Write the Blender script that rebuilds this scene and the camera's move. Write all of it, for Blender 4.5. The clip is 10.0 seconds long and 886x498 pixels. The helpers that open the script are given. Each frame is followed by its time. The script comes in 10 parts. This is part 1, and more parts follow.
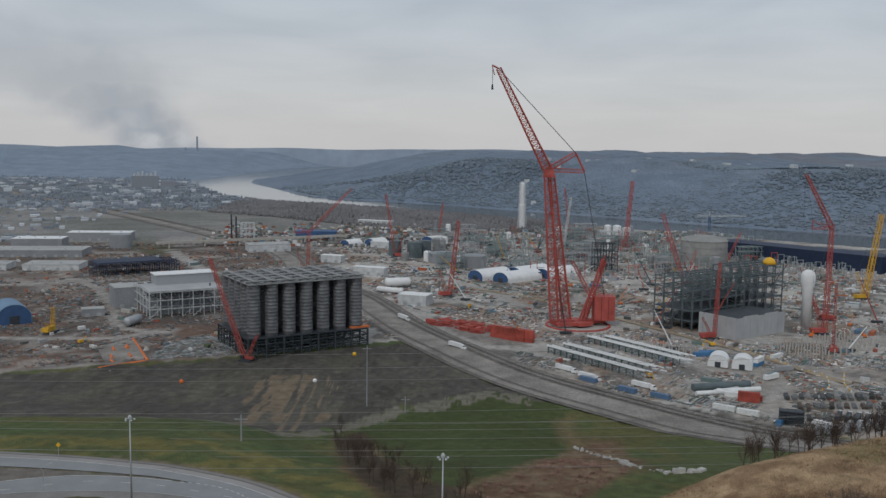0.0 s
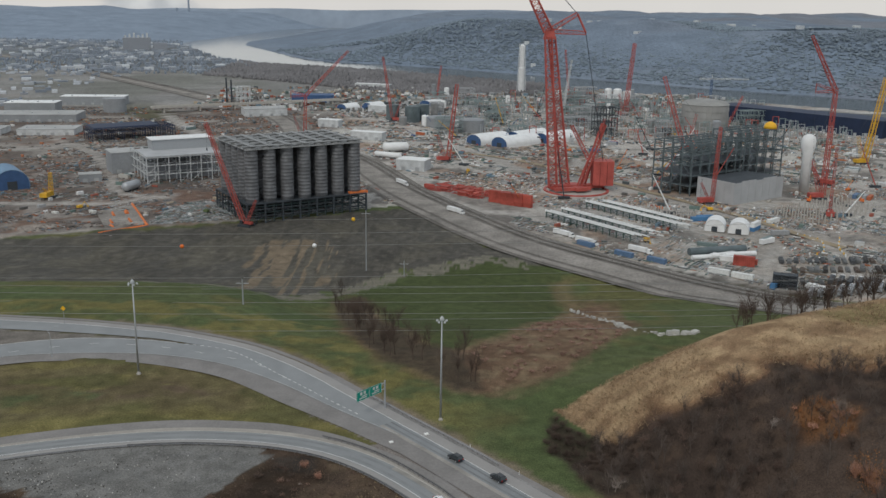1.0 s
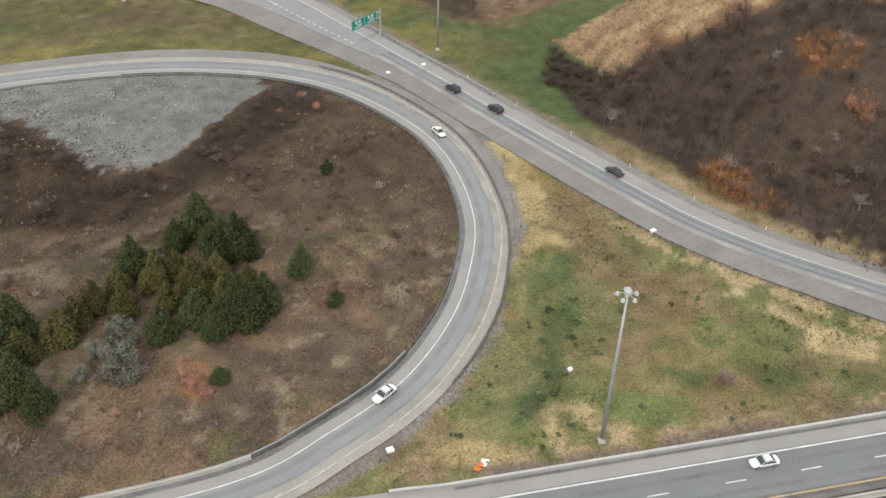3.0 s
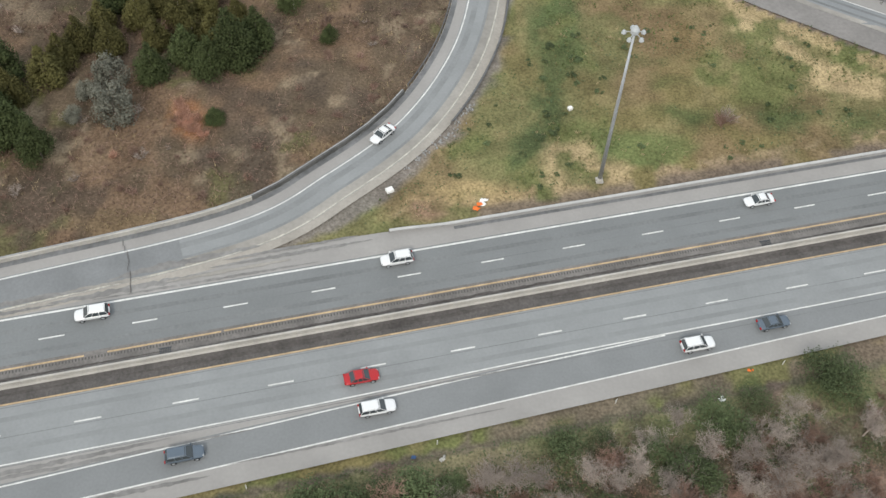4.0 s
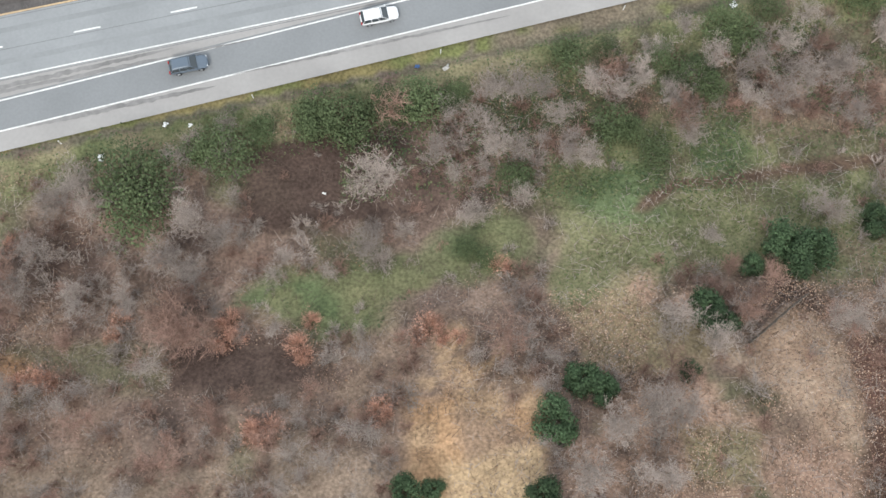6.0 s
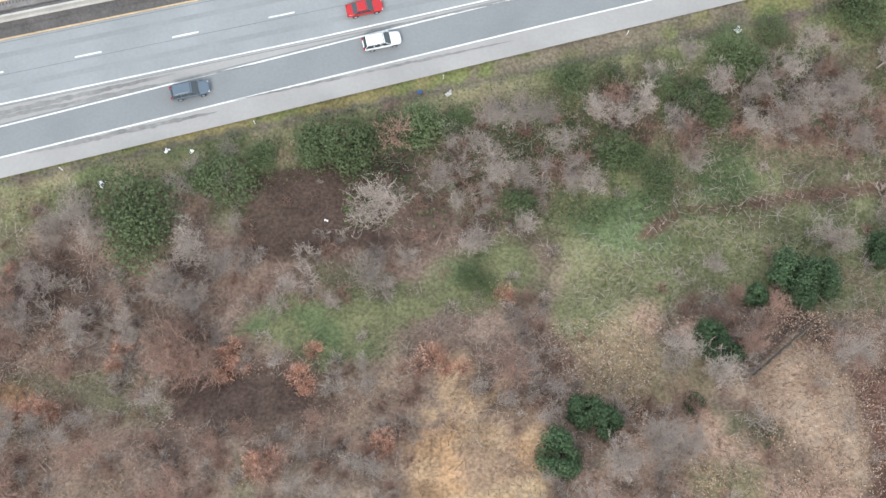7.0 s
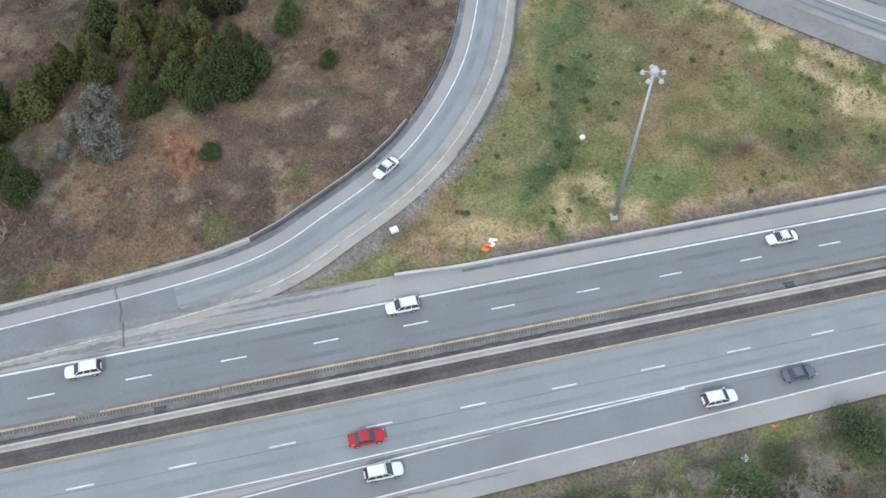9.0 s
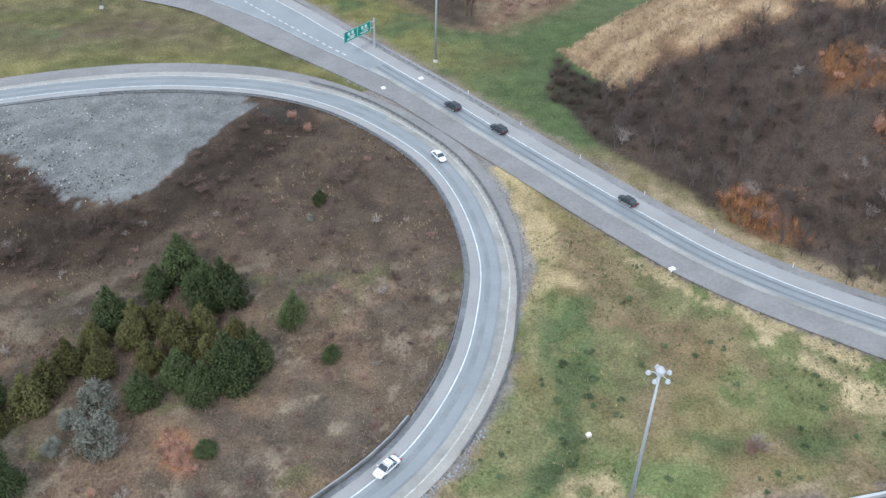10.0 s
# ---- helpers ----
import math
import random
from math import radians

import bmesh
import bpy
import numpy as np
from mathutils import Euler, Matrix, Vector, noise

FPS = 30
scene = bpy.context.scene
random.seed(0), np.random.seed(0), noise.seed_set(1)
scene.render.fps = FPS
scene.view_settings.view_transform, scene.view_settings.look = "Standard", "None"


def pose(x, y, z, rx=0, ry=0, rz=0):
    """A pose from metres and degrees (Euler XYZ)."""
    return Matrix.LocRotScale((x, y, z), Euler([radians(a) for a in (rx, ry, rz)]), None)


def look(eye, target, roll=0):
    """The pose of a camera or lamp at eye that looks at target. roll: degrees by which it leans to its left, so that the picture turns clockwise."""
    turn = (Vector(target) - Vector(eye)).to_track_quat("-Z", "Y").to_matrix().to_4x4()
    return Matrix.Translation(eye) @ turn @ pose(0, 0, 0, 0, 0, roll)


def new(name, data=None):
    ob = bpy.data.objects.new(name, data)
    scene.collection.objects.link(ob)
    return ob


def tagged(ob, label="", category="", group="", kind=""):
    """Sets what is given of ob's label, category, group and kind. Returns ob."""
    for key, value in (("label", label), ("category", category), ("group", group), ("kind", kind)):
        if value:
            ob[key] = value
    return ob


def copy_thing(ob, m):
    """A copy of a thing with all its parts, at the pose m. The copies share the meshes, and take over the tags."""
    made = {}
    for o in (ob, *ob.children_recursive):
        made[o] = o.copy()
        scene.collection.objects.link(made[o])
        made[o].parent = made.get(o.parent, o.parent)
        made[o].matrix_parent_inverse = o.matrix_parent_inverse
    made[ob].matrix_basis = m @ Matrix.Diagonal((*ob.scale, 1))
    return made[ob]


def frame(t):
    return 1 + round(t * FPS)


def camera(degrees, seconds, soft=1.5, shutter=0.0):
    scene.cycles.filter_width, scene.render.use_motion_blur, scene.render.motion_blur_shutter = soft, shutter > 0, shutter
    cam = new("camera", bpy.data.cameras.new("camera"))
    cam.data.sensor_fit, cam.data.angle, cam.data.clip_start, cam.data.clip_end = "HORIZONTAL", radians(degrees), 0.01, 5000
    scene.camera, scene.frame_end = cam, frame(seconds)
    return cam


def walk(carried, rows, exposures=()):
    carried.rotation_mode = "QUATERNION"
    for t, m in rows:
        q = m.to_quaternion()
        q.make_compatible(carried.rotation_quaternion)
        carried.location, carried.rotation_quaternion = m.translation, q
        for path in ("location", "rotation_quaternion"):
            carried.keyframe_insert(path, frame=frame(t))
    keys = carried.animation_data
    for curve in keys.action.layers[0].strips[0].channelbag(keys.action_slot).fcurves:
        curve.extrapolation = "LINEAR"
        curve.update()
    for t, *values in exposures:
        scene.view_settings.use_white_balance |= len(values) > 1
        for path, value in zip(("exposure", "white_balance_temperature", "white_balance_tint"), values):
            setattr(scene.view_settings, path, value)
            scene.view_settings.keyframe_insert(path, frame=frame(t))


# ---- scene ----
cam = camera(50.0, 10.0)
# seconds, eye, target, roll
PATH = [
    (0, (2.209, -10.703, 110.171), (2.234, -8.717, 109.939), 0.8),
    (0.5, (2.077, -10.333, 110.203), (2.105, -8.362, 109.864), 0.8),
    (1, (2.046, -9.903, 110.254), (2.078, -7.97, 109.743), 0.8),
    (1.5, (1.841, -9.288, 110.295), (1.876, -7.407, 109.615), 0.7),
    (2, (1.518, -8.349, 110.428), (1.557, -6.536, 109.584), 0.9),
    (2.2, (1.339, -7.992, 110.464), (1.381, -6.211, 109.556), 0.9),
    (3.3, (0.07, -6.154, 110.809), (0.133, -4.669, 109.47), 1.7),
    (3.5, (-0.129, -5.598, 110.816), (-0.061, -4.197, 109.391), 1.8),
    (4, (-0.581, -4.089, 110.855), (-0.509, -2.902, 109.247), 2.3),
    (4.5, (-0.375, -3.401, 110.948), (-0.311, -2.459, 109.185), 2.6),
    (5, (0.07, -3.033, 111.049), (0.121, -2.35, 109.17), 2.8),
    (5.5, (0.397, -2.383, 111.372), (0.434, -1.964, 109.417), 3.5),
    (7, (0.214, 2.615, 111.936), (0.248, 3.015, 109.977), 3.4),
    (7.5, (0.045, 4.276, 111.94), (0.081, 4.693, 109.985), 3.4),
    (8, (-0.164, 5.68, 111.78), (-0.12, 6.285, 109.874), 2.5),
    (8.5, (-0.619, 6.633, 111.741), (-0.562, 7.515, 109.948), 2.1),
    (9, (-1.12, 8.34, 111.599), (-1.051, 9.476, 109.954), 1.9),
    (9.5, (-1.357, 9.889, 111.547), (-1.282, 11.253, 110.086), 1.7),
    (10, (-1.505, 11.401, 111.512), (-1.429, 12.966, 110.268), 1.5),
]
walk(cam, [(t, look(e, g, r)) for t, e, g, r in PATH], [(0, -0.11, 6500, 10), (0.5, -0.12, 6500, 10), (1, 0.19, 6800, 9), (1.5, 0.5, 7150, 10), (2, 0.86, 7450, 10), (3.3, 1.1, 7250, 10), (3.5, 1.08, 7250, 9), (4.0, 1.02, 7000, 9), (4.5, 1.0, 6600, 10), (5.0, 0.9, 6600, 10), (5.5, 1.17, 6850, 10), (7.0, 1.6, 6550, 9), (7.5, 1.6, 6550, 9), (8.0, 1.45, 6200, 9), (8.5, 1.25, 6050, 9), (9.0, 1.12, 6050, 8), (9.5, 1.06, 5850, 8), (10, 1.36, 5850, 8)])

# ---- light: overcast late-autumn afternoon ----
world = bpy.data.worlds.new("overcast_sky")
scene.world = world
world.use_nodes = True
wn, wl = world.node_tree.nodes, world.node_tree.links
wn.clear()
w_out = wn.new("ShaderNodeOutputWorld")
w_bg = wn.new("ShaderNodeBackground")
w_sky = wn.new("ShaderNodeTexSky")
w_sky.sky_type = "NISHITA"
w_sky.sun_disc = False
w_sky.sun_elevation, w_sky.sun_rotation = radians(38), radians(205)
w_co = wn.new("ShaderNodeTexCoord")
# flat cloud deck: the direction is laid onto a plane overhead
w_sep = wn.new("ShaderNodeSeparateXYZ")
w_up = wn.new("ShaderNodeMath"); w_up.operation = "MAXIMUM"; w_up.inputs[1].default_value = 0.0
w_off = wn.new("ShaderNodeMath"); w_off.operation = "ADD"; w_off.inputs[1].default_value = 0.13
w_dx = wn.new("ShaderNodeMath"); w_dx.operation = "DIVIDE"
w_dy = wn.new("ShaderNodeMath"); w_dy.operation = "DIVIDE"
w_cmb = wn.new("ShaderNodeCombineXYZ")
w_ns = wn.new("ShaderNodeTexNoise"); w_ns.inputs["Scale"].default_value = 1.1; w_ns.inputs["Detail"].default_value = 5; w_ns.inputs["Roughness"].default_value = 0.5
w_ns.inputs["Distortion"].default_value = 0.4
w_rmp = wn.new("ShaderNodeValToRGB")
w_rmp.color_ramp.elements[0].position, w_rmp.color_ramp.elements[0].color = 0.30, (0.435, 0.49, 0.555, 1)
w_rmp.color_ramp.elements[1].position, w_rmp.color_ramp.elements[1].color = 0.72, (0.61, 0.655, 0.71, 1)
# paler, warmer band where the deck thins towards the horizon
w_hz = wn.new("ShaderNodeValToRGB")
w_hz.color_ramp.elements[0].position, w_hz.color_ramp.elements[0].color = 0.0, (1, 1, 1, 1)
w_hz.color_ramp.elements[1].position, w_hz.color_ramp.elements[1].color = 0.16, (0, 0, 0, 1)
w_hm = wn.new("ShaderNodeMath"); w_hm.operation = "MULTIPLY"; w_hm.inputs[1].default_value = 0.8
w_mh = wn.new("ShaderNodeMix"); w_mh.data_type = "RGBA"
w_mh.inputs[7].default_value = (0.66, 0.645, 0.65, 1)
w_mix = wn.new("ShaderNodeMix"); w_mix.data_type = "RGBA"; w_mix.inputs[0].default_value = 0.985
wl.new(w_co.outputs["Generated"], w_sep.inputs[0])
wl.new(w_sep.outputs[2], w_up.inputs[0]); wl.new(w_up.outputs[0], w_off.inputs[0])
wl.new(w_sep.outputs[0], w_dx.inputs[0]); wl.new(w_off.outputs[0], w_dx.inputs[1])
wl.new(w_sep.outputs[1], w_dy.inputs[0]); wl.new(w_off.outputs[0], w_dy.inputs[1])
wl.new(w_dx.outputs[0], w_cmb.inputs[0]); wl.new(w_dy.outputs[0], w_cmb.inputs[1])
wl.new(w_cmb.outputs[0], w_ns.inputs["Vector"])
wl.new(w_ns.outputs[0], w_rmp.inputs[0])
wl.new(w_up.outputs[0], w_hz.inputs[0]); wl.new(w_hz.outputs[0], w_hm.inputs[0])
wl.new(w_hm.outputs[0], w_mh.inputs[0]); wl.new(w_rmp.outputs[0], w_mh.inputs[6])
wl.new(w_sky.outputs[0], w_mix.inputs[6]); wl.new(w_mh.outputs[2], w_mix.inputs[7])
# steam and smoke of the far power station, drifting up and to the west
w_pl = wn.new("ShaderNodeMapping"); w_pl.vector_type = "POINT"
w_pn = wn.new("ShaderNodeTexNoise"); w_pn.inputs["Scale"].default_value = 24; w_pn.inputs["Detail"].default_value = 6
w_pw = wn.new("ShaderNodeVectorMath"); w_pw.operation = "MULTIPLY_ADD"; w_pw.inputs[1].default_value = (0.06, 0.06, 0.05)
wl.new(w_co.outputs["Generated"], w_pn.inputs["Vector"])
wl.new(w_pn.outputs["Color"], w_pw.inputs[0]); wl.new(w_co.outputs["Generated"], w_pw.inputs[2])
plume_sum = None
for (dx, dz, rx, rz_, k) in ((-0.265, -0.012, 0.040, 0.016, 0.9), (-0.285, 0.004, 0.038, 0.020, 1.0), (-0.300, 0.020, 0.042, 0.022, 1.0), (-0.315, 0.036, 0.052, 0.024, 0.85), (-0.345, 0.054, 0.08, 0.030, 0.6), (-0.40, 0.072, 0.11, 0.038, 0.45)):
    sb = wn.new("ShaderNodeVectorMath"); sb.operation = "SUBTRACT"
    sb.inputs[1].default_value = (dx + 0.03, 0.985, dz + 0.025)
    sc_ = wn.new("ShaderNodeVectorMath"); sc_.operation = "MULTIPLY"; sc_.inputs[1].default_value = (1 / rx, 3.0, 1 / rz_)
    ln = wn.new("ShaderNodeVectorMath"); ln.operation = "LENGTH"
    mr = wn.new("ShaderNodeMapRange"); mr.interpolation_type = "SMOOTHSTEP"
    mr.inputs[1].default_value, mr.inputs[2].default_value, mr.inputs[3].default_value, mr.inputs[4].default_value = 0.2, 1.5, k, 0.0
    wl.new(w_pw.outputs[0], sb.inputs[0]); wl.new(sb.outputs[0], sc_.inputs[0]); wl.new(sc_.outputs[0], ln.inputs[0]); wl.new(ln.outputs["Value"], mr.inputs[0])
    if plume_sum is None:
        plume_sum = mr.outputs[0]
    else:
        mx = wn.new("ShaderNodeMath"); mx.operation = "MAXIMUM"
        wl.new(plume_sum, mx.inputs[0]); wl.new(mr.outputs[0], mx.inputs[1]); plume_sum = mx.outputs[0]
w_pk = wn.new("ShaderNodeMath"); w_pk.operation = "MULTIPLY"; w_pk.inputs[1].default_value = 0.86
wl.new(plume_sum, w_pk.inputs[0])
w_pm = wn.new("ShaderNodeMix"); w_pm.data_type = "RGBA"; w_pm.inputs[7].default_value = (0.385, 0.43, 0.49, 1)
wl.new(w_pk.outputs[0], w_pm.inputs[0]); wl.new(w_mix.outputs[2], w_pm.inputs[6])
# white steam where it leaves the stacks
steam = w_pm.outputs[2]
for dx, dz, rr, k in ((-0.284, -0.008, 0.011, 0.75), (-0.252, -0.006, 0.009, 0.6), (-0.30, 0.016, 0.013, 0.35)):
    sb = wn.new("ShaderNodeVectorMath"); sb.operation = "DISTANCE"; sb.inputs[1].default_value = (dx + 0.03, (1 - dx * dx) ** 0.5 + 0.03, dz + 0.025)
    mr = wn.new("ShaderNodeMapRange"); mr.interpolation_type = "SMOOTHSTEP"
    mr.inputs[1].default_value, mr.inputs[2].default_value, mr.inputs[3].default_value, mr.inputs[4].default_value = 0.3 * rr, 1.6 * rr, k, 0.0
    ms = wn.new("ShaderNodeMix"); ms.data_type = "RGBA"; ms.inputs[7].default_value = (0.66, 0.69, 0.72, 1)
    wl.new(w_pw.outputs[0], sb.inputs[0]); wl.new(sb.outputs["Value"], mr.inputs[0]); wl.new(mr.outputs[0], ms.inputs[0]); wl.new(steam, ms.inputs[6])
    steam = ms.outputs[2]
wl.new(steam, w_bg.inputs[0])
w_bg.inputs[1].default_value = 0.86
wl.new(w_bg.outputs[0], w_out.inputs[0])
sun = new("sun", bpy.data.lights.new("sun", "SUN"))
sun.data.energy, sun.data.angle, sun.data.color = 0.9, radians(14), (1.0, 0.97, 0.92)
sun.matrix_world = look((0, 0, 300), (80, 230, 60))

# ---- materials ----
import functools


def material(name, color, rough=0.8, metal=0.0, var=0.25, scale=2.0, fine=0.15, fine_scale=25.0, bump=0.0, bump_scale=30.0, rand=0.0, attr="", island=0.0, spec=0.3, broad=0.0):
    """Procedural surface: a base colour broken up at two scales, with relief; rand varies it by object, island by loose piece."""
    m = bpy.data.materials.new(name)
    m.use_nodes = True
    n, l = m.node_tree.nodes, m.node_tree.links
    bsdf = n["Principled BSDF"]
    bsdf.inputs["Roughness"].default_value = rough
    bsdf.inputs["Metallic"].default_value = metal
    bsdf.inputs["Specular IOR Level"].default_value = spec
    co = n.new("ShaderNodeTexCoord")
    if attr:
        base = n.new("ShaderNodeAttribute")
        base.attribute_name = attr
        src = base.outputs["Color"]
    else:
        base = n.new("ShaderNodeRGB")
        base.outputs[0].default_value = (*color, 1)
        src = base.outputs[0]

    def factor(sock, amount):
        # 1 - amount .. 1 + amount
        mr = n.new("ShaderNodeMapRange")
        mr.inputs[1].default_value, mr.inputs[2].default_value = 0.25, 0.75
        mr.inputs[3].default_value, mr.inputs[4].default_value = 1 - amount, 1 + amount
        l.new(sock, mr.inputs[0])
        return mr.outputs[0]

    def times(a, f):
        v = n.new("ShaderNodeVectorMath")
        v.operation = "SCALE"
        l.new(a, v.inputs[0])
        l.new(f, v.inputs["Scale"])
        return v.outputs[0]

    geo = n.new("ShaderNodeNewGeometry")
    for sc, am in ((scale, var), (fine_scale, fine), (0.016, broad)):
        if am:
            t = n.new("ShaderNodeTexNoise")
            t.inputs["Scale"].default_value, t.inputs["Detail"].default_value = sc, 4
            l.new(geo.outputs["Position"], t.inputs["Vector"])
            src = times(src, factor(t.outputs[0], am))
    if rand:
        o = n.new("ShaderNodeObjectInfo")
        mr = n.new("ShaderNodeMapRange")
        mr.inputs[3].default_value, mr.inputs[4].default_value = 1 - rand, 1 + rand
        l.new(o.outputs["Random"], mr.inputs[0])
        src = times(src, mr.outputs[0])
    if island:
        mr = n.new("ShaderNodeMapRange")
        mr.inputs[3].default_value, mr.inputs[4].default_value = 1 - island, 1 + island
        l.new(geo.outputs["Random Per Island"], mr.inputs[0])
        src = times(src, mr.outputs[0])
    l.new(src, bsdf.inputs["Base Color"])
    if bump:
        t = n.new("ShaderNodeTexNoise")
        t.inputs["Scale"].default_value, t.inputs["Detail"].default_value = bump_scale, 5
        l.new(geo.outputs["Position"], t.inputs["Vector"])
        b = n.new("ShaderNodeBump")
        b.inputs["Strength"].default_value, b.inputs["Distance"].default_value = 0.8, bump
        l.new(t.outputs[0], b.inputs["Height"])
        l.new(b.outputs[0], bsdf.inputs["Normal"])
    return m


def palette(name, colors, rough=0.7, metal=0.0, by="island", fine=0.2, fine_scale=1.0):
    """A surface whose pieces each take one of a few colours."""
    m = bpy.data.materials.new(name)
    m.use_nodes = True
    n, l = m.node_tree.nodes, m.node_tree.links
    bsdf = n["Principled BSDF"]
    bsdf.inputs["Roughness"].default_value, bsdf.inputs["Metallic"].default_value = rough, metal
    bsdf.inputs["Specular IOR Level"].default_value = 0.3
    r = n.new("ShaderNodeValToRGB")
    r.color_ramp.interpolation = "CONSTANT"
    e = r.color_ramp.elements
    e.remove(e[1])
    e[0].position, e[0].color = 0.0, (*colors[0], 1)
    for i, c in enumerate(colors[1:], 1):
        e.new(i / len(colors)).color = (*c, 1)
    geo = n.new("ShaderNodeNewGeometry")
    if by == "island":
        l.new(geo.outputs["Random Per Island"], r.inputs[0])
    else:
        o = n.new("ShaderNodeObjectInfo")
        l.new(o.outputs["Random"], r.inputs[0])
    t = n.new("ShaderNodeTexNoise")
    t.inputs["Scale"].default_value, t.inputs["Detail"].default_value = fine_scale, 4
    l.new(geo.outputs["Position"], t.inputs["Vector"])
    mr = n.new("ShaderNodeMapRange")
    mr.inputs[1].default_value, mr.inputs[2].default_value = 0.25, 0.75
    mr.inputs[3].default_value, mr.inputs[4].default_value = 1 - fine, 1 + fine
    l.new(t.outputs[0], mr.inputs[0])
    v = n.new("ShaderNodeVectorMath")
    v.operation = "SCALE"
    l.new(r.outputs[0], v.inputs[0])
    l.new(mr.outputs[0], v.inputs["Scale"])
    l.new(v.outputs[0], bsdf.inputs["Base Color"])
    return m


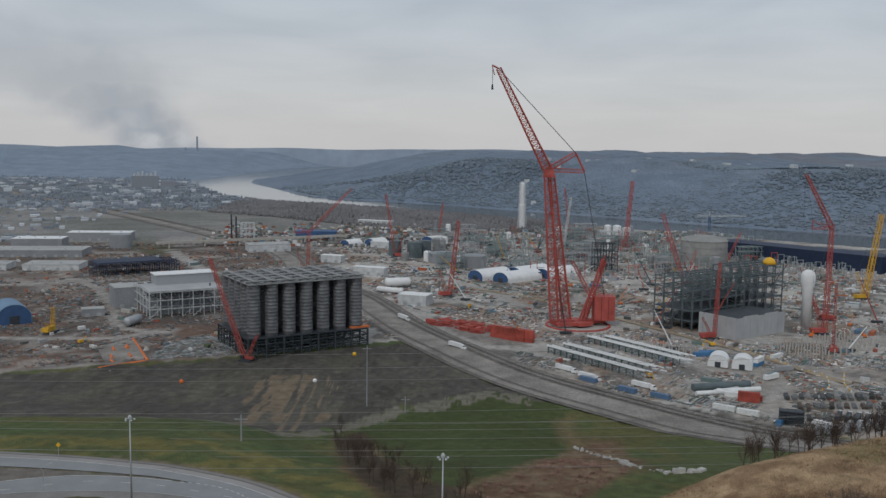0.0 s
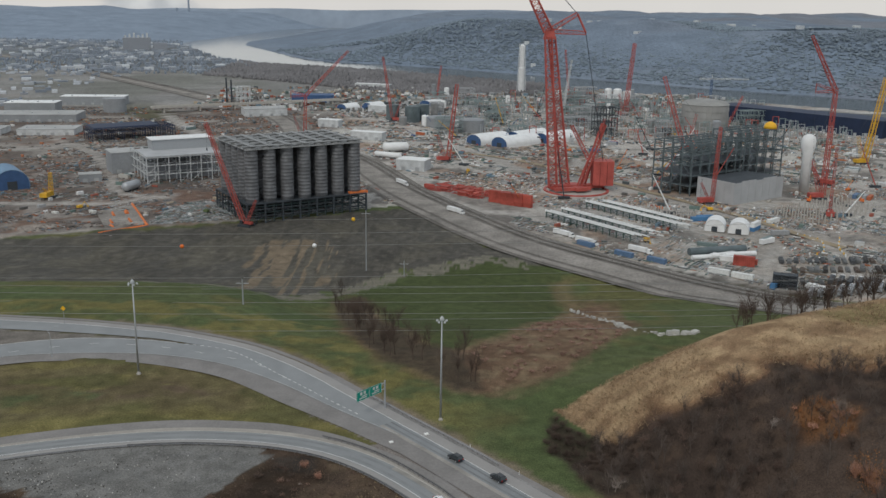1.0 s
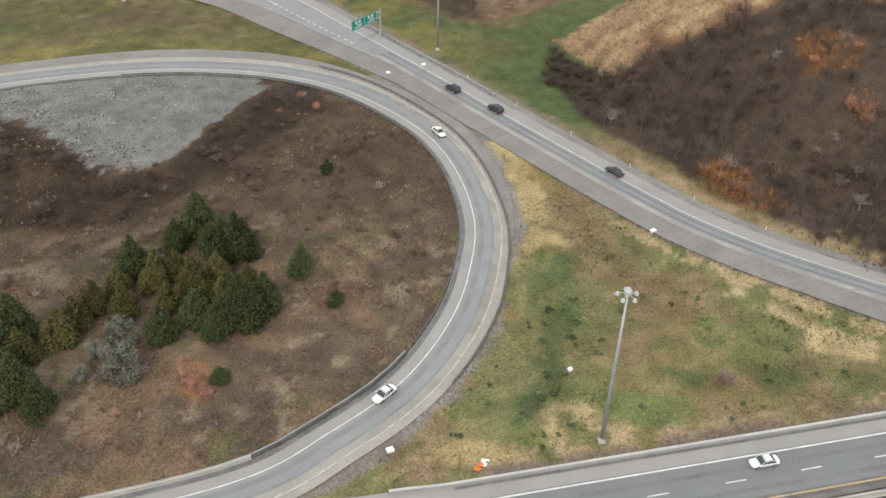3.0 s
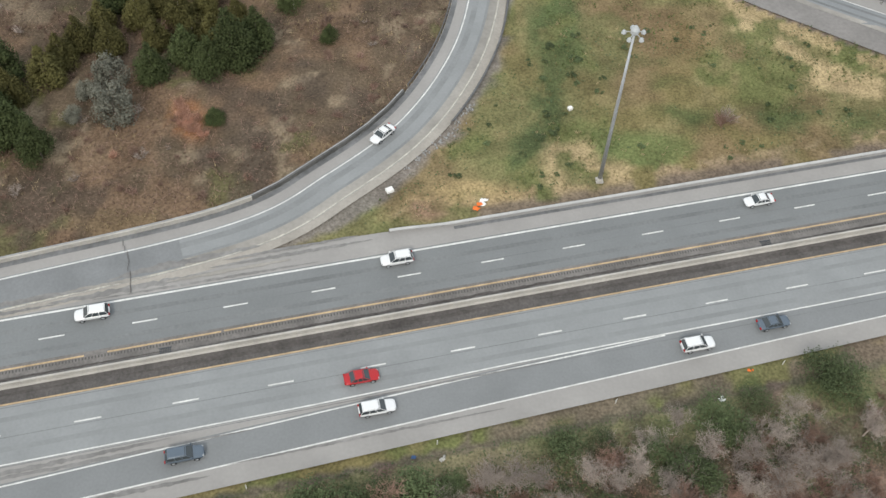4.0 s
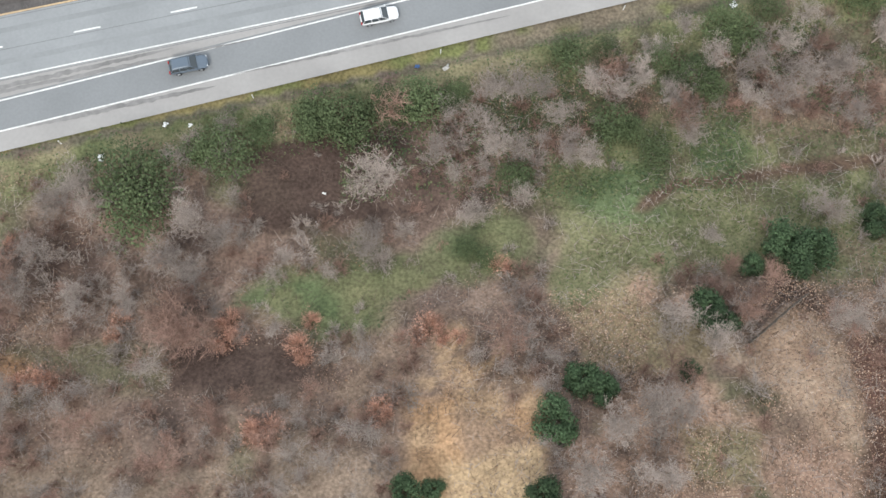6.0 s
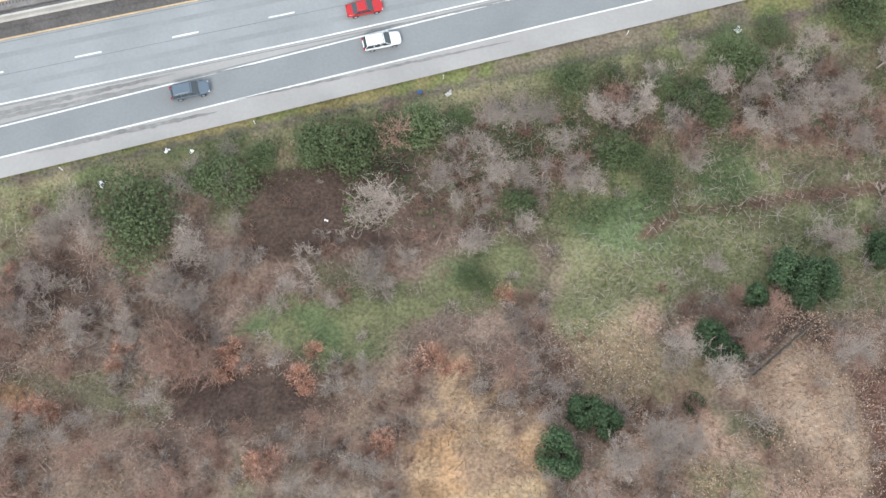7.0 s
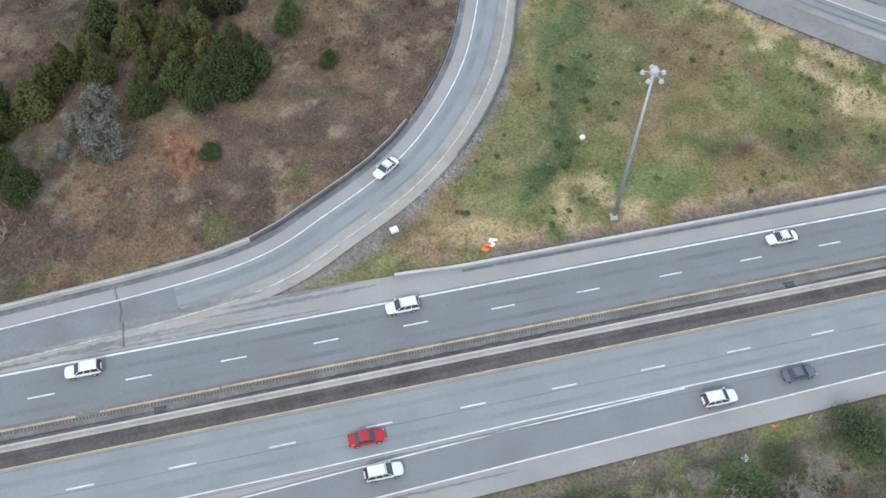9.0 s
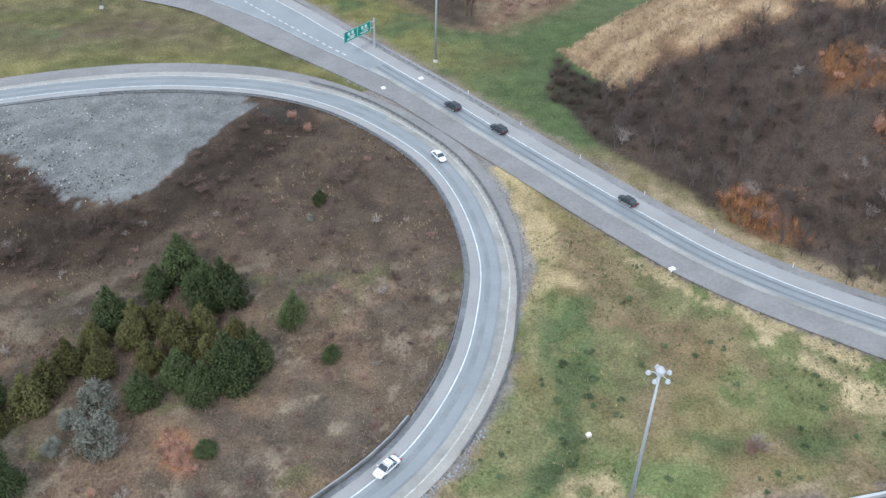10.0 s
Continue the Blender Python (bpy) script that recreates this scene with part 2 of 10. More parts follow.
M = dict(
    asphalt_mid=material("slip_lane_asphalt", (0.198, 0.207, 0.212), 0.85, var=0.10, scale=0.12, fine=0.06, fine_scale=3.0, bump=0.01, bump_scale=60),
    track_south=material("pale_wheel_track", (0.222, 0.232, 0.236), 0.85, var=0.12, scale=0.1, fine=0.06, fine_scale=2.0),
    blue_roof=material("faded_blue_sheeting", (0.15, 0.25, 0.37), 0.6, var=0.15, scale=0.1, fine=0.08),
    tank_concrete=material("grey_tank_concrete", (0.29, 0.29, 0.28), 0.9, var=0.2, scale=0.06, fine=0.1),
    faded_paint=material("faded_road_paint", (0.40, 0.405, 0.40), 0.8, var=0.25, scale=0.4, fine=0.15, fine_scale=3),
    pale_cladding=material("pale_sheeting", (0.40, 0.41, 0.42), 0.7, var=0.12, scale=0.1, fine=0.08),
    ground=material("ground_cover", (0, 0, 0), 0.95, var=0.28, scale=0.22, fine=0.42, fine_scale=2.6, bump=0.25, bump_scale=1.4, attr="cover", spec=0.1, broad=0.16),
    asphalt=material("asphalt", (0.182, 0.192, 0.196), 0.85, var=0.10, scale=0.12, fine=0.06, fine_scale=3.0, bump=0.01, bump_scale=60),
    asphalt_worn=material("asphalt_worn", (0.242, 0.253, 0.258), 0.85, var=0.10, scale=0.15, fine=0.06, fine_scale=2.5, bump=0.01, bump_scale=60),
    asphalt_dark=material("asphalt_dark", (0.10, 0.092, 0.088), 0.9, var=0.3, scale=0.3, fine=0.25, fine_scale=2.5, bump=0.01, bump_scale=60),
    shoulder=material("shoulder_concrete", (0.295, 0.285, 0.275), 0.9, var=0.12, scale=0.12, fine=0.05, fine_scale=2.0, bump=0.01, bump_scale=50),
    wheel_track=material("wheel_track", (0.168, 0.176, 0.179), 0.85, var=0.2, scale=0.1, fine=0.12, fine_scale=2.0),
    median_grey=material("median_grey", (0.165, 0.155, 0.148), 0.9, var=0.3, scale=0.25, fine=0.2, fine_scale=2.5),
    white_paint=material("white_road_paint", (0.60, 0.60, 0.585), 0.7, var=0.2, scale=0.6, fine=0.15, fine_scale=4),
    yellow_paint=material("yellow_road_paint", (0.45, 0.33, 0.20), 0.7, var=0.25, scale=0.5, fine=0.2, fine_scale=4),
    seal_soft=material("damp_median_stain", (0.082, 0.074, 0.07), 0.85, var=0.3, scale=0.3, fine=0.25, fine_scale=2.0),
    rumble=material("rumble_strip", (0.095, 0.09, 0.086), 0.9),
    concrete=material("concrete", (0.42, 0.40, 0.37), 0.9, var=0.15, scale=0.3, fine=0.12, fine_scale=3, bump=0.01, bump_scale=20),
    gravel_track=material("gravel_track", (0.235, 0.218, 0.198), 0.95, var=0.38, scale=0.06, fine=0.3, fine_scale=0.8, bump=0.05, bump_scale=4),
    gravel=material("grey_gravel", (0.30, 0.30, 0.295), 0.95, var=0.1, scale=0.2, fine=0.35, fine_scale=3.0, bump=0.15, bump_scale=3),
    galvan=material("galvanised_steel", (0.42, 0.44, 0.46), 0.55, 0.5, var=0.12, fine=0.1),
    rail_steel=material("weathered_guardrail", (0.34, 0.345, 0.35), 0.6, 0.3, var=0.2, scale=0.5, fine=0.1),
    bark_dark=material("dark_brown_bark", (0.085, 0.062, 0.05), 0.95, var=0.3, scale=0.08, fine=0.25, fine_scale=4),
    bark=material("grey_bark", (0.31, 0.262, 0.23), 0.95, var=0.2, scale=0.4, fine=0.25, fine_scale=6, rand=0.22),
    bark_red=material("red_brown_twigs", (0.275, 0.175, 0.138), 0.95, var=0.25, scale=0.3, fine=0.25, fine_scale=5, rand=0.25),
    cedar=material("cedar_needles", (0.056, 0.071, 0.029), 0.9, var=0.45, scale=1.2, fine=0.35, fine_scale=7, rand=0.3, spec=0.15),
    cedar_bronze=material("bronzed_cedar_needles", (0.092, 0.085, 0.032), 0.9, var=0.35, scale=1.0, fine=0.35, fine_scale=7, rand=0.25, spec=0.15),
    evergreen=material("evergreen_leaves", (0.048, 0.08, 0.038), 0.8, var=0.35, scale=1.0, fine=0.35, fine_scale=7, rand=0.2, island=0.35, spec=0.25),
    leaf_green=material("green_leaves", (0.08, 0.106, 0.05), 0.85, var=0.35, scale=1.0, fine=0.35, fine_scale=7, rand=0.3, island=0.3, spec=0.2),
    leaf_orange=material("orange_leaves", (0.33, 0.15, 0.06), 0.9, var=0.3, scale=0.8, fine=0.3, fine_scale=6, rand=0.2, island=0.35),
    leaf_rust=material("rust_leaves", (0.45, 0.255, 0.185), 0.9, var=0.3, scale=0.8, fine=0.3, fine_scale=6, rand=0.2, island=0.3),
    silver_shrub=material("silver_shrub", (0.175, 0.175, 0.14), 0.9, var=0.3, scale=0.8, fine=0.3, fine_scale=6, rand=0.2, island=0.2),
    crane_red=material("crane_red_paint", (0.40, 0.085, 0.07), 0.6, var=0.25, scale=0.15, fine=0.1, fine_scale=2),
    crane_yellow=material("crane_yellow_paint", (0.62, 0.36, 0.04), 0.55, var=0.15, scale=0.2),
    white_metal=material("white_sheet_metal", (0.74, 0.75, 0.75), 0.6, var=0.08, scale=0.2, fine=0.06),
    blue_metal=material("blue_sheet_metal", (0.05, 0.105, 0.225), 0.6, var=0.15, scale=0.2),
    navy=material("navy_sheet_metal", (0.018, 0.030, 0.065), 0.6, var=0.2, scale=0.1),
    silo_metal=material("silo_aluminium", (0.158, 0.163, 0.172), 0.5, 0.2, var=0.3, scale=0.2, fine=0.12, fine_scale=1.2),
    silo_roof=material("silo_roof_steel", (0.26, 0.265, 0.265), 0.6, 0.3, var=0.2, scale=0.2),
    silo_frame=material("dark_green_steelwork", (0.035, 0.055, 0.058), 0.6, 0.2, var=0.3, scale=0.2),
    dark_steel=material("dark_painted_steel", (0.055, 0.065, 0.075), 0.6, 0.2, var=0.3, scale=0.2),
    grey_steel=material("grey_steelwork", (0.115, 0.145, 0.155), 0.6, 0.1, var=0.3, scale=0.15),
    green_steel=material("green_steelwork", (0.055, 0.105, 0.092), 0.6, 0.2, var=0.2, scale=0.2),
    # paler than the near steelwork: distance haze is put into these two colours
    far_teal=material("hazed_teal_steelwork", (0.23, 0.285, 0.285), 0.6, 0.1, var=0.25, scale=0.1),
    far_grey=material("hazed_grey_steelwork", (0.36, 0.375, 0.385), 0.6, 0.1, var=0.25, scale=0.1),
    site_white=material("pale_steelwork", (0.55, 0.57, 0.58), 0.6, 0.2, var=0.2, scale=0.2),
    roof_grey=material("grey_flat_roof", (0.38, 0.385, 0.38), 0.8, var=0.15, scale=0.05, fine=0.1, fine_scale=0.5),
    wall_grey=material("grey_cladding", (0.27, 0.285, 0.30), 0.7, var=0.15, scale=0.05, fine=0.1, fine_scale=0.6),
    sign_green=material("sign_green", (0.0, 0.26, 0.20), 0.5, var=0.06),
    rust_orange=material("orange_formwork", (0.62, 0.17, 0.05), 0.7, var=0.2, scale=0.3),
    rubber=material("tyre_rubber", (0.02, 0.02, 0.02), 0.9),
    car_glass=material("car_glass", (0.04, 0.05, 0.056), 0.12, var=0, fine=0, spec=0.6),
    lamp_glass=material("lamp_lens", (0.42, 0.44, 0.45), 0.25, var=0.05),
    tail_glass=material("tail_lens", (0.35, 0.01, 0.01), 0.25, var=0.05),
    plastic_white=material("white_litter", (0.8, 0.8, 0.78), 0.6, var=0.1),
    wood=material("weathered_wood", (0.14, 0.115, 0.095), 0.9, var=0.3, fine=0.3),
    ball_orange=material("orange_marker", (0.75, 0.16, 0.03), 0.5, var=0.1),
    ball_white=material("white_marker", (0.8, 0.8, 0.8), 0.5, var=0.1),
    ball_yellow=material("yellow_marker", (0.75, 0.42, 0.03), 0.5, var=0.1),
    wire=material("power_wire", (0.30, 0.30, 0.30), 0.6, 0.5, var=0),
    gravel_brown=material("brown_gravel_shoulder", (0.218, 0.207, 0.199), 0.95, var=0.15, scale=0.15, fine=0.12, fine_scale=1.5, bump=0.03, bump_scale=6),
    stain=material("dark_road_stain_shade", (0.205, 0.20, 0.195), 0.85, var=0.3, scale=0.2, fine=0.2, fine_scale=1.2),
    riprap=material("pale_riprap", (0.40, 0.39, 0.365), 0.9, var=0.2, island=0.2),
    # greyed and lightened: distance haze is put into this colour
    woods=material("bare_woods", (0.175, 0.172, 0.178), 0.95, var=0.2, scale=0.01, fine=0.2, fine_scale=0.06, island=0.1),
    clutter=palette("site_stores", [(0.566, 0.566, 0.543), (0.295, 0.301, 0.301), (0.142, 0.147, 0.147), (0.425, 0.395, 0.354), (0.212, 0.206, 0.195), (0.496, 0.501, 0.501), (0.0826, 0.1, 0.106), (0.295, 0.248, 0.212), (0.75, 0.75, 0.75), (0.389, 0.153, 0.0826), (0.118, 0.112, 0.106), (0.378, 0.384, 0.389), (0.153, 0.236, 0.295), (0.177, 0.153, 0.136), (0.389, 0.319, 0.236), (0.33, 0.1, 0.0708), (0.236, 0.177, 0.136), (0.142, 0.201, 0.183), (0.661, 0.661, 0.649)], 0.7),
    clutter_mud=palette("muddy_stores", [(0.20, 0.165, 0.14), (0.12, 0.10, 0.09), (0.24, 0.22, 0.20), (0.36, 0.14, 0.075), (0.16, 0.135, 0.12), (0.20, 0.165, 0.14), (0.36, 0.35, 0.335), (0.09, 0.085, 0.08), (0.14, 0.12, 0.11), (0.22, 0.21, 0.20), (0.13, 0.19, 0.24), (0.18, 0.14, 0.12)], 0.8),
    stores_grey=palette("stacked_pipe", [(0.30, 0.315, 0.32), (0.18, 0.195, 0.20), (0.11, 0.16, 0.145), (0.42, 0.43, 0.43), (0.09, 0.10, 0.105), (0.22, 0.17, 0.13)], 0.6),
    # wall colours lifted by the blue-grey of distance haze
    town=palette("hazed_town_walls", [(0.27, 0.30, 0.34), (0.22, 0.25, 0.29), (0.56, 0.59, 0.62), (0.20, 0.23, 0.27), (0.26, 0.28, 0.31), (0.31, 0.34, 0.375), (0.42, 0.445, 0.48)], 0.8),
)
for key, rgb, rough in (("car_white", (0.72, 0.73, 0.74), 0.3), ("car_red", (0.42, 0.02, 0.025), 0.3), ("car_slate", (0.10, 0.13, 0.165), 0.3), ("car_black", (0.025, 0.028, 0.033), 0.28), ("car_silver", (0.45, 0.47, 0.48), 0.3)):
    M[key] = material(key + "_paint", rgb, rough, 0.1, var=0.04, fine=0.03, spec=0.5)


# ---- mesh building ----
class Build:
    """Collects faces, then becomes one mesh."""

    def __init__(self):
        self.v, self.f = [], []

    def add(self, verts, faces):
        k = len(self.v)
        self.v.extend(tuple(p) for p in verts)
        self.f.extend(tuple(i + k for i in q) for q in faces)

    def box(self, c, s, rz=0.0, taper=1.0):
        """Box with its base's middle at c, size s, turned by rz; taper shrinks the top."""
        ca, sa = math.cos(rz), math.sin(rz)
        out = []
        for z, k in ((0, 1.0), (s[2], taper)):
            for x, y in ((-1, -1), (1, -1), (1, 1), (-1, 1)):
                px, py = x * s[0] / 2 * k, y * s[1] / 2 * k
                out.append((c[0] + px * ca - py * sa, c[1] + px * sa + py * ca, c[2] + z))
        self.add(out, [(3, 2, 1, 0), (4, 5, 6, 7), (0, 1, 5, 4), (1, 2, 6, 5), (2, 3, 7, 6), (3, 0, 4, 7)])

    def tube(self, a, b, r0, r1=None, n=6, caps=True):
        r1 = r0 if r1 is None else r1
        a, b = Vector(a), Vector(b)
        d = (b - a).normalized()
        s = d.cross(Vector((0, 0, 1)) if abs(d.z) < 0.9 else Vector((1, 0, 0))).normalized()
        t = d.cross(s)
        vs = []
        for p, r in ((a, r0), (b, r1)):
            for i in range(n):
                w = 2 * math.pi * i / n
                vs.append(p + s * (r * math.cos(w)) + t * (r * math.sin(w)))
        fs = [(i, (i + 1) % n, n + (i + 1) % n, n + i) for i in range(n)]
        if caps:
            fs += [tuple(range(n - 1, -1, -1)), tuple(range(n, 2 * n))]
        self.add(vs, fs)

    def bar(self, a, b, w):
        self.tube(a, b, w * 0.7, n=4, caps=False)

    def turn(self, c, prof, n=16):
        """Surface of revolution about the upright through c; prof: (radius, height)."""
        vs = [(c[0] + r * math.cos(2 * math.pi * i / n), c[1] + r * math.sin(2 * math.pi * i / n), c[2] + z) for r, z in prof for i in range(n)]
        fs = [(j * n + i, j * n + (i + 1) % n, (j + 1) * n + (i + 1) % n, (j + 1) * n + i) for j in range(len(prof) - 1) for i in range(n)]
        fs.append(tuple(range(n - 1, -1, -1)))
        fs.append(tuple(range((len(prof) - 1) * n, len(prof) * n)))
        self.add(vs, fs)

    def ball(self, c, r, n=10):
        k = max(4, n // 2)
        self.turn((c[0], c[1], c[2]), [(max(0.02, math.sin(math.pi * j / k)) * r, -math.cos(math.pi * j / k) * r) for j in range(k + 1)], n)

    def lattice(self, a, b, w0, w1, bays, r, up=None):
        """Four-chord lattice boom from a to b, w0 wide at a and w1 at b."""
        a, b = Vector(a), Vector(b)
        d = (b - a).normalized()
        s = d.cross(Vector(up) if up else (Vector((0, 1, 0)) if abs(d.y) < 0.9 else Vector((1, 0, 0)))).normalized()
        t = d.cross(s)
        rings = []
        for i in range(bays + 1):
            k = i / bays
            w = w0 + (w1 - w0) * k
            p = a + (b - a) * k
            rings.append([p + s * (x * w / 2) + t * (y * w / 2) for x, y in ((-1, -1), (1, -1), (1, 1), (-1, 1))])
        for j in range(4):
            self.tube(rings[0][j], rings[-1][j], r, r * 0.8, 5, False)
        for i in range(bays):
            for j in range(4):
                q = (j + 1) % 4
                if i % 2:
                    self.bar(rings[i][j], rings[i + 1][q], r * 0.55)
                else:
                    self.bar(rings[i][q], rings[i + 1][j], r * 0.55)
                self.bar(rings[i + 1][j], rings[i + 1][q], r * 0.5)

    def mesh(self, name, mat, smooth=False):
        me = bpy.data.meshes.new(name)
        me.from_pydata(self.v, [], self.f)
        me.materials.append(mat)
        if smooth:
            me.polygons.foreach_set("use_smooth", [True] * len(me.polygons))
        me.update()
        return me


def quick_mesh(name, v, f, mat, smooth=False):
    """Mesh from arrays; every face has the same number of corners."""
    v, f = np.asarray(v, np.float32), np.asarray(f, np.int32)
    n, k = f.shape
    me = bpy.data.meshes.new(name)
    me.vertices.add(len(v))
    me.vertices.foreach_set("co", v.ravel())
    me.loops.add(n * k)
    me.loops.foreach_set("vertex_index", f.ravel())
    me.polygons.add(n)
    me.polygons.foreach_set("loop_start", np.arange(0, n * k, k, dtype=np.int32))
    if smooth:
        me.polygons.foreach_set("use_smooth", np.ones(n, bool))
    me.materials.append(mat)
    me.update(calc_edges=True)
    return me


def thing(name, at, label, category, group="", kind="", rz=0.0):
    ob = new(name)
    ob.empty_display_size = 0.5
    ob.matrix_basis = Matrix.Translation(at) @ Matrix.Rotation(rz, 4, "Z")
    return tagged(ob, label, category, group, kind)


def part(name, b, mat, parent, label="", smooth=False):
    ob = new(name, b.mesh(name, mat, smooth) if isinstance(b, Build) else b)
    ob.parent = parent
    return tagged(ob, label) if label else ob


def solo(name, b, mat, label, category, group="", kind="", smooth=False):
    return tagged(new(name, b.mesh(name, mat, smooth)), label, category, group, kind)


# ---- terrain ----
HW = radians(11.3)
CH, SH = math.cos(HW), math.sin(HW)


def ease(a, b, x):
    t = np.clip((x - a) / (b - a), 0, 1)
    return t * t * (3 - 2 * t)


RIVER = [(1500, 1080), (720, 1380), (430, 1610), (200, 1820), (-10, 2010), (-155, 2116), (-300, 2190), (-410, 2350), (-520, 2620), (-660, 2960), (-690, 3180), (-640, 3500), (-610, 4000), (-560, 4400), (-400, 4700)]
def river(x,y):
    best=np.full(x.shape,1e9); side=np.zeros(x.shape)
    for (ax,ay),(bx,by) in zip(RIVER[:-1],RIVER[1:]):
        dx,dy=bx-ax,by-ay
        t=np.clip(((x-ax)*dx+(y-ay)*dy)/(dx*dx+dy*dy),0,1)
        d=np.hypot(x-ax-t*dx,y-ay-t*dy)
        s=np.sign((y-ay)*dx-(x-ax)*dy)   # >0 left of travel
        m=d<best
        best=np.where(m,d,best); side=np.where(m,s,side)
    return best,side
def height(x,y):
    x=np.asarray(x,float); y=np.asarray(y,float)
    x,y=np.broadcast_arrays(x,y)
    v=-x*SH+y*CH
    w=v+(y-v)*ease(95,150,y)
    w=w-55*ease(-30,-110,x)*ease(230,300,y)*(1-ease(520,600,y))
    z=np.interp(w,[-160,-40,-2,17,25,44,50,120,200,285,330,415,470,590,630,6000],
                  [48,30,11.5,2,0,-.3,-.1,-.1,-3,-4.6,-11,-36,-41,-36.5,-35,-35])
    n=(x-22)*.73+(y-205)*.685
    l=(x-41)*.917+(y-233)*.398
    m=(x-41)*.398-(y-233)*.917
    z=z+25*(1-np.exp(-np.maximum(l-5,0)/28))*ease(-30,6,m)*ease(6,52,n)
    d,s=river(x,y)
    z=np.where(y>900,z-9*(1-ease(72,112,d)),z)
    far=np.where((s<0)&(y>1000),ease(95,640,d)*(0.72+0.28*ease(-620,150,x)),0)
    z=z+far*(81+7*np.sin(x*.004+y*.0023)+6*np.sin(x*.011-y*.007))*np.where(y>1000,1,0)
    left=ease(3000,4250,y)*(s>=0)*ease(95,420,d)
    return z+left*(66+4*np.sin(x*.0035)+19*np.exp(-((x+1620)/95)**2))


def hill_lim(l):
    """How far down the hill's face the bleached grass reaches."""
    return np.interp(l, [-2, 12, 22, 31, 40, 46, 57, 66, 120], [17, 19, 25, 30, 30, 25, 34, 42, 60])


def ground_z(x, y):
    return float(height(np.array([float(x)]), np.array([float(y)]))[0])


def uv(u, v, z=0.0):
    """Highway frame: u along it, v across."""
    return (u * CH - v * SH, u * SH + v * CH, z)


@functools.lru_cache(None)
def rnd_grid(seed):
    return np.random.RandomState(seed).rand(64, 64)


def fbm(x, y, size, seed=0, octaves=4):
    """Smooth value noise, 0..1."""
    out, amp, tot = np.zeros_like(x), 1.0, 0.0
    for o in range(octaves):
        g = rnd_grid(seed + o)
        fx, fy = x / size, y / size
        ix, iy = np.floor(fx).astype(int), np.floor(fy).astype(int)
        tx, ty = fx - ix, fy - iy
        tx, ty = tx * tx * (3 - 2 * tx), ty * ty * (3 - 2 * ty)
        a, b = g[ix % 64, iy % 64], g[(ix + 1) % 64, iy % 64]
        c, d = g[ix % 64, (iy + 1) % 64], g[(ix + 1) % 64, (iy + 1) % 64]
        out += amp * ((a * (1 - tx) + b * tx) * (1 - ty) + (c * (1 - tx) + d * tx) * ty)
        tot += amp
        amp *= 0.5
        size /= 2
    return out / tot


def inside(x, y, poly):
    r = np.zeros(x.shape, bool)
    for (ax, ay), (bx, by) in zip(poly, poly[1:] + poly[:1]):
        c = ((ay > y) != (by > y)) & (x < (bx - ax) * (y - ay) / (by - ay + 1e-9) + ax)
        r ^= c
    return r


def spline(pts, step=2.0):
    """Smooth line through a few points, as evenly spaced points."""
    p = [Vector((*q, 0)) for q in pts]
    p = [2 * p[0] - p[1]] + p + [2 * p[-1] - p[-2]]
    out = []
    for i in range(1, len(p) - 2):
        n = max(2, int((p[i + 1] - p[i]).length / step))
        for k in range(n):
            t = k / n
            a, b, c, d = p[i - 1:i + 3]
            out.append(0.5 * (2 * b + (c - a) * t + (2 * a - 5 * b + 4 * c - d) * t * t + (3 * b - a - 3 * c + d) * t ** 3))
    out.append(p[-2])
    return [(q.x, q.y) for q in out]


def offset(line, d):
    """The line moved d to its left."""
    out = []
    for i, (x, y) in enumerate(line):
        ax, ay = line[max(0, i - 1)]
        bx, by = line[min(len(line) - 1, i + 1)]
        w = math.hypot(bx - ax, by - ay)
        out.append((x - (by - ay) / w * d, y + (bx - ax) / w * d))
    return out


def ribbon(b, left, right, lift, cross=3):
    """A strip of ground cover between two lines of equal length, on the terrain."""
    k = len(b.v)
    n = len(left)
    xs, ys = [], []
    for (ax, ay), (bx, by) in zip(left, right):
        for j in range(cross + 1):
            t = j / cross
            xs.append(ax + (bx - ax) * t)
            ys.append(ay + (by - ay) * t)
    zs = height(np.array(xs), np.array(ys)) + lift
    b.v.extend(zip(xs, ys, zs.tolist()))
    m = cross + 1
    for i in range(n - 1):
        for j in range(cross):
            q = k + i * m + j
            b.f.append((q, q + 1, q + m + 1, q + m))


# the loop's inner kerb; the ramp's middle lies outside it
KERB = [(-95, 66), (-58, 76.2), (-27.7, 85.5), (-15, 94.5), (-3.8, 105.8), (4.2, 121), (8.0, 137), (9.0, 151), (6.4, 168), (1.2, 182.5), (-6.2, 193.5), (-16, 203.8), (-26.5, 210.9), (-39, 215.3), (-54, 217.2), (-66, 217), (-80, 214.8), (-94, 211), (-106.5, 206.4), (-150, 188)]
LOOP = offset(spline(KERB, 1.5), -5.7)
# the upper ramp: its north edge line (WL), which the slip road follows westwards, and the lines where the main lanes part from it
WL = spline([(135, 100), (86, 129.5), (62, 147.2), (47, 164), (28.4, 188), (9.2, 213.2), (-6.6, 233), (-24.3, 255), (-32.2, 265), (-44.7, 278.6), (-61.7, 292), (-87.3, 303.6), (-102, 307.3), (-129.7, 313.4), (-190, 321)], 2.0)
SLIP_S = spline([(-62.6, 287.2), (-85.2, 296.4), (-99.5, 299.6), (-125.9, 304), (-146.4, 306.5), (-190, 311)], 2.0)
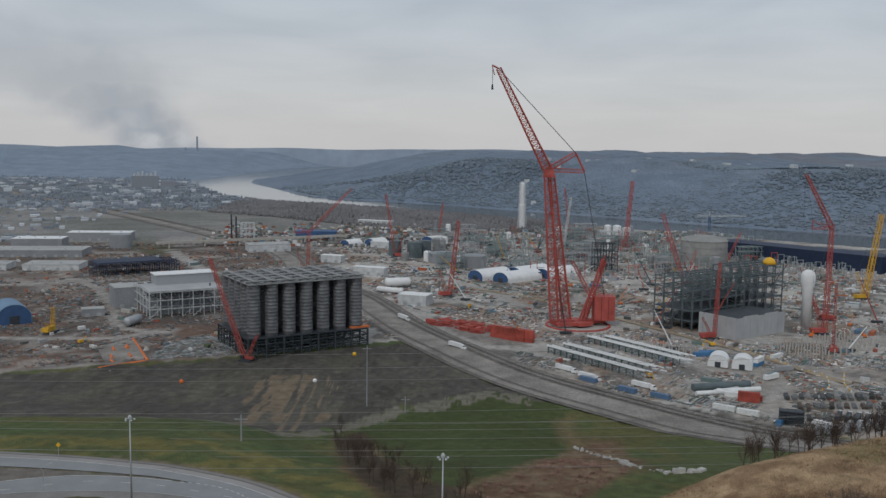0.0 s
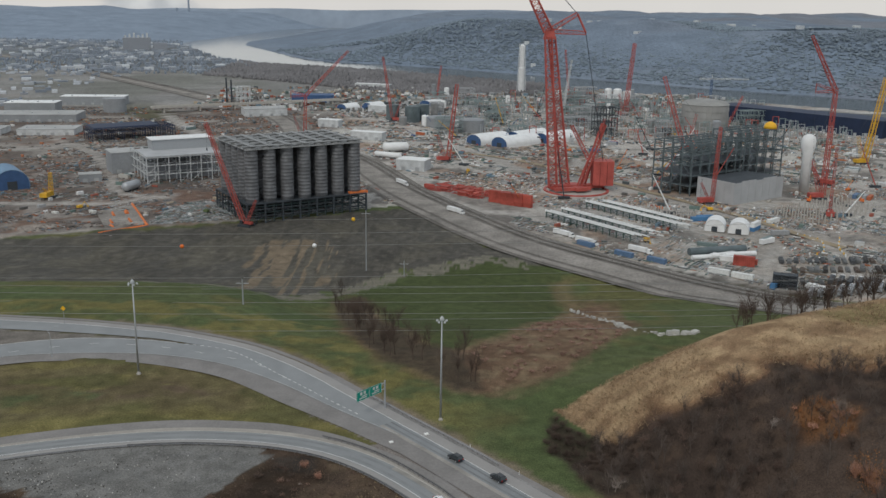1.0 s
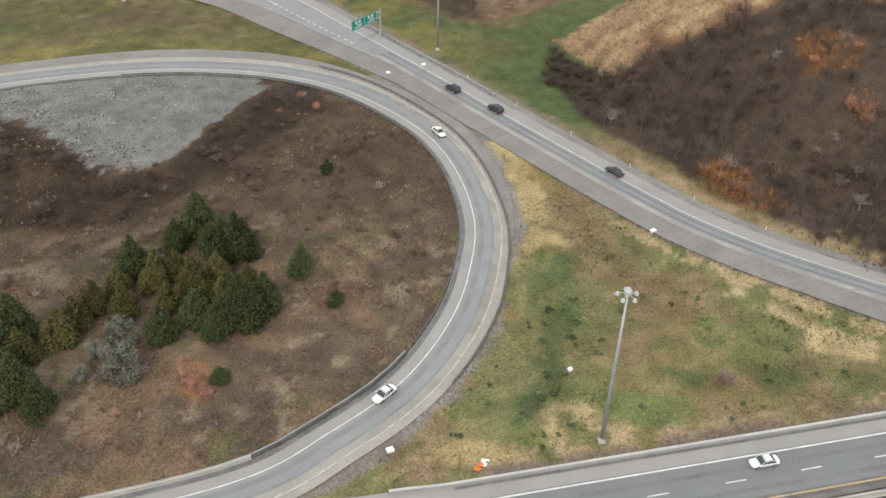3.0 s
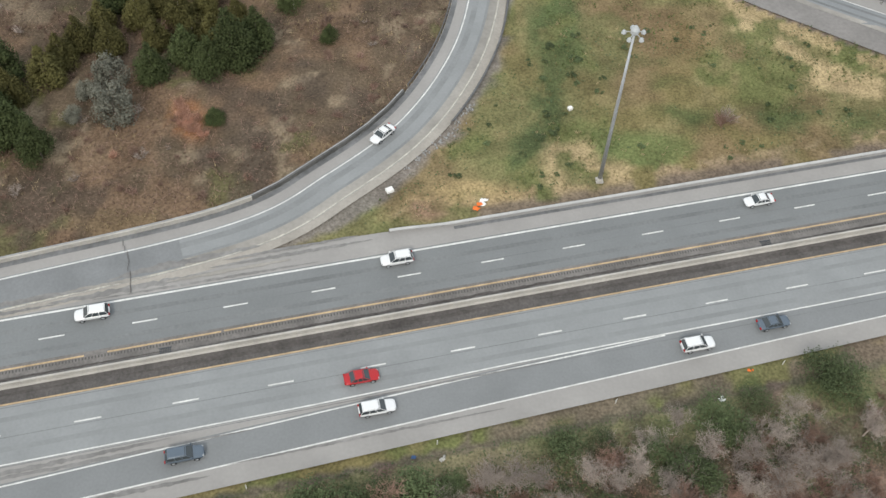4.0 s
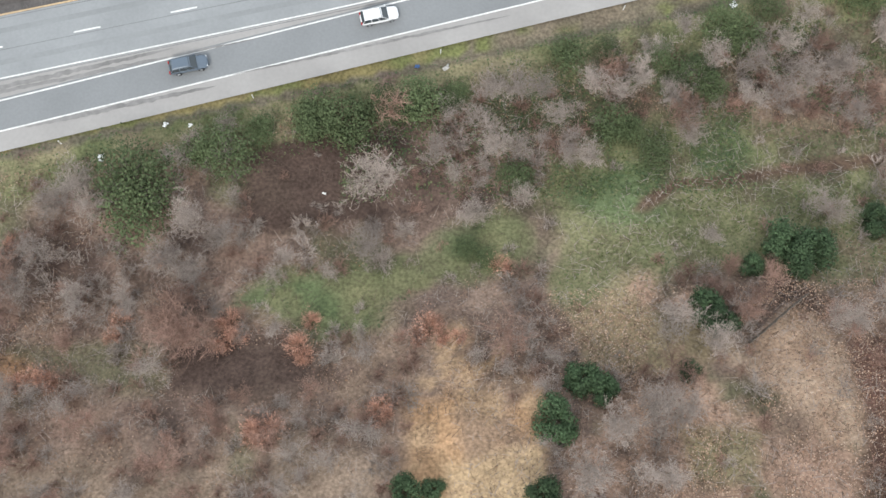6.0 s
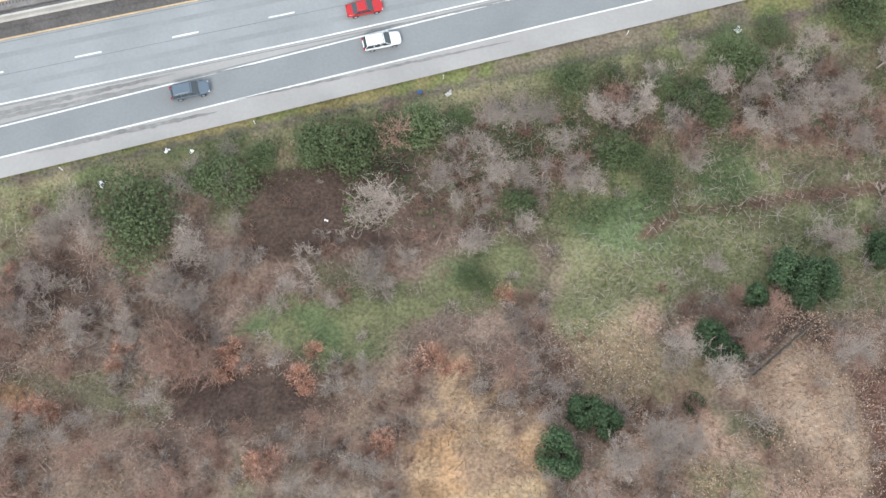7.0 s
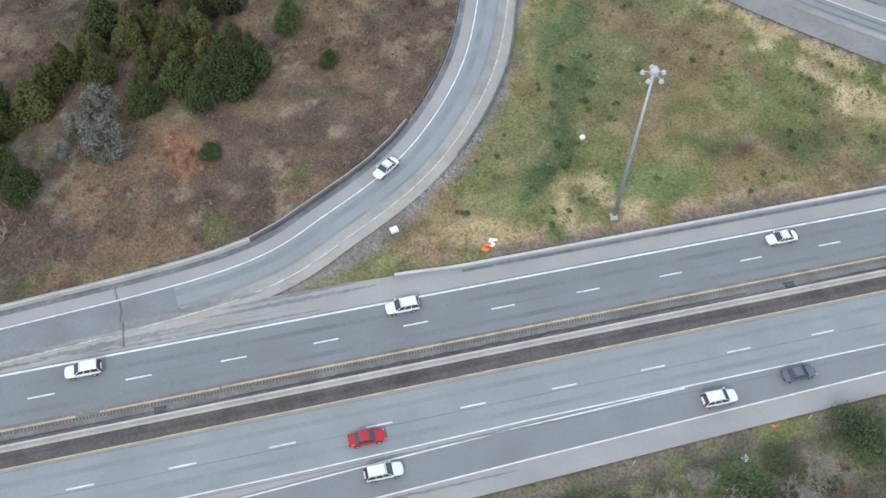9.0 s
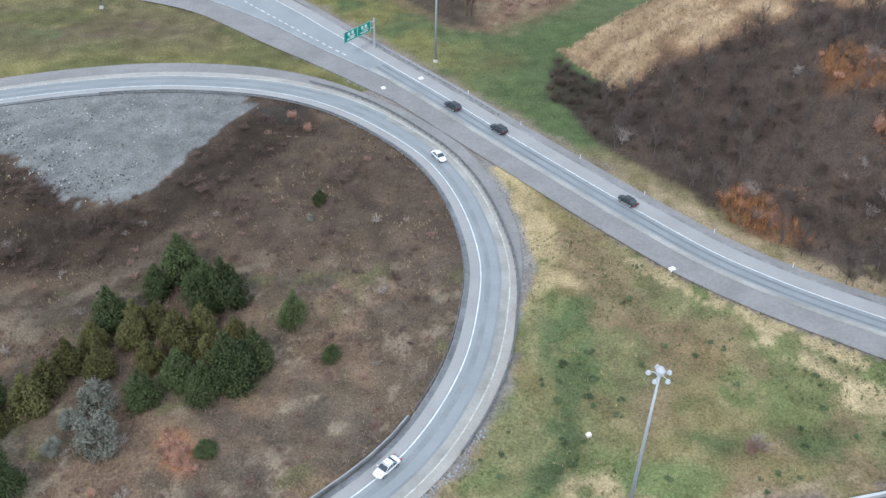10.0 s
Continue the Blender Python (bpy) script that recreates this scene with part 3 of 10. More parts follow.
MAIN_N = spline([(-16.3, 236.5), (-27.1, 248.4), (-42.8, 266.1), (-62.6, 287.2), (-82.8, 294.1), (-96.8, 296.7), (-112.5, 297.6), (-123.3, 296.0), (-139.8, 290.2), (-180, 270)], 2.0)
MAIN_S = spline([(-5.5, 223.8), (-23, 240.3), (-41.9, 259.5), (-62, 274.8), (-81.7, 281.8), (-100.4, 283.4), (-118.4, 282.3), (-135.2, 278.9), (-176, 262)], 2.0)
GRAVEL_S = spline([(-3.0, 211.5), (-22.2, 229.9), (-40, 245.5), (-59.9, 263.4), (-79.4, 272.4), (-98.4, 276.5), (-116.2, 276), (-132.5, 272.2), (-172, 254)], 2.0)
UPPER = spline([(135, 100), (86, 129.5), (62, 147.2), (47, 164), (28.4, 188), (9.2, 212.8), (-8, 231), (-25, 248), (-43, 265), (-62.3, 281), (-82, 288), (-98.5, 290.3), (-115, 290.3), (-137.5, 284.5), (-190, 262)], 2.0)
PIT = [(-150, 218), (-150, 180), (-118, 192), (-101, 195), (-89, 189), (-78, 178.7), (-66.7, 169.5), (-60.6, 168.8), (-54.5, 173.5), (-48, 189.5), (-37.5, 211), (-45, 224)]
YARD_EDGE = [(-420, 545), (-263, 566), (-140, 604), (-21, 660), (6, 652), (56, 600), (115, 533), (194, 477), (330, 395), (700, 300)]
SITE_ROAD = spline([(-1024, 2319), (-839, 2097), (-655, 1855), (-506, 1653), (-385, 1489), (-295, 1362), (-221, 1250), (-165, 1130), (-120, 960), (-62, 853), (-8, 700), (52, 584), (112, 517), (178, 461), (320, 370)], 6)
# lanes kept clear across the site, with their half widths
LANES = [(spline(p, 5), w) for p, w in (
    ([(-394, 1042), (-384, 983), (-360, 938), (-325, 898), (-295, 846), (-263, 773), (-232, 698), (-191, 679)], 5.5),
    ([(-300, 655), (-261, 656), (-224, 658), (-206, 678)], 6), ([(-460, 880), (-399, 894), (-367, 909), (-345, 925)], 5),
    ([(-330, 1190), (-319, 1168), (-243, 1009), (-199, 975), (-155, 959)], 9), ([(-75, 920), (-60, 880), (-44, 824), (-19, 784), (7, 708), (34, 651), (71, 635), (84, 621), (121, 645)], 8),
    ([(121, 645), (156, 629), (181, 596), (217, 585), (209, 533), (190, 500)], 9), ([(130, 780), (151, 745), (170, 715), (194, 671), (216, 631), (235, 609), (257, 586), (256, 556), (254, 531), (240, 510)], 6),
    ([(-40, 947), (9, 969), (50, 903), (87, 803), (108, 780), (160, 760), (190, 770)], 7), ([(240, 510), (290, 470), (340, 430)], 10))]


def lane_distance(x, y):
    """Distance beyond the edge of the nearest lane."""
    return np.min([np.hypot(x - a, y - b) - w for line, w in LANES for a, b in line[::2]], axis=0)
SLIP = spline([(-190, 316), (-148.6, 311.7), (-127.8, 308.8), (-100.7, 303.6), (-86, 300), (-66, 293.5), (-50, 281), (-36, 264.5), (-24, 250)], 3)
GORE = [tuple(p) for p in MAIN_N[30::3]] + [tuple(p) for p in SLIP_S[::-3]]

# the wood on the hillside begins along this line above the upper ramp
HILL_FOOT = [(37.5, 205.7), (42.5, 192), (48, 184.8), (58.5, 172.9), (61.9, 162.1), (66.3, 156.5), (70.6, 151.6), (78.3, 141.4), (86.9, 131.4), (135, 106), (220, 120), (200, 290), (60, 300), (36, 240)]
ORANGE_PATCHES = [[(63.2, 171.6), (70.4, 174.2), (76.1, 164.6), (77.8, 155.5), (69.6, 155.5), (63.2, 162.2)], [(91.3, 205.3), (98.9, 207.6), (105.4, 199.5), (100.3, 189), (91.9, 194.1)]]


# ---- ground: one sheet to the horizon ----
def steps(stops):
    """Coordinates from stop to stop: (start, spacing), ... , (end, _)."""
    out = []
    for (a, s0), (b, s1) in zip(stops[:-1], stops[1:]):
        x, n = a, max(1, round(2 * (b - a) / (s0 + s1)))
        out += [a + (b - a) * ((i / n) * (2 * s0 + (s1 - s0) * i / n) / (s0 + s1)) for i in range(n)]
    return np.array(out + [stops[-1][0]])


def build_ground():
    gx = steps([(-2700, 70), (-420, 11), (-130, 2.0), (-75, 0.9), (75, 0.9), (130, 1.8), (420, 10), (2700, 70)])
    gy = steps([(-170, 6), (-15, 0.75), (56, 0.75), (105, 1.1), (280, 1.8), (700, 5.5), (1500, 13), (4880, 60)])
    X, Y = np.meshgrid(gx, gy)
    Z = height(X, Y)
    v = -X * SH + Y * CH
    near = Y < 600
    # small unevenness of the open ground, none under the roads
    road = np.full(X.shape, 1e9)
    for line, half in ((LOOP[::4], 8.0), (offset(WL, 3)[::4], 9.5), (UPPER[::4], 9.0), (SLIP[::2], 7.0)):
        for x, y in line:
            road = np.minimum(road, np.hypot(X - x, Y - y) - half)
    road = np.where((v > 40) & (v < 86), -1, road)
    rough = ease(0, 12, road) * ease(0, 5, np.abs(v - 63) - 23)
    Z = Z + np.where(near, (fbm(X, Y, 22, 3) - 0.5) * 2.6 * rough + (fbm(X, Y, 5, 9, 3) - 0.5) * 0.7 * rough, 0)
    Z = Z - np.where(road < 0, 0.06, 0)
    haul = np.min([np.hypot(X - x, Y - y) for x, y in offset(SITE_ROAD, -4)], axis=0)
    Z = Z - 0.35 * ease(26, 19, haul)
    rd, rs_ = river(X, Y)
    Z = Z + np.where((rs_ < 0) & (Y > 1000), (fbm(X, Y, 480, 55, 5) - 0.5) * 60 * ease(200, 800, rd), 0)
    wx = X + (fbm(X, Y, 14, 21) - 0.5) * 11
    wy = Y + (fbm(X, Y, 14, 31) - 0.5) * 11
    n1, n2, n3 = fbm(X, Y, 26, 41), fbm(X, Y, 9, 51), fbm(X, Y, 4, 61, 3)
    C = np.zeros((*X.shape, 3))

    def lay(mask, rgb, amount=1.0):
        k = (np.clip(mask * 1.0, 0, 1) * amount)[..., None]
        C[:] = C * (1 - k) + np.array(rgb) * k

    def soft(poly, amp=7.0, size=11, n=7):
        # a region with a ragged, feathered edge
        r = np.zeros(X.shape)
        px, py = [p[0] for p in poly], [p[1] for p in poly]
        i0, i1 = np.searchsorted(gx, (min(px) - amp, max(px) + amp))
        j0, j1 = np.searchsorted(gy, (min(py) - amp, max(py) + amp))
        x, y = X[j0:j1, i0:i1], Y[j0:j1, i0:i1]
        for k in range(n):
            r[j0:j1, i0:i1] += inside(x + (fbm(x, y, size, 200 + 7 * k) - 0.5) * 2 * amp, y + (fbm(x, y, size, 300 + 7 * k) - 0.5) * 2 * amp, poly)
        return r / n

    lay(X > -1e9, (0.37, 0.345, 0.318))
    # site yard: mud, stone and puddled tracks
    yard = (Y > 380)
    big = fbm(X, Y, 90, 71)
    lay(yard * ease(0.46, 0.6, big), (0.40, 0.385, 0.355))
    lay(yard * ease(0.50, 0.60, fbm(X, Y, 60, 81)), (0.215, 0.195, 0.178), 0.9)
    lay(yard * ease(0.52, 0.62, fbm(X, Y, 45, 91)), (0.275, 0.205, 0.16), 0.9)
    lay(yard * ease(0.58, 0.68, fbm(X, Y, 30, 95)), (0.37, 0.355, 0.33), 0.9)
    lay(yard * ease(0.58, 0.66, fbm(X, Y, 24, 97)), (0.125, 0.115, 0.107), 0.8)
    lay(yard * ease(-110, -170, X) * (Y < 1260), (0.165, 0.145, 0.13), 0.88)
    lay(yard * ease(-110, -170, X) * ease(0.40, 0.52, fbm(X, Y, 36, 99)) * (Y < 1260), (0.125, 0.102, 0.09), 0.85)
    lay(yard * ease(-110, -170, X) * ease(0.54, 0.62, fbm(X, Y, 22, 93)) * (Y < 1260), (0.20, 0.125, 0.09), 0.6)
    lay(yard * ease(-110, -170, X) * ease(0.56, 0.64, fbm(X, Y, 28, 94)) * (Y < 1260), (0.30, 0.28, 0.255), 0.8)
    # far yard lightened, with haze put into the ground colour
    lay(yard * ease(900, 1060, Y) * (X > -60) * ease(0.36, 0.5, fbm(X, Y, 20, 98)), (0.44, 0.425, 0.40), 0.7)
    # grass bank and fields beyond the bridge
    lay(soft([(-560, 1560), (-453, 1451), (-350, 1266), (-300, 1135), (-337, 1130), (-434, 1270), (-640, 1500)], 14, 40), (0.098, 0.095, 0.058), 0.9)
    lay(soft([(-330, 1900), (-205, 1720), (-60, 1640), (100, 1560), (-60, 1480), (-200, 1440), (-320, 1520)], 30, 60), (0.125, 0.108, 0.092), 0.9)
    site = (Y > 480) & (Y < 1250) & (np.abs(X) < 520)
    lane = np.full(X.shape, 1e9)
    lane[site] = lane_distance(X[site], Y[site])
    lay(ease(2.5, -2.5, lane), (0.335, 0.318, 0.295), 0.95)
    mud = soft([(-420, 548), (-263, 572), (-150, 606), (-125, 640), (-150, 760), (-330, 820), (-480, 800)], 8, 30) * ease(0, 5, lane)
    lay(mud, (0.125, 0.108, 0.098), 0.92)
    lay(mud * ease(0.46, 0.58, fbm(X, Y, 26, 101)), (0.105, 0.085, 0.076), 0.85)
    lay(mud * ease(0.52, 0.6, fbm(X, Y, 20, 103)), (0.18, 0.11, 0.08), 0.65)
    lay(mud * ease(0.58, 0.66, fbm(X, Y, 16, 107)), (0.27, 0.25, 0.23), 0.8)
    # winter woods and the hills over the river, haze mixed into their blue-grey
    d, s = river(X, Y)
    lay(((s > 0) & (X < 60)) * ease(1180, 1350, Y), (0.225, 0.225, 0.22), 0.8)
    lay(((s > 0) & (X < 60) & (Y > 1200)) * ease(0.5, 0.6, fbm(X, Y, 120, 16)), (0.165, 0.168, 0.15), 0.8)
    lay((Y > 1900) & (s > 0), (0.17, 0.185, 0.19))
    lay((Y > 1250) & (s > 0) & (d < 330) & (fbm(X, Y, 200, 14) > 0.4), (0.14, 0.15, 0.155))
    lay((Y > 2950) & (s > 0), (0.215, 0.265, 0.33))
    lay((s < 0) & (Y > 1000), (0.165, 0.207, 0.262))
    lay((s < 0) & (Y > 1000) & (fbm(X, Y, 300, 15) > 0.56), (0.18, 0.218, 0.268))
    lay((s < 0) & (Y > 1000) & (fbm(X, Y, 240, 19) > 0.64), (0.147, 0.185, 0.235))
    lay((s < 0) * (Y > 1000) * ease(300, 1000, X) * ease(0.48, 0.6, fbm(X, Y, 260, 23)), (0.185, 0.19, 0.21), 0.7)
    # slope in front of the highway, leaf litter and bleached grass
    w = v
    south = w < 45
    lay(south, (0.175, 0.125, 0.10))
    lay(south * ease(0.46, 0.6, n1), (0.215, 0.148, 0.112), 0.8)
    lay(south * ease(0.5, 0.62, fbm(X, Y, 13, 111)), (0.165, 0.115, 0.092), 0.8)
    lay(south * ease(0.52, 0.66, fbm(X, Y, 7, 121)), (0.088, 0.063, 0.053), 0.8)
    lay(south * ease(0.55, 0.68, fbm(X, Y, 3, 123, 3)), (0.28, 0.205, 0.16), 0.6)
    lay(south * ease(0.56, 0.68, fbm(X, Y, 10, 125)), (0.098, 0.105, 0.056), 0.75)
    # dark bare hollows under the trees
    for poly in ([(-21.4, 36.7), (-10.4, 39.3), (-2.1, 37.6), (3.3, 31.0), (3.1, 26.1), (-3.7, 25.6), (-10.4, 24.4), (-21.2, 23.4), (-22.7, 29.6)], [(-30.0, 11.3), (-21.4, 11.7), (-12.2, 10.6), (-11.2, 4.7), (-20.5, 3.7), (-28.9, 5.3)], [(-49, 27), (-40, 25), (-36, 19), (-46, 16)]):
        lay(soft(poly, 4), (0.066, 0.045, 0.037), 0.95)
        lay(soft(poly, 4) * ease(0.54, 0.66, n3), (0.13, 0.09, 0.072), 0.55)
    # grassy strips
    strip = soft([(-23.4, 15.2), (-18.3, 18.8), (-9, 19.1), (0.3, 19.9), (3.1, 24), (9.9, 25.9), (13.9, 25), (13.4, 19.4), (2.8, 17.7), (-3.7, 14.5), (-5, 11.3), (-12.7, 12.2), (-18.1, 14.4)], 3.5)
    lay(strip * south, (0.13, 0.135, 0.07), 0.9)
    lay(strip * ease(0.40, 0.56, n2), (0.088, 0.118, 0.056), 0.85)
    lay(strip * ease(0.56, 0.68, n3), (0.165, 0.16, 0.085), 0.7)
    meadow = soft([(14.2, 29.4), (20.1, 35.6), (27.2, 37.6), (38.4, 38.1), (47.3, 36.3), (66, 33), (62, 15), (45.3, 15.3), (41.3, 18.2), (35, 18.4), (28.8, 18.7), (25.5, 14.7), (15.3, 13.8), (14.6, 17.9), (17, 22)], 5)
    lay(meadow * south, (0.15, 0.155, 0.08), 0.88)
    lay(meadow * ease(0.44, 0.58, n2), (0.185, 0.18, 0.098), 0.7)
    lay(meadow * ease(0.54, 0.64, fbm(X, Y, 10, 131)), (0.175, 0.135, 0.095), 0.8)
    lay(meadow * ease(0.58, 0.68, fbm(X, Y, 5, 135)), (0.13, 0.105, 0.075), 0.7)
    lay(soft([(20, 31), (29.8, 35.3), (38.4, 37.3), (60, 34.5), (60, 31.6), (45.9, 31.6), (36.7, 30), (30.6, 29.9), (27, 28.2), (31.3, 25.1), (22.6, 23.6), (18, 27)], 4) * ease(0.34, 0.5, n2), (0.098, 0.135, 0.066), 0.85)
    lay(soft([(60, 32.9), (45.9, 31.8), (36.8, 30.6), (30.7, 30.1), (26.2, 27.4), (25.3, 25.3), (27.3, 25.6), (31.2, 28.9), (37.3, 29.2), (45.6, 30.1), (60, 30.9)], 0.9, 5), (0.115, 0.075, 0.055), 0.95)
    under = south * soft([(12, 36), (24, 38), (40, 42), (62, 46), (62, 54), (30, 47), (8, 42)], 5)
    lay(under, (0.105, 0.092, 0.062), 0.7)
    lay(under * ease(0.38, 0.54, n2), (0.078, 0.10, 0.05), 0.85)
    lay(soft([(-49.1, 11.3), (-36, 11.9), (-29.6, 9.6), (-28.9, 5.6), (-34.8, 5.8), (-41.9, 8.4), (-48.6, 8.9)], 2.5), (0.145, 0.135, 0.08), 0.8)
    lay(soft([(-49.4, 11), (-45, 9.3), (-41, 6.6), (-48.1, 5.6)], 1.5, 5), (0.36, 0.195, 0.105), 0.7)
    # sandy orange soil and leaf drifts
    lay(soft([(-12.6, 9.6), (-3.7, 11.9), (1.3, 10.4), (-0.1, 4.3), (-1.4, -0.4), (-9.7, -0.2), (-12.3, 4.6)], 4) * ease(0.36, 0.52, n3), (0.30, 0.215, 0.155), 0.75)
    lay(soft([(-46, -0.3), (-27.2, -0.9), (-20.1, 0.7), (-9.2, 0.3), (-3.2, -3.3), (-3.2, -18), (-60, -18)], 4) * ease(0.3, 0.5, n2), (0.275, 0.205, 0.15), 0.8)
    orange = soft([(3.3, 14.1), (8.3, 12.8), (9.8, 8.4), (13, 3.8), (11.8, -2), (9, -12), (-2.5, -12), (-1.7, 3.7), (-0.1, 8.8)], 3)
    lay(orange * ease(0.25, 0.42, n2), (0.40, 0.245, 0.135), 0.9)
    lay(orange * ease(0.52, 0.64, fbm(X, Y, 5, 133)), (0.25, 0.175, 0.125), 0.75)
    lay(orange * ease(0.56, 0.66, fbm(X, Y, 3, 137, 3)), (0.46, 0.315, 0.19), 0.7)
    lay(soft([(2, -2.9), (7.8, -1.9), (11.9, -0.9), (10.2, -12), (1.5, -12)], 2, 5), (0.47, 0.335, 0.20), 0.85)
    leaves = soft([(20, 14.8), (24.3, 18.2), (29.2, 17.2), (32.5, 14.9), (33.5, 8.7), (27, 5.8), (18.8, 6.8), (15.7, 11.5)], 3.5)
    lay(leaves * ease(0.28, 0.46, n3), (0.40, 0.265, 0.195), 0.85)
    lay(leaves * ease(0.52, 0.64, n2), (0.24, 0.205, 0.115), 0.7)
    rusty = soft([(28.3, 6.4), (37.4, 3), (38.7, -2), (43.4, -2.9), (42, -16), (16, -16), (14, -2), (20, 4), (25.3, 4.4)], 4)
    lay(rusty * ease(0.30, 0.48, n3), (0.37, 0.245, 0.18), 0.9)
    lay(rusty * ease(0.52, 0.64, fbm(X, Y, 6, 139)), (0.235, 0.165, 0.125), 0.75)
    lay(soft([(25.8, -0.2), (33.6, -0.4), (31.7, -5.9), (25.9, -5.2)], 2), (0.18, 0.17, 0.09), 0.75)
    cream = soft([(41, 13.4), (43.7, 11), (45.3, 7.6), (44, -2.4), (39.4, -1.7), (37.4, 3), (32.5, 6.9), (34.2, 8.7)], 1.2, 5)
    lay(cream, (0.46, 0.34, 0.245), 0.95)
    lay(cream * ease(0.46, 0.6, fbm(X * 1.6, Y * 0.7, 3, 143, 3)), (0.36, 0.245, 0.17), 0.7)
    lay(soft([(45.6, 9), (62, 9), (62, -14), (42.5, -14), (43.4, -2.9)], 1.5, 6), (0.155, 0.085, 0.068), 0.85)
    lay(((w > 38.5) & (w < 45.5)) * ease(0.24, 0.42, n3), (0.155, 0.152, 0.082), 0.9)
    lay(((w > 39) & (w < 45.5)) * ease(0.48, 0.62, n3), (0.115, 0.128, 0.062), 0.85)
    lay(((w > 39) & (w < 45.5)) * ease(0.5, 0.62, n2), (0.215, 0.185, 0.115), 0.7)
    lay((w > 44.0) & (w < 46.0), (0.10, 0.085, 0.072), 0.7)
    # inside the loop: brown brush
    mid = (w >= 45) & (Y < 330) & (X < 170)
    lay(mid, (0.155, 0.147, 0.07))
    loop_in = inside(X, Y, [(-160, 72)] + LOOP[::3] + [(-160, 204)]) & (w > 70)
    lay(loop_in, (0.112, 0.084, 0.058))
    lay(loop_in & (n1 > 0.52), (0.135, 0.094, 0.064))
    lay(loop_in & (n2 > 0.58), (0.120, 0.108, 0.056))
    lay(loop_in & (n3 > 0.66), (0.21, 0.165, 0.115))
    path_line = spline([(-90, 126), (-76, 131.5), (-62, 138.6), (-49, 152.2), (-40, 165)], 2)
    pd = np.min([np.hypot(wx * 0.3 + X * 0.7 - a, wy * 0.3 + Y * 0.7 - b) for a, b in path_line], axis=0)
    lay(loop_in & (pd < 1.6), (0.25, 0.20, 0.145))
    lay(loop_in * ease(0.5, 0.62, fbm(X, Y, 12, 141)), (0.19, 0.125, 0.082), 0.7)
    lay(loop_in * ease(0.54, 0.66, fbm(X, Y, 8, 151)), (0.085, 0.066, 0.052), 0.7)
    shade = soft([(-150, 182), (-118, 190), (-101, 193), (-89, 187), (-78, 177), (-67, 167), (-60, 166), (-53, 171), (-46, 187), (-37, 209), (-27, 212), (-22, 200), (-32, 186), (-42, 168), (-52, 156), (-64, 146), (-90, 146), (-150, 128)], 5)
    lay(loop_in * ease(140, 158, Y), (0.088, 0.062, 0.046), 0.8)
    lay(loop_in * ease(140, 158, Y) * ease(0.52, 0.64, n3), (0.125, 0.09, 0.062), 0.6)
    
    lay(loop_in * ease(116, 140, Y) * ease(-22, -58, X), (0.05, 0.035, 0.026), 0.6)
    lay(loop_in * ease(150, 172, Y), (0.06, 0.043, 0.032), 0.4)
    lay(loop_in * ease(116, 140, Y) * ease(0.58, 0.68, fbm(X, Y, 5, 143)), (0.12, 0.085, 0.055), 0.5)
    # shade of the thicket round the pit, put into the ground colour
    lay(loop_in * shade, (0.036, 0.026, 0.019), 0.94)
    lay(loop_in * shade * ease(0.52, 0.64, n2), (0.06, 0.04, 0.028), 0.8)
    pit = loop_in & inside(X + (n3 - 0.5) * 5, Y + (n3 - 0.5) * 5, PIT)
    lay(pit, (0.165, 0.162, 0.154))
    lay(pit * ease(0.54, 0.64, fbm(X, Y, 3, 221, 3)), (0.132, 0.13, 0.122), 0.4)
    lay(pit * ease(0.6, 0.7, fbm(X, Y, 2, 225, 2)), (0.20, 0.20, 0.197), 0.4)
    lay(loop_in * soft([(-39, 108), (-35, 108), (-31, 101), (-33, 98), (-38, 102)], 3, 3) * ease(0.4, 0.55, n3), (0.30, 0.14, 0.07), 0.75)
    lay(loop_in * soft([(-84, 202), (-72, 202), (-70, 196), (-82, 196)], 2, 5), (0.13, 0.13, 0.125), 0.6)
    lay(loop_in * soft([(-36, 211), (-26, 211), (-25, 203), (-35, 203)], 2, 5), (0.05, 0.042, 0.036), 0.85)
    # grass between the ramps
    tri = mid & ~loop_in
    lay(tri * ease(0.42, 0.6, n1), (0.175, 0.145, 0.068), 0.9)
    lay(tri * ease(0.44, 0.58, n2), (0.128, 0.143, 0.058), 0.85)
    lay(tri * ease(0.56, 0.7, n3), (0.22, 0.185, 0.095), 0.7)
    lay(tri * ease(0.55, 0.68, fbm(X, Y, 16, 161)), (0.205, 0.145, 0.085), 0.7)
    lay(tri * soft([(22, 148), (31, 146), (31, 129), (29.8, 117), (26.7, 111.8), (25.3, 106.7), (23.6, 99), (15, 92.5), (12, 94.3), (20, 103), (21, 123)], 4) * ease(0.36, 0.56, n3), (0.078, 0.108, 0.046), 0.8)
    lay(tri * soft([(22, 112), (25.3, 106.7), (23.6, 99.1), (15, 93.2), (13.3, 94.3), (20, 103)], 2, 3) * ease(0.38, 0.56, n3), (0.062, 0.078, 0.036), 0.75)
    lay(tri * soft([(33, 134), (46.6, 132.6), (52.6, 121.7), (45, 113), (38.6, 114.6), (34.6, 124.5)], 5) * ease(0.3, 0.5, n2), (0.20, 0.145, 0.075), 0.85)
    lay(tri * soft([(40, 106.6), (47.5, 106), (62.8, 107), (77, 104), (76, 100.5), (61.6, 101), (45.6, 100)], 4) * ease(0.3, 0.48, n2), (0.082, 0.108, 0.045), 0.85)
    lay(tri * soft([(30, 101), (39, 100.5), (46, 98), (39, 92.5), (29, 94.5)], 3) * ease(0.25, 0.45, n3), (0.125, 0.155, 0.062), 0.85)
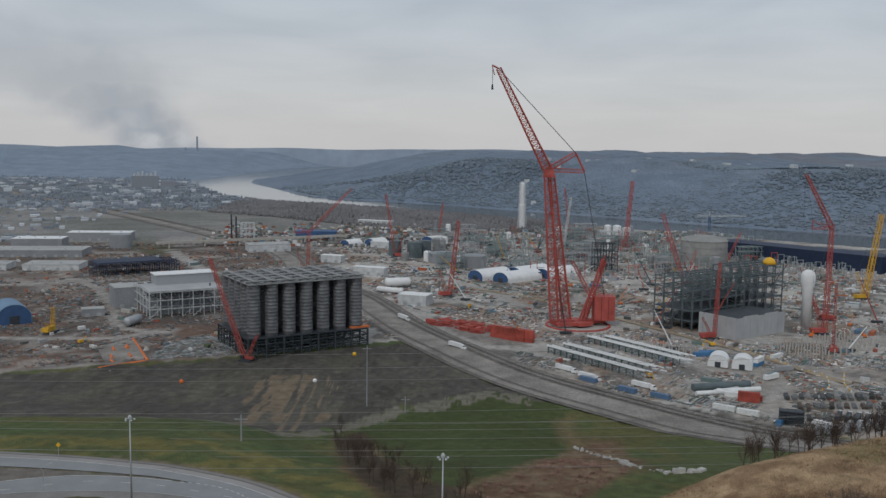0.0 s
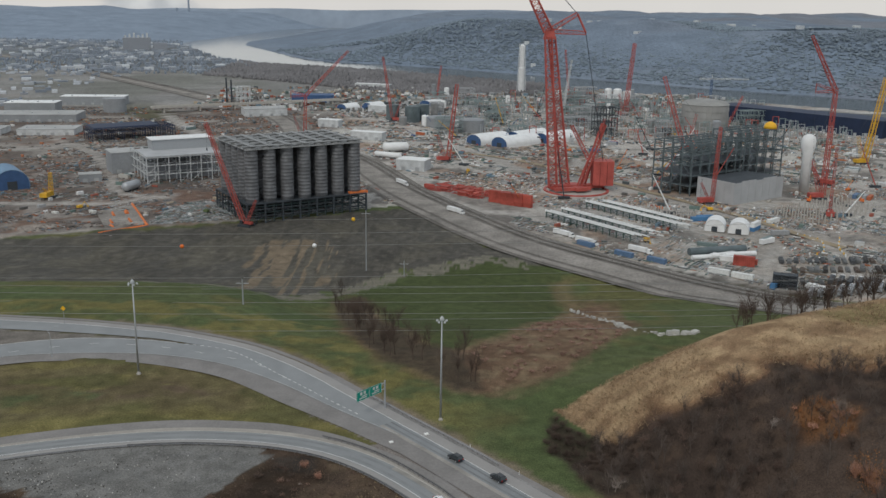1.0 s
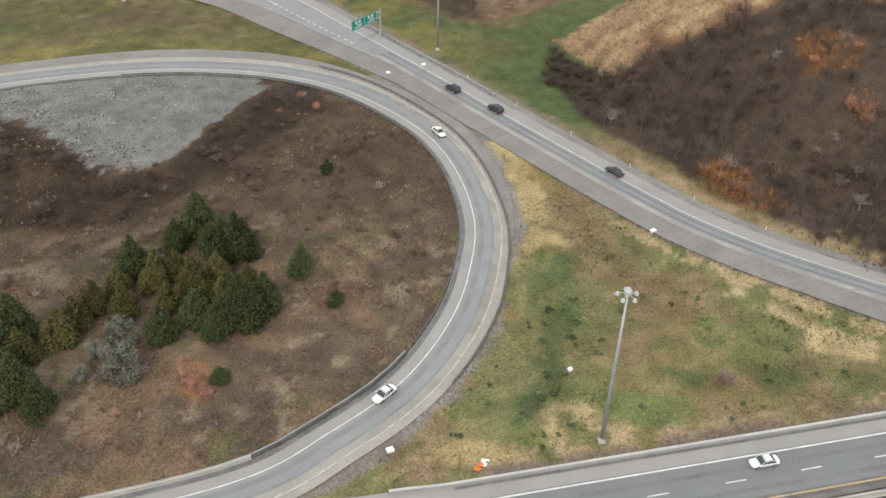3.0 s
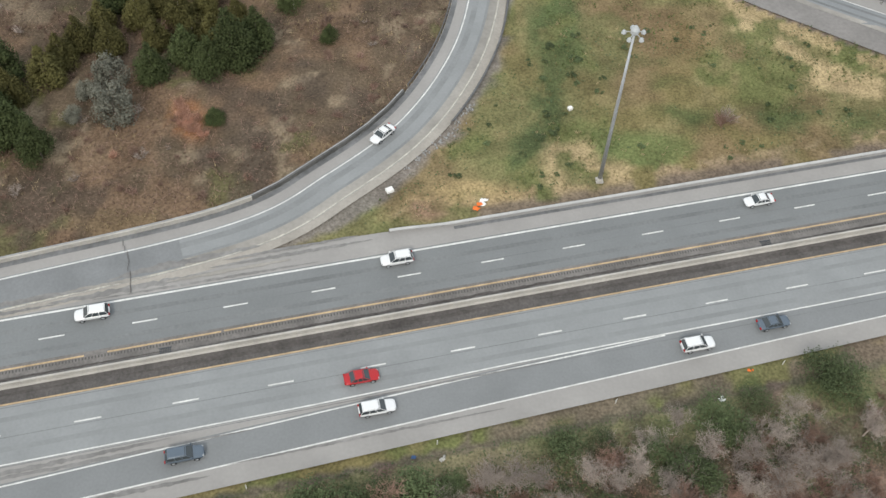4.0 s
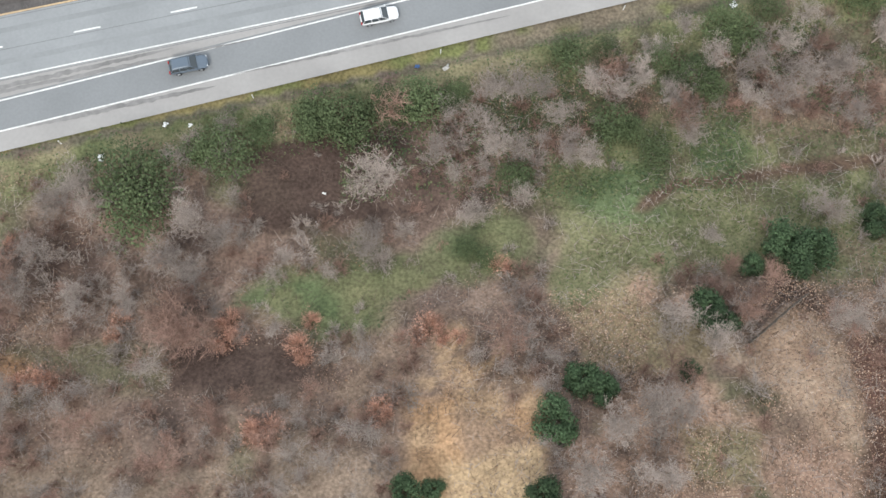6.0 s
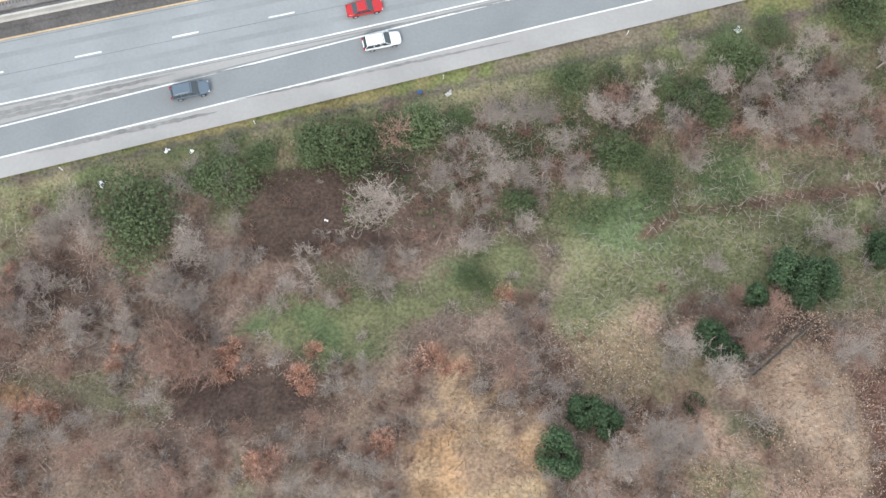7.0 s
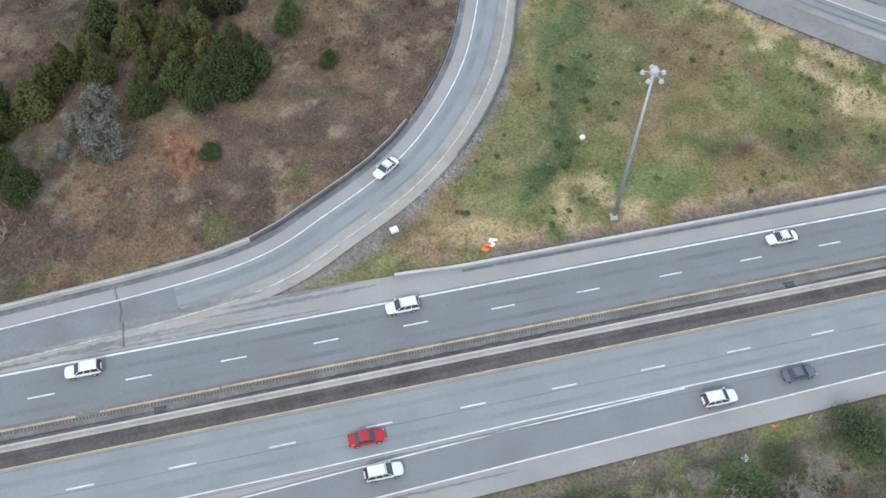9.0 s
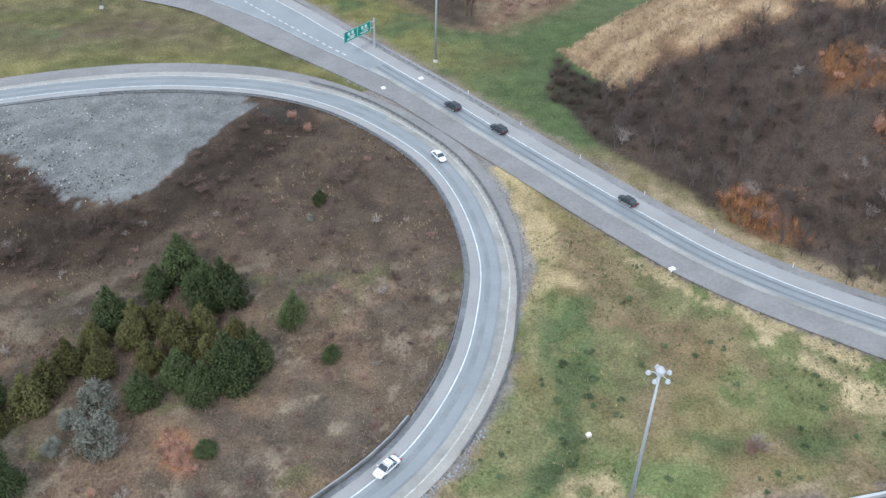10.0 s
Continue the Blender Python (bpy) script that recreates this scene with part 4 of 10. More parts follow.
    lay(tri * soft([(19, 183), (38, 166), (36, 142), (27, 139), (22, 160)], 4), (0.205, 0.15, 0.072), 0.8)
    lay(tri * soft([(17.5, 186), (21.5, 182), (33, 143), (27, 138), (21, 160)], 1.5, 5) * ease(0.32, 0.5, n3), (0.37, 0.285, 0.155), 0.9)
    lay(tri * soft([(25, 160), (37, 160), (47, 130), (40, 112), (33, 118), (31, 138)], 5) * ease(0.3, 0.5, n2), (0.19, 0.135, 0.08), 0.75)
    # gravel shoulder outside the loop's bend
    bend = tri & (Y > 118) & (Y < 215) & (X > -6)
    gd = np.full(X.shape, 1e9)
    gd[bend] = np.min([np.hypot(X[bend] - a, Y[bend] - b) for a, b in LOOP[::2]], axis=0)
    gd = gd + (n3 - 0.5) * 2.5 + 4.0 * ease(150, 122, Y) - 0.8 * ease(160, 178, Y)
    lay(bend * ease(15, 12, gd) * ease(128, 145, Y) * ease(0.28, 0.45, n3), (0.36, 0.275, 0.15), 0.85)
    lay(bend * ease(8.4, 7.0, gd), (0.20, 0.187, 0.175), 0.95)
    low_bend = tri & (Y < 124) & (Y > 76) & (X > -30)
    gl = np.full(X.shape, 1e9)
    gl[low_bend] = np.min([np.hypot(X[low_bend] - a, Y[low_bend] - b) for a, b in LOOP[::2]], axis=0)
    lay(low_bend * ease(7.0, 5.4, gl + (n3 - 0.5) * 4.5), (0.19, 0.17, 0.155), 0.9)
    west = tri & (Y > 200) & (X < -8)
    ld = np.full(X.shape, 1e9)
    ld[west] = np.min([np.hypot(X[west] - a, Y[west] - b) for a, b in LOOP[::4]], axis=0)
    lay(west, (0.125, 0.105, 0.055), 0.85)
    lay(west * soft([(-150, 262), (-112, 262), (-92, 262), (-70, 258), (-60, 250), (-90, 246), (-120, 250), (-150, 250)], 6, 14), (0.12, 0.088, 0.06), 0.85)
    lay(west * soft([(-125, 252), (-104, 256), (-92, 250), (-96, 243), (-118, 240)], 4, 10), (0.075, 0.092, 0.042), 0.85)
    lay((tri & (Y > 200) & (X < -8)) * ease(0.46, 0.6, n2), (0.105, 0.088, 0.045), 0.8)
    lay((tri & (Y > 200) & (X < -8)) * ease(0.56, 0.68, fbm(X, Y * 2, 14, 171)), (0.15, 0.13, 0.055), 0.8)
    lay(west * ease(22, 12, ld + (n2 - 0.5) * 10), (0.155, 0.138, 0.052), 0.75)
    lay(west * ease(0.5, 0.62, fbm(X * 0.5, Y, 10, 175)), (0.085, 0.085, 0.036), 0.7)
    verge = UPPER[2:60]
    vd = np.min([np.hypot(X - a, Y - b) for a, b in verge[::2]], axis=0)
    lay(tri & (vd > 7) & (vd < 15) & (Y < 150) & (n3 > 0.40), (0.32, 0.25, 0.14))
    lay(tri & (vd < 11.5) & (Y < 260), (0.17, 0.135, 0.115))
    lay(tri & (w < 84) & (w > 78.5) & (n3 > 0.42) & (X > -3), (0.26, 0.20, 0.12))
    lay(tri * soft([(22, 98), (28, 99.5), (29.3, 94.6), (36.2, 93.4), (35.7, 89.2), (20.7, 87.5), (20, 92)], 2.5, 4) * ease(0.3, 0.46, n3), (0.37, 0.285, 0.165), 0.9)
    lay(tri * soft([(6, 90.8), (9.6, 91.2), (19.9, 88.8), (14.6, 87), (-0.8, 83), (-1.7, 87)], 2, 4) * ease(0.34, 0.5, n3), (0.30, 0.225, 0.12), 0.85)
    lay(tri * soft([(-0.8, 87), (13.8, 87.5), (11.9, 84.6), (0, 83)], 2, 3) * ease(0.3, 0.44, n2), (0.25, 0.165, 0.115), 0.85)
    lay(tri * soft([(39.7, 92.6), (50.9, 95), (60.8, 98.4), (77, 101), (110, 108), (110, 103), (76, 97), (39.3, 89.6)], 2, 4) * ease(0.3, 0.46, n2), (0.25, 0.185, 0.13), 0.85)
    lay(tri * soft([(52.8, 133.5), (61.3, 129.6), (69.5, 118), (81, 113), (79.5, 108.5), (68, 111), (65.5, 119.5), (57, 125.5)], 2, 4) * ease(0.42, 0.52, n3), (0.42, 0.325, 0.19), 0.9)
    lay((tri & (X > 6)) * ease(82.6, 81.4, w) * ease(0.3, 0.5, n3), (0.15, 0.12, 0.098), 0.8)
    lay(inside(X, Y, GORE), (0.17, 0.155, 0.14), 0.95)
    lay(tri & inside(X, Y, MAIN_S[:20] + GRAVEL_S[:20][::-1]), (0.185, 0.165, 0.15))
    lay(tri & inside(X, Y, [(8, 210), (24, 190), (19, 185), (13, 180), (2, 196), (-8, 208), (-14, 217), (-6, 221)]), (0.185, 0.165, 0.15))
    # beyond the upper ramp
    north = inside(X, Y, WL[::3] + [(-420, 340), (-420, 1200), (700, 1200), (700, 100)])
    edge = np.interp(X, [p[0] for p in YARD_EDGE], [p[1] for p in YARD_EDGE])
    green = north & (Y < edge)
    lay(green, (0.088, 0.104, 0.046))
    lay(green * ease(0.45, 0.6, n1), (0.108, 0.104, 0.044), 0.9)
    lay(green * ease(0.5, 0.64, fbm(X, Y, 40, 181)), (0.076, 0.10, 0.042), 0.9)
    lay((green & (Y < 262)) * ease(8, 26, X) * ease(24, 14, vd + (n2 - 0.5) * 8), (0.185, 0.145, 0.082), 0.9)
    lay(north & (Y >= edge) & (Y < 600) & (n2 > 0.5), (0.31, 0.285, 0.255), 0.7)
    lay((north & (Y < 345)) * ease(30, -6, X + (n1 - 0.5) * 30) * ease(0.38, 0.56, n2), (0.155, 0.137, 0.052), 0.85)
    nd = np.full(X.shape, 1e9)
    near_n = green & (Y < 330) & (X < 60) & (X > -110)
    nd[near_n] = np.min([np.hypot(X[near_n] - a, Y[near_n] - b) for a, b in WL[::2]], axis=0)
    lay(near_n * ease(9.5, 7.0, nd + (n3 - 0.5) * 4), (0.19, 0.155, 0.115), 0.85)
    l = (X - 41) * .917 + (Y - 233) * .398
    m = (X - 41) * .398 - (Y - 233) * .917
    lay(green * soft([(-36, 470), (36, 540), (62, 545), (78, 505), (70, 440), (35, 330), (12, 300), (-2, 306), (-14, 360)], 6, 20), (0.058, 0.073, 0.030), 0.85)
    bowl = soft([(-45, 446), (-27, 322), (-12, 281), (0, 273), (11, 255), (26, 255), (42, 266), (62, 296), (80, 328), (96, 400), (94, 456), (73, 438), (63, 420), (48, 370), (34.6, 325.6), (12, 300), (-1, 303), (-14, 360), (-30.5, 457)], 12, 30)
    lay(north * bowl, (0.155, 0.100, 0.066), 0.95)
    lay(north * bowl * ease(0.44, 0.6, n2), (0.115, 0.072, 0.048), 0.85)
    lay(north * bowl * ease(0.52, 0.66, n3), (0.20, 0.15, 0.095), 0.7)
    lay(north * soft([(-45, 450), (-27, 322), (-12, 281), (0, 273), (11, 255), (20, 258), (12, 300), (-1, 303), (-14, 360), (-30.5, 460)], 4, 14), (0.062, 0.050, 0.036), 0.85)
    lay(north * soft([(69, 490), (82, 495), (78, 440), (68, 445)], 7, 14), (0.19, 0.135, 0.08), 0.5)
    # dark fill slope under the silos
    top = np.interp(X, [-400, -263, -140, -21, 5, 38, 200], [540, 562, 598, 650, 640, 556, 500])
    low = np.interp(X, [-400, -227, -121, -62, -16, 38, 200], [470, 462, 420, 455, 505, 535, 470])
    fill = north & (Y < edge) & (Y < top + (n2 - 0.5) * 10) & (Y > low + (n2 - 0.5) * 24)
    lay(fill, (0.083, 0.079, 0.07))
    lay(fill * ease(0.5, 0.6, n1), (0.10, 0.093, 0.076), 0.9)
    lay(fill * ease(0.52, 0.66, fbm(X * 2.5, Y * 0.5, 14, 79)), (0.066, 0.062, 0.055), 0.7)
    lay(fill * ease(0.58, 0.68, n3), (0.13, 0.12, 0.10), 0.6)
    run = fill & (np.abs(X + 78 + (fbm(X, Y, 26, 88) - 0.5) * 30) < 22) & (fbm(X * 6, Y * 0.35, 20, 77) > 0.55)
    lay(run & (Y < 570), (0.165, 0.132, 0.096))
    lay((Y > low - 14 + (n2 - 0.5) * 14) & (Y < low + 3) & north & (X < 60) & (n3 > 0.4), (0.16, 0.15, 0.12))
    # bare hill; shade between its brush is put into the dark ground colour
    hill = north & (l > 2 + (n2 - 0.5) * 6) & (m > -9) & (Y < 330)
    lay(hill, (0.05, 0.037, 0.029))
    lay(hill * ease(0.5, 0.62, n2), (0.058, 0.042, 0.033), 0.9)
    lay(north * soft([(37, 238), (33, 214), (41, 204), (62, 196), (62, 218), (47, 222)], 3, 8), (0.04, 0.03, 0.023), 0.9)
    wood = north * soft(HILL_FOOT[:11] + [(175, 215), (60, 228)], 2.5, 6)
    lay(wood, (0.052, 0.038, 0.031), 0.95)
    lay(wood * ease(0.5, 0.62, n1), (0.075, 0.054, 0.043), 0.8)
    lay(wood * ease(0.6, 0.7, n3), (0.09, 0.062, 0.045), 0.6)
    for spot in ORANGE_PATCHES:
        lay(north * soft(spot, 5, 9), (0.19, 0.092, 0.042), 0.75)
    lim = hill_lim(l)
    upper_band = hill * ease(3, -5, m - lim - (n2 - 0.5) * 16)
    lay(upper_band, (0.185, 0.105, 0.06), 0.95)
    crest = hill * ease(4, -6, m - lim * 0.80 - (n2 - 0.5) * 16)
    lay(crest, (0.31, 0.215, 0.128), 0.95)
    lay(crest * ease(0.52, 0.64, n3), (0.215, 0.14, 0.085), 0.8)
    lay(crest * ease(0.52, 0.64, fbm(X + Y, Y * 2 - X, 9, 191)), (0.38, 0.275, 0.165), 0.7)
    streak = fbm(l * 0.55, m * 1.2, 4.5, 195, 3)
    lay(np.maximum(crest, upper_band) * ease(0.56, 0.68, streak), (0.175, 0.11, 0.066), 0.7)
    lay(crest * ease(0.42, 0.32, streak), (0.36, 0.26, 0.155), 0.6)
    lay(crest * soft([(120, 262), (160, 276), (170, 262), (130, 248)], 5), (0.13, 0.125, 0.05), 0.6)
    lay((north & (vd > 5) & (X > 26)) * ease(12.5, 9.5, vd - (n2 - 0.5) * 5), (0.27, 0.205, 0.125), 0.85)
    lay((north & (vd < 15) & (X > 20)) * ease(0.55, 0.68, n3), (0.15, 0.125, 0.06), 0.7)
    ny, nx = X.shape
    idx = np.arange(nx * ny).reshape(ny, nx)
    quads = np.stack([idx[:-1, :-1], idx[:-1, 1:], idx[1:, 1:], idx[1:, :-1]], -1).reshape(-1, 4)
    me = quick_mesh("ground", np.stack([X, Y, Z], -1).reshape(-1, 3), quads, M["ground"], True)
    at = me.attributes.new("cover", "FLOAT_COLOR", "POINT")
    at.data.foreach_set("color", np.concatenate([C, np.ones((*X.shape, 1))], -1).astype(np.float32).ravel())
    return tagged(new("ground", me), "rolling ground of winter grass, brush and stripped earth", "ground", kind="structure")


build_ground()

# river
def water_material():
    m = material("river_water", (0.09, 0.10, 0.105), 0.09, var=0.08, scale=0.01, fine=0.05, fine_scale=0.1, bump=0.04, bump_scale=0.2, spec=0.6)
    return m


M["water"] = water_material()
b = Build()
rl = spline(RIVER, 60)
L, R = offset(rl, 118), offset(rl, -118)
for i in range(len(rl) - 1):
    b.add([(*L[i], -38.5), (*R[i], -38.5), (*R[i + 1], -38.5), (*L[i + 1], -38.5)], [(3, 2, 1, 0)])
solo("water", b, M["water"], "wide grey river winding between wooded hills", "river", kind="structure")

# far ridges
def ridge(name, y0, x0, x1, base, top, bumps, seed, mat, label):
    b = Build()
    n = 120
    pts = []
    rs = np.random.RandomState(seed)
    ph = rs.rand(6) * 6.28
    for i in range(n + 1):
        x = x0 + (x1 - x0) * i / n
        h = top + sum(bumps / (k + 1) * math.sin(x * 0.0012 * (k + 1) * 1.7 + ph[k]) for k in range(6))
        pts.append((x, h))
    for (xa, ha), (xb, hb) in zip(pts[:-1], pts[1:]):
        b.add([(xa, y0, base), (xb, y0, base), (xb, y0 + 60, hb), (xa, y0 + 60, ha)], [(0, 1, 2, 3)])
    return solo(name, b, mat, label, "hills", kind="structure")


# horizon haze is put into this pale blue-grey
M["hazed_far_hills"] = material("hazed_far_hills", (0.25, 0.30, 0.365), 1.0, var=0.1, scale=0.002, fine=0.1, fine_scale=0.02)
ridge("backdrop", 4720, -2600, 2600, -60, 47, 7, 5, M["hazed_far_hills"], "blue-grey wooded ridges along the horizon")


# ---- roads ----
HWY = tagged(new("road"), "divided highway with two worn grey carriageways", "road", kind="structure")
U0, U1 = -140.0, 190.0


def strip(b, v0, v1, z, u0=U0, u1=U1, n=24):
    """Flat band along the highway; v0, v1 are numbers or functions of u."""
    f0 = v0 if callable(v0) else (lambda u: v0)
    f1 = v1 if callable(v1) else (lambda u: v1)
    k = len(b.v)
    for i in range(n + 1):
        u = u0 + (u1 - u0) * i / n
        b.v += [uv(u, f0(u), z), uv(u, f1(u), z)]
    for i in range(n):
        q = k + 2 * i
        b.f.append((q, q + 2, q + 3, q + 1))


def lerp(u, a, b):
    (ua, va), (ub, vb) = a, b
    return va + (vb - va) * (u - ua) / (ub - ua)


edge_s = lambda u: lerp(u, (-43, 44.9), (70, 48.2))
line4 = lambda u: float(np.interp(u, [-140, -43, 0, 22, 47, 190], [43.9, 47.5, 49.05, 49.8, 50.5, 54.2]))
line3 = lambda u: float(np.interp(u, [-140, -43, 0.5, 12, 24, 35, 46, 190], [47.9, 51.4, 53.3, 53.8, 54.2, 54.4, 54.75, 54.8]))
line2 = lambda u: float(np.interp(u, [-140, -43, 0, 24, 50, 190], [54.2, 54.3, 54.45, 54.9, 54.95, 55.0]))
Z0 = 0.05
for name, v0, v1, z, mat, label in (
    ("carriageway_north", 68.6, 76.3, Z0, "asphalt", "dark grey asphalt carriageway"),
    ("carriageway_south", line2, 62.6, Z0, "asphalt_worn", "pale worn asphalt carriageway"),
    ("slip_lane", line4, lambda u: line2(u) + 0.1, Z0 - 0.006, "asphalt_mid", "dark grey slip lane"),
    ("shoulder_south", edge_s, line4, Z0 - 0.012, "shoulder", "pale concrete shoulder"),
    ("shoulder_north", 76.2, lambda u: float(np.interp(u, [5, 20], [80.4, 79.75])), Z0 - 0.012, "shoulder", "pale concrete shoulder"),
    ("median_strip", 62.5, 65.4, Z0 - 0.012, "asphalt_dark", "dirty dark median shoulder"),
    ("median_strip", 65.4, 68.7, Z0 - 0.012, "median_grey", "dirty grey median shoulder"),
):
    b = Build()
    strip(b, v0, v1, z)
    part(name, b, M[mat], HWY, label)
# shade below the guardrail and the kerb wall, drawn as a dark road edge
M["shade_edge"] = material("shade_road_edge", (0.15, 0.153, 0.157), 0.8, var=0.35, scale=0.25, fine=0.2, fine_scale=1.5)
b = Build(); strip(b, 78.55, 79.1, Z0 - 0.004, 22, U1); part("gutter", b, M["shade_edge"], HWY, "dark strip painted as shade under the guardrail")
# long painted lines
for name, v0, w, mat, u0, u1 in (("edge_line", 75.93, 0.3, "white_paint", U0, U1), ("median_line", 68.0, 0.26, "yellow_paint", U0, -31), ("median_line", 68.0, 0.26, "yellow_paint", -28, -13), ("median_line", 68.05, 0.26, "yellow_paint", -12.6, U1), ("median_line", 62.75, 0.24, "yellow_paint", U0, U1)):
    b = Build()
    strip(b, v0 - w / 2, v0 + w / 2, Z0 + 0.012, u0, u1)
    part(name, b, M[mat], HWY)
for f, u0, u1 in ((line4, U0, U1), (line3, U0, 46.0), (line2, U0, U1)):
    b = Build()
    strip(b, lambda u: f(u) - 0.1, lambda u: f(u) + 0.1, Z0 + 0.012, u0, u1)
    part("edge_line", b, M["white_paint"], HWY)
# grubby wedge between the slip lane and the through lanes
b = Build()
strip(b, lambda u: line3(u) + 0.35, lambda u: max(line3(u) + 0.36, line2(u) - 0.2), Z0 + 0.006, U0, 30)
part("gore_wedge", b, M["shoulder"], HWY)
# lane dashes, ten feet in every forty
dash = Build()
dash.box((0, 0, 0), (3.35, 0.21, 0.012))
dash_me = dash.mesh("lane_dash", M["white_paint"])
U_A, U_B = -22.95, -18.35
for v0, uu in ((71.85, U_A), (58.45, U_B)):
    for i in range(-9, 16):
        ob = new("lane_dash", dash_me)
        ob.parent = HWY
        ob.matrix_basis = pose(*uv(uu + i * 12.25, v0, Z0 + 0.004), 0, 0, 11.3)
# wheel tracks
for v0 in (70.0, 73.9, 60.6, 56.4):
    b = Build()
    strip(b, v0 - 0.35, v0 + 0.35, Z0 + 0.004)
    part("wheel_track", b, M["wheel_track"] if v0 > 66 else M["track_south"], HWY)
M["dust"] = material("pale_dusty_band", (0.295, 0.28, 0.257), 0.9, var=0.3, scale=0.12, fine=0.1, fine_scale=1.5)
# repairs and joints where the loop joins
def smear(u0, u1, v0, v1, mat, seed, name="road_stain", tilt=0.0, lift=0.0):
    """A ragged dirty patch on the road."""
    rs = random.Random(seed)
    b, n = Build(), max(6, int((u1 - u0) * 1.6))
    k = len(b.v)
    for i in range(n + 1):
        t_ = i / n
        w_ = math.sin(math.pi * t_) ** 0.5
        c_ = (v0 + v1) / 2 + tilt * (t_ - 0.5)
        for sgn in (-1, 1):
            b.v.append(uv(u0 + (u1 - u0) * t_, c_ + sgn * (v1 - v0) / 2 * w_ * rs.uniform(0.35, 1.0), Z0 + 0.0185 + lift))
    for i in range(n):
        b.f.append((k + 2 * i, k + 2 * i + 2, k + 2 * i + 3, k + 2 * i + 1))
    part(name, b, M[mat], HWY)


for i, (u0, u1, v0, v1, mt, tl) in enumerate(((-36, -12, 77.0, 78.4, "stain", 0.6), (-30, 2, 76.5, 77.1, "stain", 0), (-64, -34, 76.5, 77.4, "stain", 0.3), (-14, 10, 78.6, 79.4, "stain", 0.2), (-28, -18, 79.8, 81.0, "stain", 1.6), (-60, -20, 52.7, 53.6, "stain", 1.0), (-110, -70, 76.6, 77.4, "stain", 0.2), (-26, -6, 80.0, 81.4, "stain", 1.4), (-34, -22, 78.6, 79.5, "dust", 0.4), (-20, -2, 77.5, 78.3, "dust", 0.3), (-50, -30, 78.0, 79.2, "stain", 0.2), (-12, 8, 79.7, 80.4, "stain", 0.4))):
    smear(u0, u1, v0, v1, mt, 40 + i, tilt=tl, lift=0.004 * i)
# a narrow sealed crack across the ramp's mouth
b = Build()
crk = random.Random(5)
v_, u_ = 76.8, -24.6
while v_ < 86.0:
    u2_, v2_ = u_ + crk.uniform(-0.35, 0.15), v_ + crk.uniform(0.5, 1.1)
    strip(b, v_, v2_, Z0 + 0.125, u_ - 0.045, u_ + 0.045, 1)
    u_, v_ = u2_, v2_
part("crack_seal", b, M["asphalt_dark"], HWY)
for v0 in (72.15, 58.05, 62.3, 54.0):
    b = Build(); strip(b, v0 - 0.05, v0 + 0.05, Z0 + 0.008); part("joint_seal", b, M["wheel_track"], HWY)
# rumble strips
for v0 in (67.55, 63.15):
    b = Build()
    u = U0
    while u < 120:
        c = uv(u, v0, Z0 + 0.003)
        b.box(c, (0.17, 0.42, 0.008), HW)
        u += 0.42
    part("rumble_strip", b, M["rumble"], HWY, "milled rumble strip")
# damp stains and grit along the median
for u0_, u1_, v0_, v1_, mt_ in ((-120, -30, 63.6, 64.6, "seal_soft"), (-26, 26, 63.4, 64.7, "seal_soft"), (30, 120, 63.6, 64.7, "seal_soft"), (-90, -20, 66.2, 66.7, "seal_soft"), (-14, 60, 66.2, 66.8, "seal_soft"), (70, 150, 66.2, 66.7, "seal_soft"), (-70, -10, 52.2, 52.9, "stain"), (-40, -16, 47.0, 47.9, "stain"), (-14, 22, 48.4, 48.9, "stain"), (-6, 30, 53.9, 54.2, "stain")):
    smear(u0_, u1_, v0_, v1_, mt_, int(u0_ * 3 + v0_), tilt=0.2)


M["tan_paint"] = material("worn_tan_paint", (0.44, 0.42, 0.37), 0.85, var=0.25, scale=0.5, fine=0.3, fine_scale=3)
M["track_loop"] = material("ramp_wheel_track", (0.213, 0.222, 0.226), 0.85, var=0.14, scale=0.2, fine=0.08, fine_scale=2.5)


def resampled(line, n):
    """The line as n points, evenly spaced along it."""
    p = np.array(line)
    s = np.concatenate([[0], np.cumsum(np.hypot(*np.diff(p, axis=0).T))])
    t = np.linspace(0, s[-1], n)
    return list(zip(np.interp(t, s, p[:, 0]).tolist(), np.interp(t, s, p[:, 1]).tolist()))


def band(root, name, left, right, mat, lift, label="", cross=3, n=0):
    """A strip of paving between two lines."""
    if n:
        left, right = resampled(left, n), resampled(right, n)
    b = Build()
    ribbon(b, left, right, lift, cross)
    return part(name, b, M[mat], root, label)


def along(line, anchors):
    """An offset for each point of the line, eased between anchors (x, y, offset)."""
    at = sorted((min(range(len(line)), key=lambda i: (line[i][0] - x) ** 2 + (line[i][1] - y) ** 2), d) for x, y, d in anchors)
    return np.interp(np.arange(len(line)), [a for a, _ in at], [d for _, d in at])


def offset_by(line, ds):
    out = []
    for i, (x, y) in enumerate(line):
        (ax, ay), (bx, by) = line[max(0, i - 1)], line[min(len(line) - 1, i + 1)]
        w = math.hypot(bx - ax, by - ay)
        out.append((x - (by - ay) / w * ds[i], y + (bx - ax) / w * ds[i]))
    return out


M["lane_blue"] = material("blue_grey_lane", (0.225, 0.236, 0.245), 0.85, var=0.12, scale=0.15, fine=0.07, fine_scale=2.5, bump=0.01, bump_scale=60)
M["lane_dark"] = material("ramp_mouth_asphalt", (0.19, 0.198, 0.204), 0.85, var=0.14, scale=0.15, fine=0.08, fine_scale=2.5, bump=0.01, bump_scale=60)
